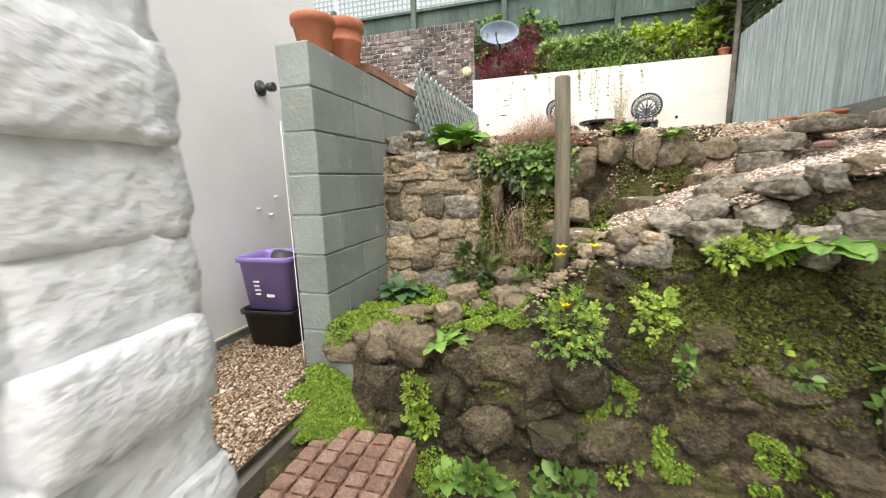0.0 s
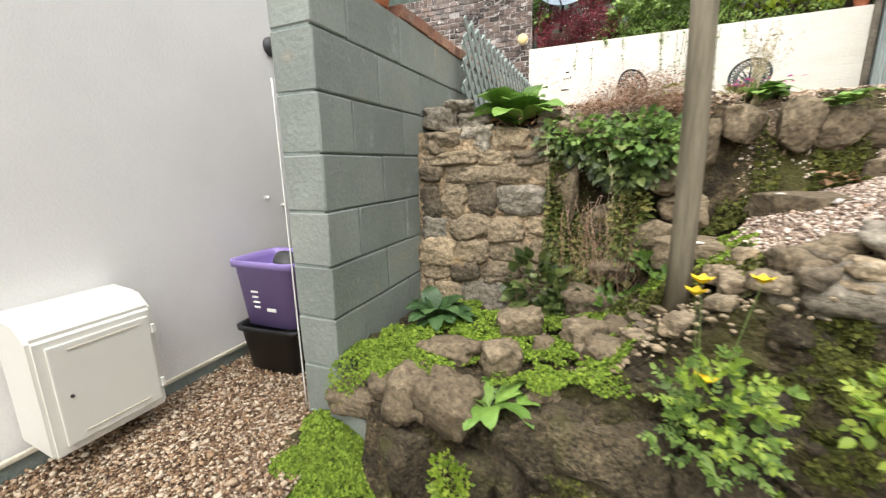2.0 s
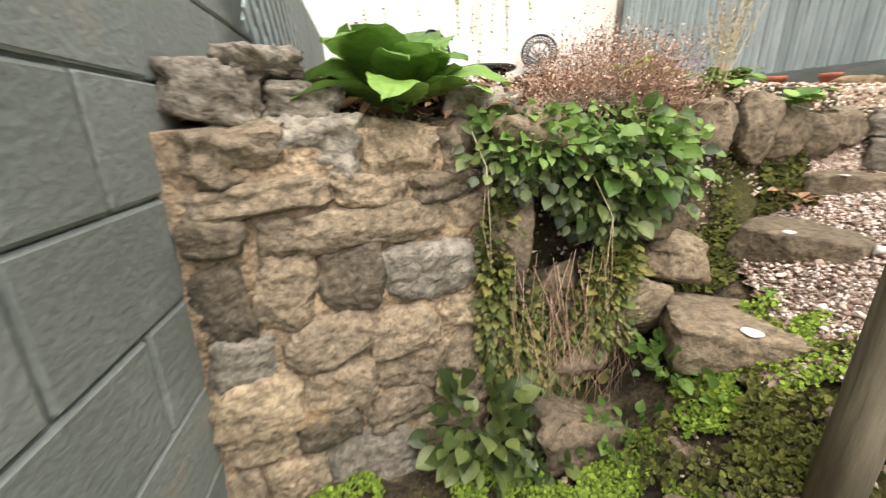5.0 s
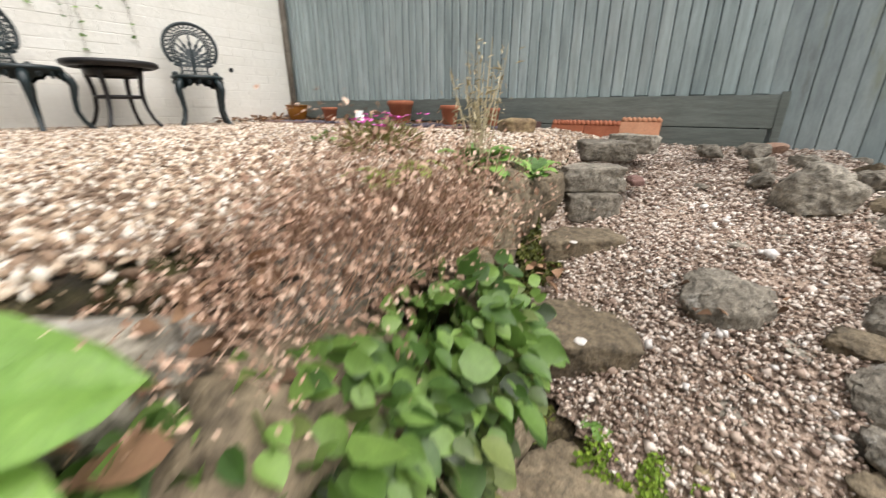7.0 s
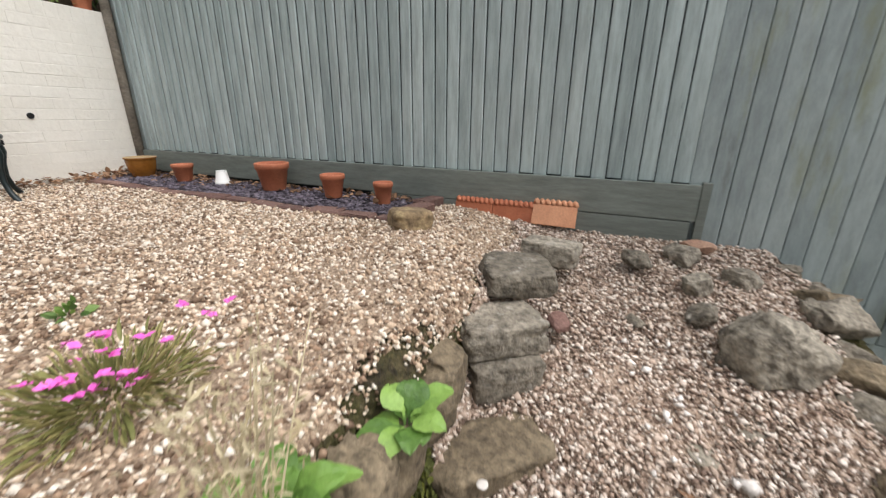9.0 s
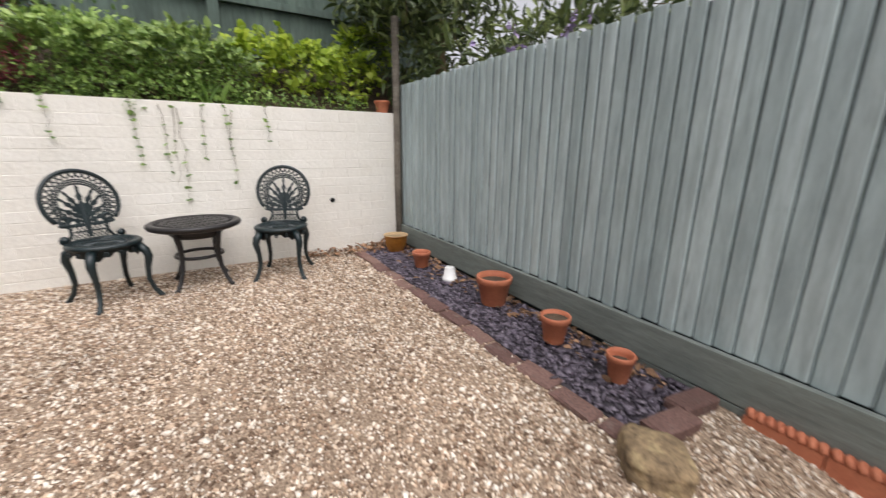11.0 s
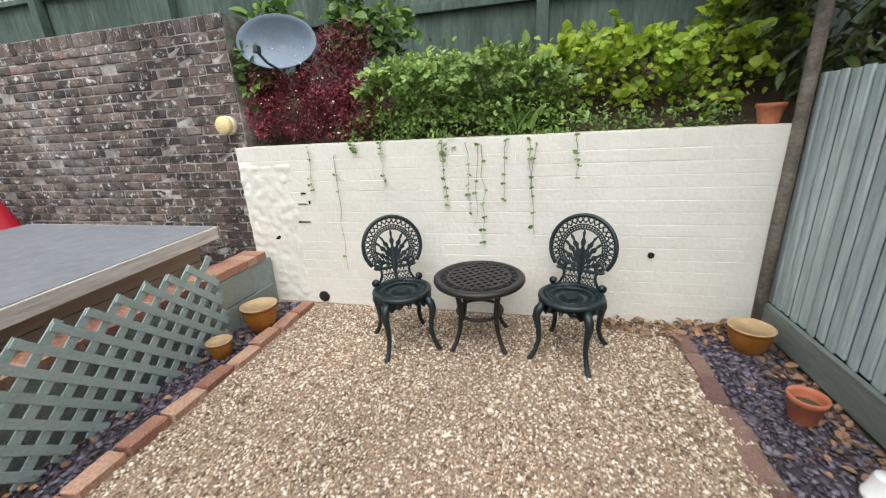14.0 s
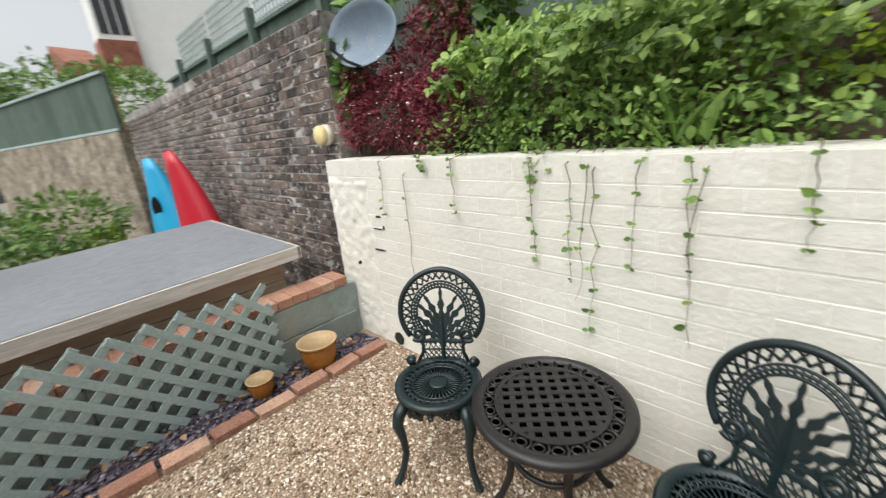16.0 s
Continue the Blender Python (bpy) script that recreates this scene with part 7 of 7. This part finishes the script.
leafy("bramble", "dark green leafy clump at the wall foot", [((-0.55, 2.70, 0.72), (0.14, 0.09, 0.18)), ((-0.38, 2.68, 0.64), (0.14, 0.1, 0.09))], 0.055, 280, M_DARKLEAF, 0.75, (0, -0.6, 0.1), 831)
leafy("weed", "low green nettle-like weeds between step and wall", [((0.02, 2.66, 0.92), (0.12, 0.10, 0.06)), ((0.12, 2.50, 0.88), (0.12, 0.08, 0.05)), ((-0.12, 2.62, 0.74), (0.14, 0.08, 0.06))], 0.03, 260, M_LEAF, 0.75, (0, -0.3, 0.6), 841)
g = np.random.default_rng(55)
lines = []
for k in range(90):
    x = g.uniform(-0.45, -0.05)
    z = g.uniform(0.95, 1.25)
    lines.append([(x, 2.80, z), (x + g.normal(0, 0.03), 2.76, z - 0.14), (x + g.normal(0, 0.06), 2.76 + g.normal(0, 0.02), z - g.uniform(0.25, 0.45))])
o = strands("dry_grass", lines, 0.0010, M_PINKDRY, None, 3)
tagged(o, "dry straw-coloured grass hanging over the stones", "grass", "", "stuff")
lines = []
for x, y, z in ((-0.56, 2.84, 1.58), (-0.24, 2.76, 1.45)):
    for q in range(2):
        lines.append([(x, y, z), (x + 0.03, y - 0.06, z - 0.1), (x + 0.02 + 0.02 * q, y - 0.07, z - 0.25), (x + 0.05, y - 0.06, z - 0.38)])
o = strands("dry_stalk", lines, 0.0016, M_STRAW, None, 4)
tagged(o, "pale dry stalk dangling in front of the climber", "stalk", "", "stuff")
# dry pinkish seed heads on the wall top
g = np.random.default_rng(56)
lines, P, D = [], [], []
for k in range(900):
    x, y = g.uniform(-0.40, 0.14), g.uniform(2.88, 3.08)
    z = 1.62 + g.uniform(-0.02, 0.03) - 0.35 * max(0.0, 2.90 - y)
    tall = 0.04 + 0.13 * float(sstep(-0.42, -0.18, x)) * (1 - 0.6 * float(sstep(0.0, 0.14, x)))
    top = np.array([x + g.normal(0, 0.05), y + g.normal(-0.02, 0.05), z + tall * g.uniform(0.2, 1.15)])
    lines.append([(x, y, z), tuple((np.array([x, y, z]) + top) / 2 + g.normal(0, 0.015, 3)), tuple(top)])
    for _ in range(12):
        P.append(top + g.normal(0, 0.022, 3))
        D.append(g.normal(0, 1, 3))
dry = empty("dry_cranesbill", "dried pinkish-brown mat of seed heads on the wall top", "plant", pose(-0.2, 2.94, 1.6))
under(strands("stem_mass", lines, 0.0009, M_PINKDRY, None, 3), dry)
under(leaves("seed_head_spray", P, D, 0.0070, M_PINKDRY, None, 0.6, 57, fine=False), dry)
p, d = cloud(1300, (-0.14, 2.97, 1.63), (0.28, 0.12, 0.07), 58, 0.2)
under(leaves("dead_leaves", p, d, 0.013, M_PINKDRY, None, 0.6, 58, 0.6), dry)
# fallen leaves
g = np.random.default_rng(59)
P = np.concatenate([np.stack([g.uniform(-1.0, 0.2, 260), g.uniform(2.90, 3.10, 260), g.uniform(1.62, 1.69, 260)], 1), np.stack([g.uniform(-0.7, -0.35, 26), g.uniform(2.80, 3.0, 26), g.uniform(1.60, 1.66, 26)], 1), np.stack([g.uniform(0.68, 0.86, 30), g.uniform(2.95, 3.05, 30), g.uniform(1.26, 1.34, 30)], 1),
                    np.stack([g.uniform(0.5, 1.1, 16), g.uniform(2.25, 2.6, 16), path_level(g.uniform(0.5, 1.1, 16)) + 0.05], 1), np.stack([2.42 - 0.12 * np.abs(g.normal(0, 1, 420)), 6.8 - 2.9 * g.uniform(0, 1, 420) ** 1.5, np.full(420, 1.742)], 1),
                    np.stack([g.uniform(1.45, 2.38, 230), 6.84 - 0.13 * np.abs(g.normal(0, 1, 230)), g.uniform(1.73, 1.77, 230)], 1), np.stack([g.uniform(-1.22, -1.05, 170), g.uniform(3.6, 6.7, 170), np.full(170, 1.75)], 1)])
leaves("fallen_leaves", P, g.normal(0, 1, (len(P), 3)) * (1, 1, 0.25), 0.038, M_BROWNLEAF, None, 0.65, 60, 0.3, None, "fallen brown oak leaves on stones and slate", "leaves", "stuff")

# yellow poppies on the bank
g = np.random.default_rng(61)
M_POPPYLEAF = mat("ferny_leaf", [(0.08, 0.15, 0.03), (0.15, 0.26, 0.05), (0.24, 0.36, 0.08)], 9, 0.5, 0.1, 60, island=0.6, trans=0.35)
pp = empty("welsh_poppy", "yellow-flowered poppy with ferny light green leaves", "flower", pose(0.06, 1.93, 0.45))


def ferny(name, n, centre, radius, seed, size, material, parent):
    """Divided leaves: five leaflets spread along each short leaf stalk."""
    g = np.random.default_rng(seed)
    p, d = cloud(n, centre, radius, seed, 0.2)
    d = d * 0.6 + np.array((0, -0.35, 0.15)) + g.normal(0, 0.35, d.shape)
    d /= np.linalg.norm(d, axis=1)[:, None]
    s = np.cross(d, np.array((0, -0.6, 0.8)) + g.normal(0, 0.2, d.shape))
    s /= np.linalg.norm(s, axis=1)[:, None]
    P, D = [], []
    for t, side in ((0.0, 1.0), (0.0, -1.0), (0.55, 0.9), (0.55, -0.9), (1.0, 0.0)):
        P.append(p + d * size * 1.3 * t)
        D.append(d * 0.8 + s * side)
    o = leaves(name, np.concatenate(P), np.concatenate(D), size, material, None, 0.62, seed, 0.12, (0, -0.6, 0.8))
    return under(o, parent)


ferny("foliage", 120, (0.08, 1.80, 0.68), (0.18, 0.09, 0.20), 62, 0.019, M_POPPYLEAF, pp)
ferny("young_foliage", 60, (0.09, 1.77, 0.74), (0.15, 0.08, 0.15), 63, 0.019, M_LIME, pp)


def poppy(at, root, parent):
    bm = bmesh.new()
    for k in range(5):
        a = k * math.tau / 5
        c, s = math.cos(a), math.sin(a)
        v = [bm.verts.new((at[0] + r * (c * math.cos(q) - s * math.sin(q)), at[1] + r * (s * math.cos(q) + c * math.sin(q)), at[2] + h)) for r, q, h in ((0.003, 0, 0), (0.022, -0.75, 0.014), (0.032, 0, 0.024), (0.022, 0.75, 0.014))]
        bm.faces.new(v)
    lathe(bm, [(0.0001, 0.004), (0.006, 0.006), (0.005, 0.012), (0.0001, 0.014)], 8, at)
    under(part("flower", bm, M_YELLOW, None), parent)
    mid = tuple((np.array(at) + np.array(root)) / 2 + np.array((0.01, -0.02, 0)))
    under(strands("stem", [[root, mid, at]], 0.003, M_GREENSTEM), parent)


for at in ((0.035, 1.90, 1.05), (0.19, 1.95, 1.05), (0.05, 1.80, 0.795), (0.025, 1.91, 1.01)):
    poppy(at, (0.05, 1.93, 0.55), pp)
pp2 = empty("welsh_poppy", "small ferny light green plant on the bank", "flower", pose(0.36, 1.82, 0.66))
ferny("foliage", 46, (0.42, 1.76, 0.82), (0.08, 0.06, 0.12), 851, 0.022, M_LIME, pp2)
leafy("lime_sprig", "lime-green leafy sprig hanging over the rockery", [((0.72, 1.88, 1.06), (0.10, 0.05, 0.07)), ((0.88, 1.86, 1.08), (0.08, 0.05, 0.06))], 0.022, 380, M_LIME, 0.6, (0, -0.5, -0.1), 861)
leafy("corydalis", "ferny bright green plant growing from the ledge stones", [((-0.66, 1.66, 0.34), (0.07, 0.05, 0.13)), ((-0.62, 1.64, 0.22), (0.08, 0.05, 0.09))], 0.017, 700, M_LIME, 0.7, (0, -0.5, 0.2), 871)
leafy("weed", "small green weeds at the bank foot", [((0.06, 1.52, 0.08), (0.14, 0.06, 0.08)), ((-0.30, 1.50, 0.06), (0.12, 0.05, 0.05))], 0.04, 200, M_LEAF, 0.7, (0, -0.3, 0.6), 881)
leafy("weed", "stray seedlings on the rock face", [((0.55, 1.76, 0.62), (0.03, 0.02, 0.03)), ((0.95, 1.72, 0.60), (0.05, 0.02, 0.05)), ((1.2, 1.7, 0.5), (0.04, 0.02, 0.05)), ((-0.66, 1.62, 0.14), (0.03, 0.03, 0.06))], 0.035, 80, M_LEAF, 0.7, (0, -0.5, 0.2), 891)

for i, (x, t) in enumerate(((0.50, 0.62), (0.56, 0.42), (0.92, 0.52), (1.25, 0.60), (0.30, 0.05), (1.45, 0.35))):
    p = face_at(x, t)
    leafy("creeping_weed", "small pale green weed rooted in the rock bank", [((p.x, p.y - 0.02, p.z), (0.045, 0.03, 0.04))], 0.022, 34, M_LEAF if i % 2 else M_LIME, 0.7, (0, -0.6, 0.25), 930 + 3 * i)

# flowers on the terrace
pink = empty("rock_pink", "magenta-flowered tufted plant growing in the gravel", "flower", pose(0.50, 3.56, 1.71))
p, d = cloud(900, (0.50, 3.56, 1.75), (0.15, 0.13, 0.06), 64, 0.2)
under(leaves("foliage", p, d + np.array((0, 0, 0.6)), 0.030, mat("olive_straw_leaf", [(0.14, 0.16, 0.05), (0.25, 0.25, 0.09), (0.38, 0.33, 0.15)], 9, 0.7, 0.0, 60, island=0.6, trans=0.2), None, 0.14, 64, 0.5), pink)
g = np.random.default_rng(65)
P, D = [], []
for _ in range(26):
    c = np.array([0.50 + g.normal(0, 0.07), 3.54 + g.normal(0, 0.06), 1.80 + g.uniform(0, 0.05)])
    for k in range(5):
        P.append(c)
        D.append((math.cos(k * 1.257), math.sin(k * 1.257), 0.3))
under(leaves("petals", P, D, 0.014, M_PINK, None, 0.8, 65, 0.1), pink)
camp = empty("rose_campion", "tall thin silvery stems with tiny pale flowers", "flower", pose(0.42, 3.10, 1.68))
g = np.random.default_rng(68)
lines, P, D = [], [], []
for k in range(18):
    b = (0.42 + g.normal(0, 0.015), 3.10 + g.normal(0, 0.015), 1.66)
    t = (0.44 + g.normal(0, 0.05), 3.10 + g.normal(0, 0.05), 1.98 + g.uniform(-0.08, 0.06))
    lines.append([b, ((b[0] + t[0]) / 2, (b[1] + t[1]) / 2, 1.83), t])
    for _ in range(16):
        u = g.uniform(0.45, 1)
        P.append((b[0] + (t[0] - b[0]) * u + g.normal(0, 0.018), b[1] + (t[1] - b[1]) * u + g.normal(0, 0.018), 1.66 + (t[2] - 1.66) * u))
        D.append((g.normal(0, 1), g.normal(0, 1), 0.8))
under(strands("stem", lines, 0.0022, M_STRAW, None, 3), camp)
under(leaves("bract_spray", P, D, 0.017, M_STRAW, None, 0.25, 69), camp)
leafy("weed", "tiny green seedling in the gravel", [((0.65, 4.05, 1.73), (0.03, 0.03, 0.02))], 0.025, 26, M_LEAF, 0.6, (0, 0, 0.6), 895)

# stone head ornament on the fence, black tub below, neighbour's house
head = rock("stone_mask", (2.425, 1.46, 1.43), (0.10, 0.17, 0.20), 710, M_STEPSTONE, "carved stone mask hung on the green fence", 0, rough=0.2, category="ornament")
bm = bmesh.new()
lathe(bm, [(0.20, -0.02), (0.22, 0.22), (0.235, 0.23), (0.235, 0.25), (0.20, 0.262), (0.0001, 0.268)], 32)
bin_ = empty("lidded_tub", "black round plastic tub with lid by the fence", "tub", pose(2.20, 1.13, 0.0))
part("body", bm, M_BLACKPLASTIC, bin_, "", True)
bm = bmesh.new()
tube(bm, [(-0.05, 0.06, 0.262), (-0.03, 0.02, 0.285), (0.02, -0.04, 0.285), (0.04, -0.08, 0.262)], 0.009, 6)
part("handle", bm, M_BLACKPLASTIC, bin_, "", True)

nb = box("neighbour_house", 4.2, 8.0, -6.0, 2.2, 0.0, 6.0, M_NEARPAINT)
tagged(nb, "neighbour's rough white painted house wall", "house")
for o_ in (box("window_frame", 4.17, 4.19, 0.35, 1.05, 1.2, 2.15, M_DARKMETAL, None, 0.004), box("pane", 4.16, 4.168, 0.41, 0.99, 1.26, 2.09, M_GLASS, None)):
    o_.parent = nb

# ---- far side: kayaks, boundary wall, hedge, distant house ----


def kayak(name, base, tip, width, material, label, cockpit):
    e = empty(name, label, "kayak", pose(*base), "kayaks")
    b, t = Vector(base), Vector(tip)
    ax = (t - b).normalized()
    out = Vector((0.45, -0.9, 0.1))
    out = (out - ax * out.dot(ax)).normalized()
    sd = ax.cross(out)
    bm = bmesh.new()
    rings = []
    L = (t - b).length
    for i in range(21):
        u = i / 20
        w = width / 2 * max(0.02, math.sin(math.pi * (0.06 + 0.90 * u)) ** 0.8)
        c = b + ax * L * u + out * (0.10 * (2 * u - 1) ** 4)
        rings.append([bm.verts.new(c + sd * w * math.cos(k * math.tau / 14) + out * w * 0.55 * math.sin(k * math.tau / 14)) for k in range(14)])
    for p, q in zip(rings, rings[1:]):
        for k in range(14):
            bm.faces.new((p[k], p[(k + 1) % 14], q[(k + 1) % 14], q[k]))
    bm.faces.new(rings[0][::-1])
    bm.faces.new(rings[-1])
    under(part("hull", bm, material, None, "", True), e)
    bm = bmesh.new()
    w = width / 2 * math.sin(math.pi * (0.06 + 0.90 * cockpit)) ** 0.8
    c = b + ax * L * cockpit + out * (w * 0.55 + 0.10 * (2 * cockpit - 1) ** 4)
    vs = [bm.verts.new(c + ax * 0.16 * math.cos(k * math.tau / 16) + sd * 0.085 * math.sin(k * math.tau / 16)) for k in range(16)]
    bm.faces.new(vs)
    bmesh.ops.solidify(bm, geom=bm.faces[:], thickness=0.02)
    under(part("hatch", bm, M_DARK, None, "dark oval hatch"), e)
    return e


kayak("kayak", (-4.55, 6.40, 0.0), (-5.05, 6.50, 3.16), 0.76, M_BLUEKAYAK, "bright blue plastic kayak stood against the wall", 0.80)
kayak("kayak", (-3.75, 6.66, 0.0), (-4.45, 6.62, 3.22), 0.70, M_REDKAYAK, "red plastic kayak leaning against the dark wall", 0.5)
far_m = pose(-9.45, 7.0, 0, 0, 0, 15)
cross = box("wall_far", -9.0, 0.0, -0.2, 0.0, 0.0, 3.75, M_FARWALL)
cross.matrix_world = far_m
tagged(cross, "old rubble boundary wall across the far garden", "wall", "", "structure")
cf = box("wall_far_fence", -9.0, 0.0, -0.12, -0.08, 3.75, 4.9, M_BACKFENCE)
cf.matrix_world = far_m
tagged(cf, "dark green fence on top of the far wall", "fence", "", "structure")
cfm = fixed_mesh("board", *cham(0.14, 0.02, 1.12, 0.003), M_BACKFENCE, 0.001)
x = -8.9
while x < 0:
    piece("board", cfm, cf, far_m @ pose(x, -0.135, 4.33, 0, 0, 3))
    x += 0.145
for z in (3.76, 4.86):
    box("rail", -9.0, 0.0, -0.2, -0.12, z, z + 0.06, M_FENCE, cf, 0.005)
shrub("far_shrubs", [((-8.2, 5.6, 2.15), (0.7, 0.8, 0.6)), ((-8.0, 4.4, 2.05), (0.7, 0.9, 0.6)), ((-7.4, 5.0, 1.7), (0.6, 0.9, 0.5)), ((-8.4, 3.2, 2.1), (0.7, 0.8, 0.6)), ((-7.6, 6.2, 1.2), (0.5, 0.5, 0.5))], 0.09, 4200, M_LEAF, "bushy green shrubs below the far wall", seed=901, toward=(0.5, -0.2, 0.4), ground=0.0)
shrub("far_shrubs", [((-7.9, 5.9, 1.7), (0.35, 0.35, 0.4))], 0.08, 500, M_LIME, "yellow-green shrub below the far wall", seed=911, toward=(0.5, -0.2, 0.4), ground=0.0)
shrub("far_hedge", [((-23.0 - 0.5 * k, 9.4 - 2.4 * k, 5.6), (1.8, 1.9, 1.9)) for k in range(6)], 0.20, 12000, M_LEAF, "tall green hedge beyond the far fence", "hedge", seed=921, toward=(0.6, -0.2, 0.4), ground=0.0)
fh = empty("distant_house", "white gabled house with red tiled roof and bay window", "house", pose(-40, 14, 0))
under(box("wall", -48.0, -40.0, 13.8, 24.0, 0.0, 19.0, M_RENDER, None), fh)
bay = under(box("bay", -42.0, -39.5, 11.6, 13.9, 0.0, 17.0, M_RENDER, None), fh)
for k in range(3):
    under(box("window", -39.51, -39.45, 11.78 + 0.68 * k, 12.34 + 0.68 * k, 12.4, 15.6, M_GLASS, None), fh)
under(box("brick_base", -41.8, -39.4, 11.5, 13.95, 9.6, 12.0, M_TILE, None), fh)
bm = bmesh.new()
vv = [bm.verts.new(c) for c in ((-46, 9.0, 12.6), (-40, 9.2, 10.4), (-40, 11.6, 10.2), (-46, 11.6, 12.4), (-46, 9.0, 0), (-40, 9.2, 0), (-40, 11.6, 0), (-46, 11.6, 0))]
for q in ((0, 1, 2, 3), (4, 7, 6, 5), (0, 4, 5, 1), (1, 5, 6, 2), (2, 6, 7, 3), (3, 7, 4, 0)):
    bm.faces.new([vv[i] for i in q])
under(part("roof", bm, M_TILE, None, "red tiled outbuilding roof"), fh)
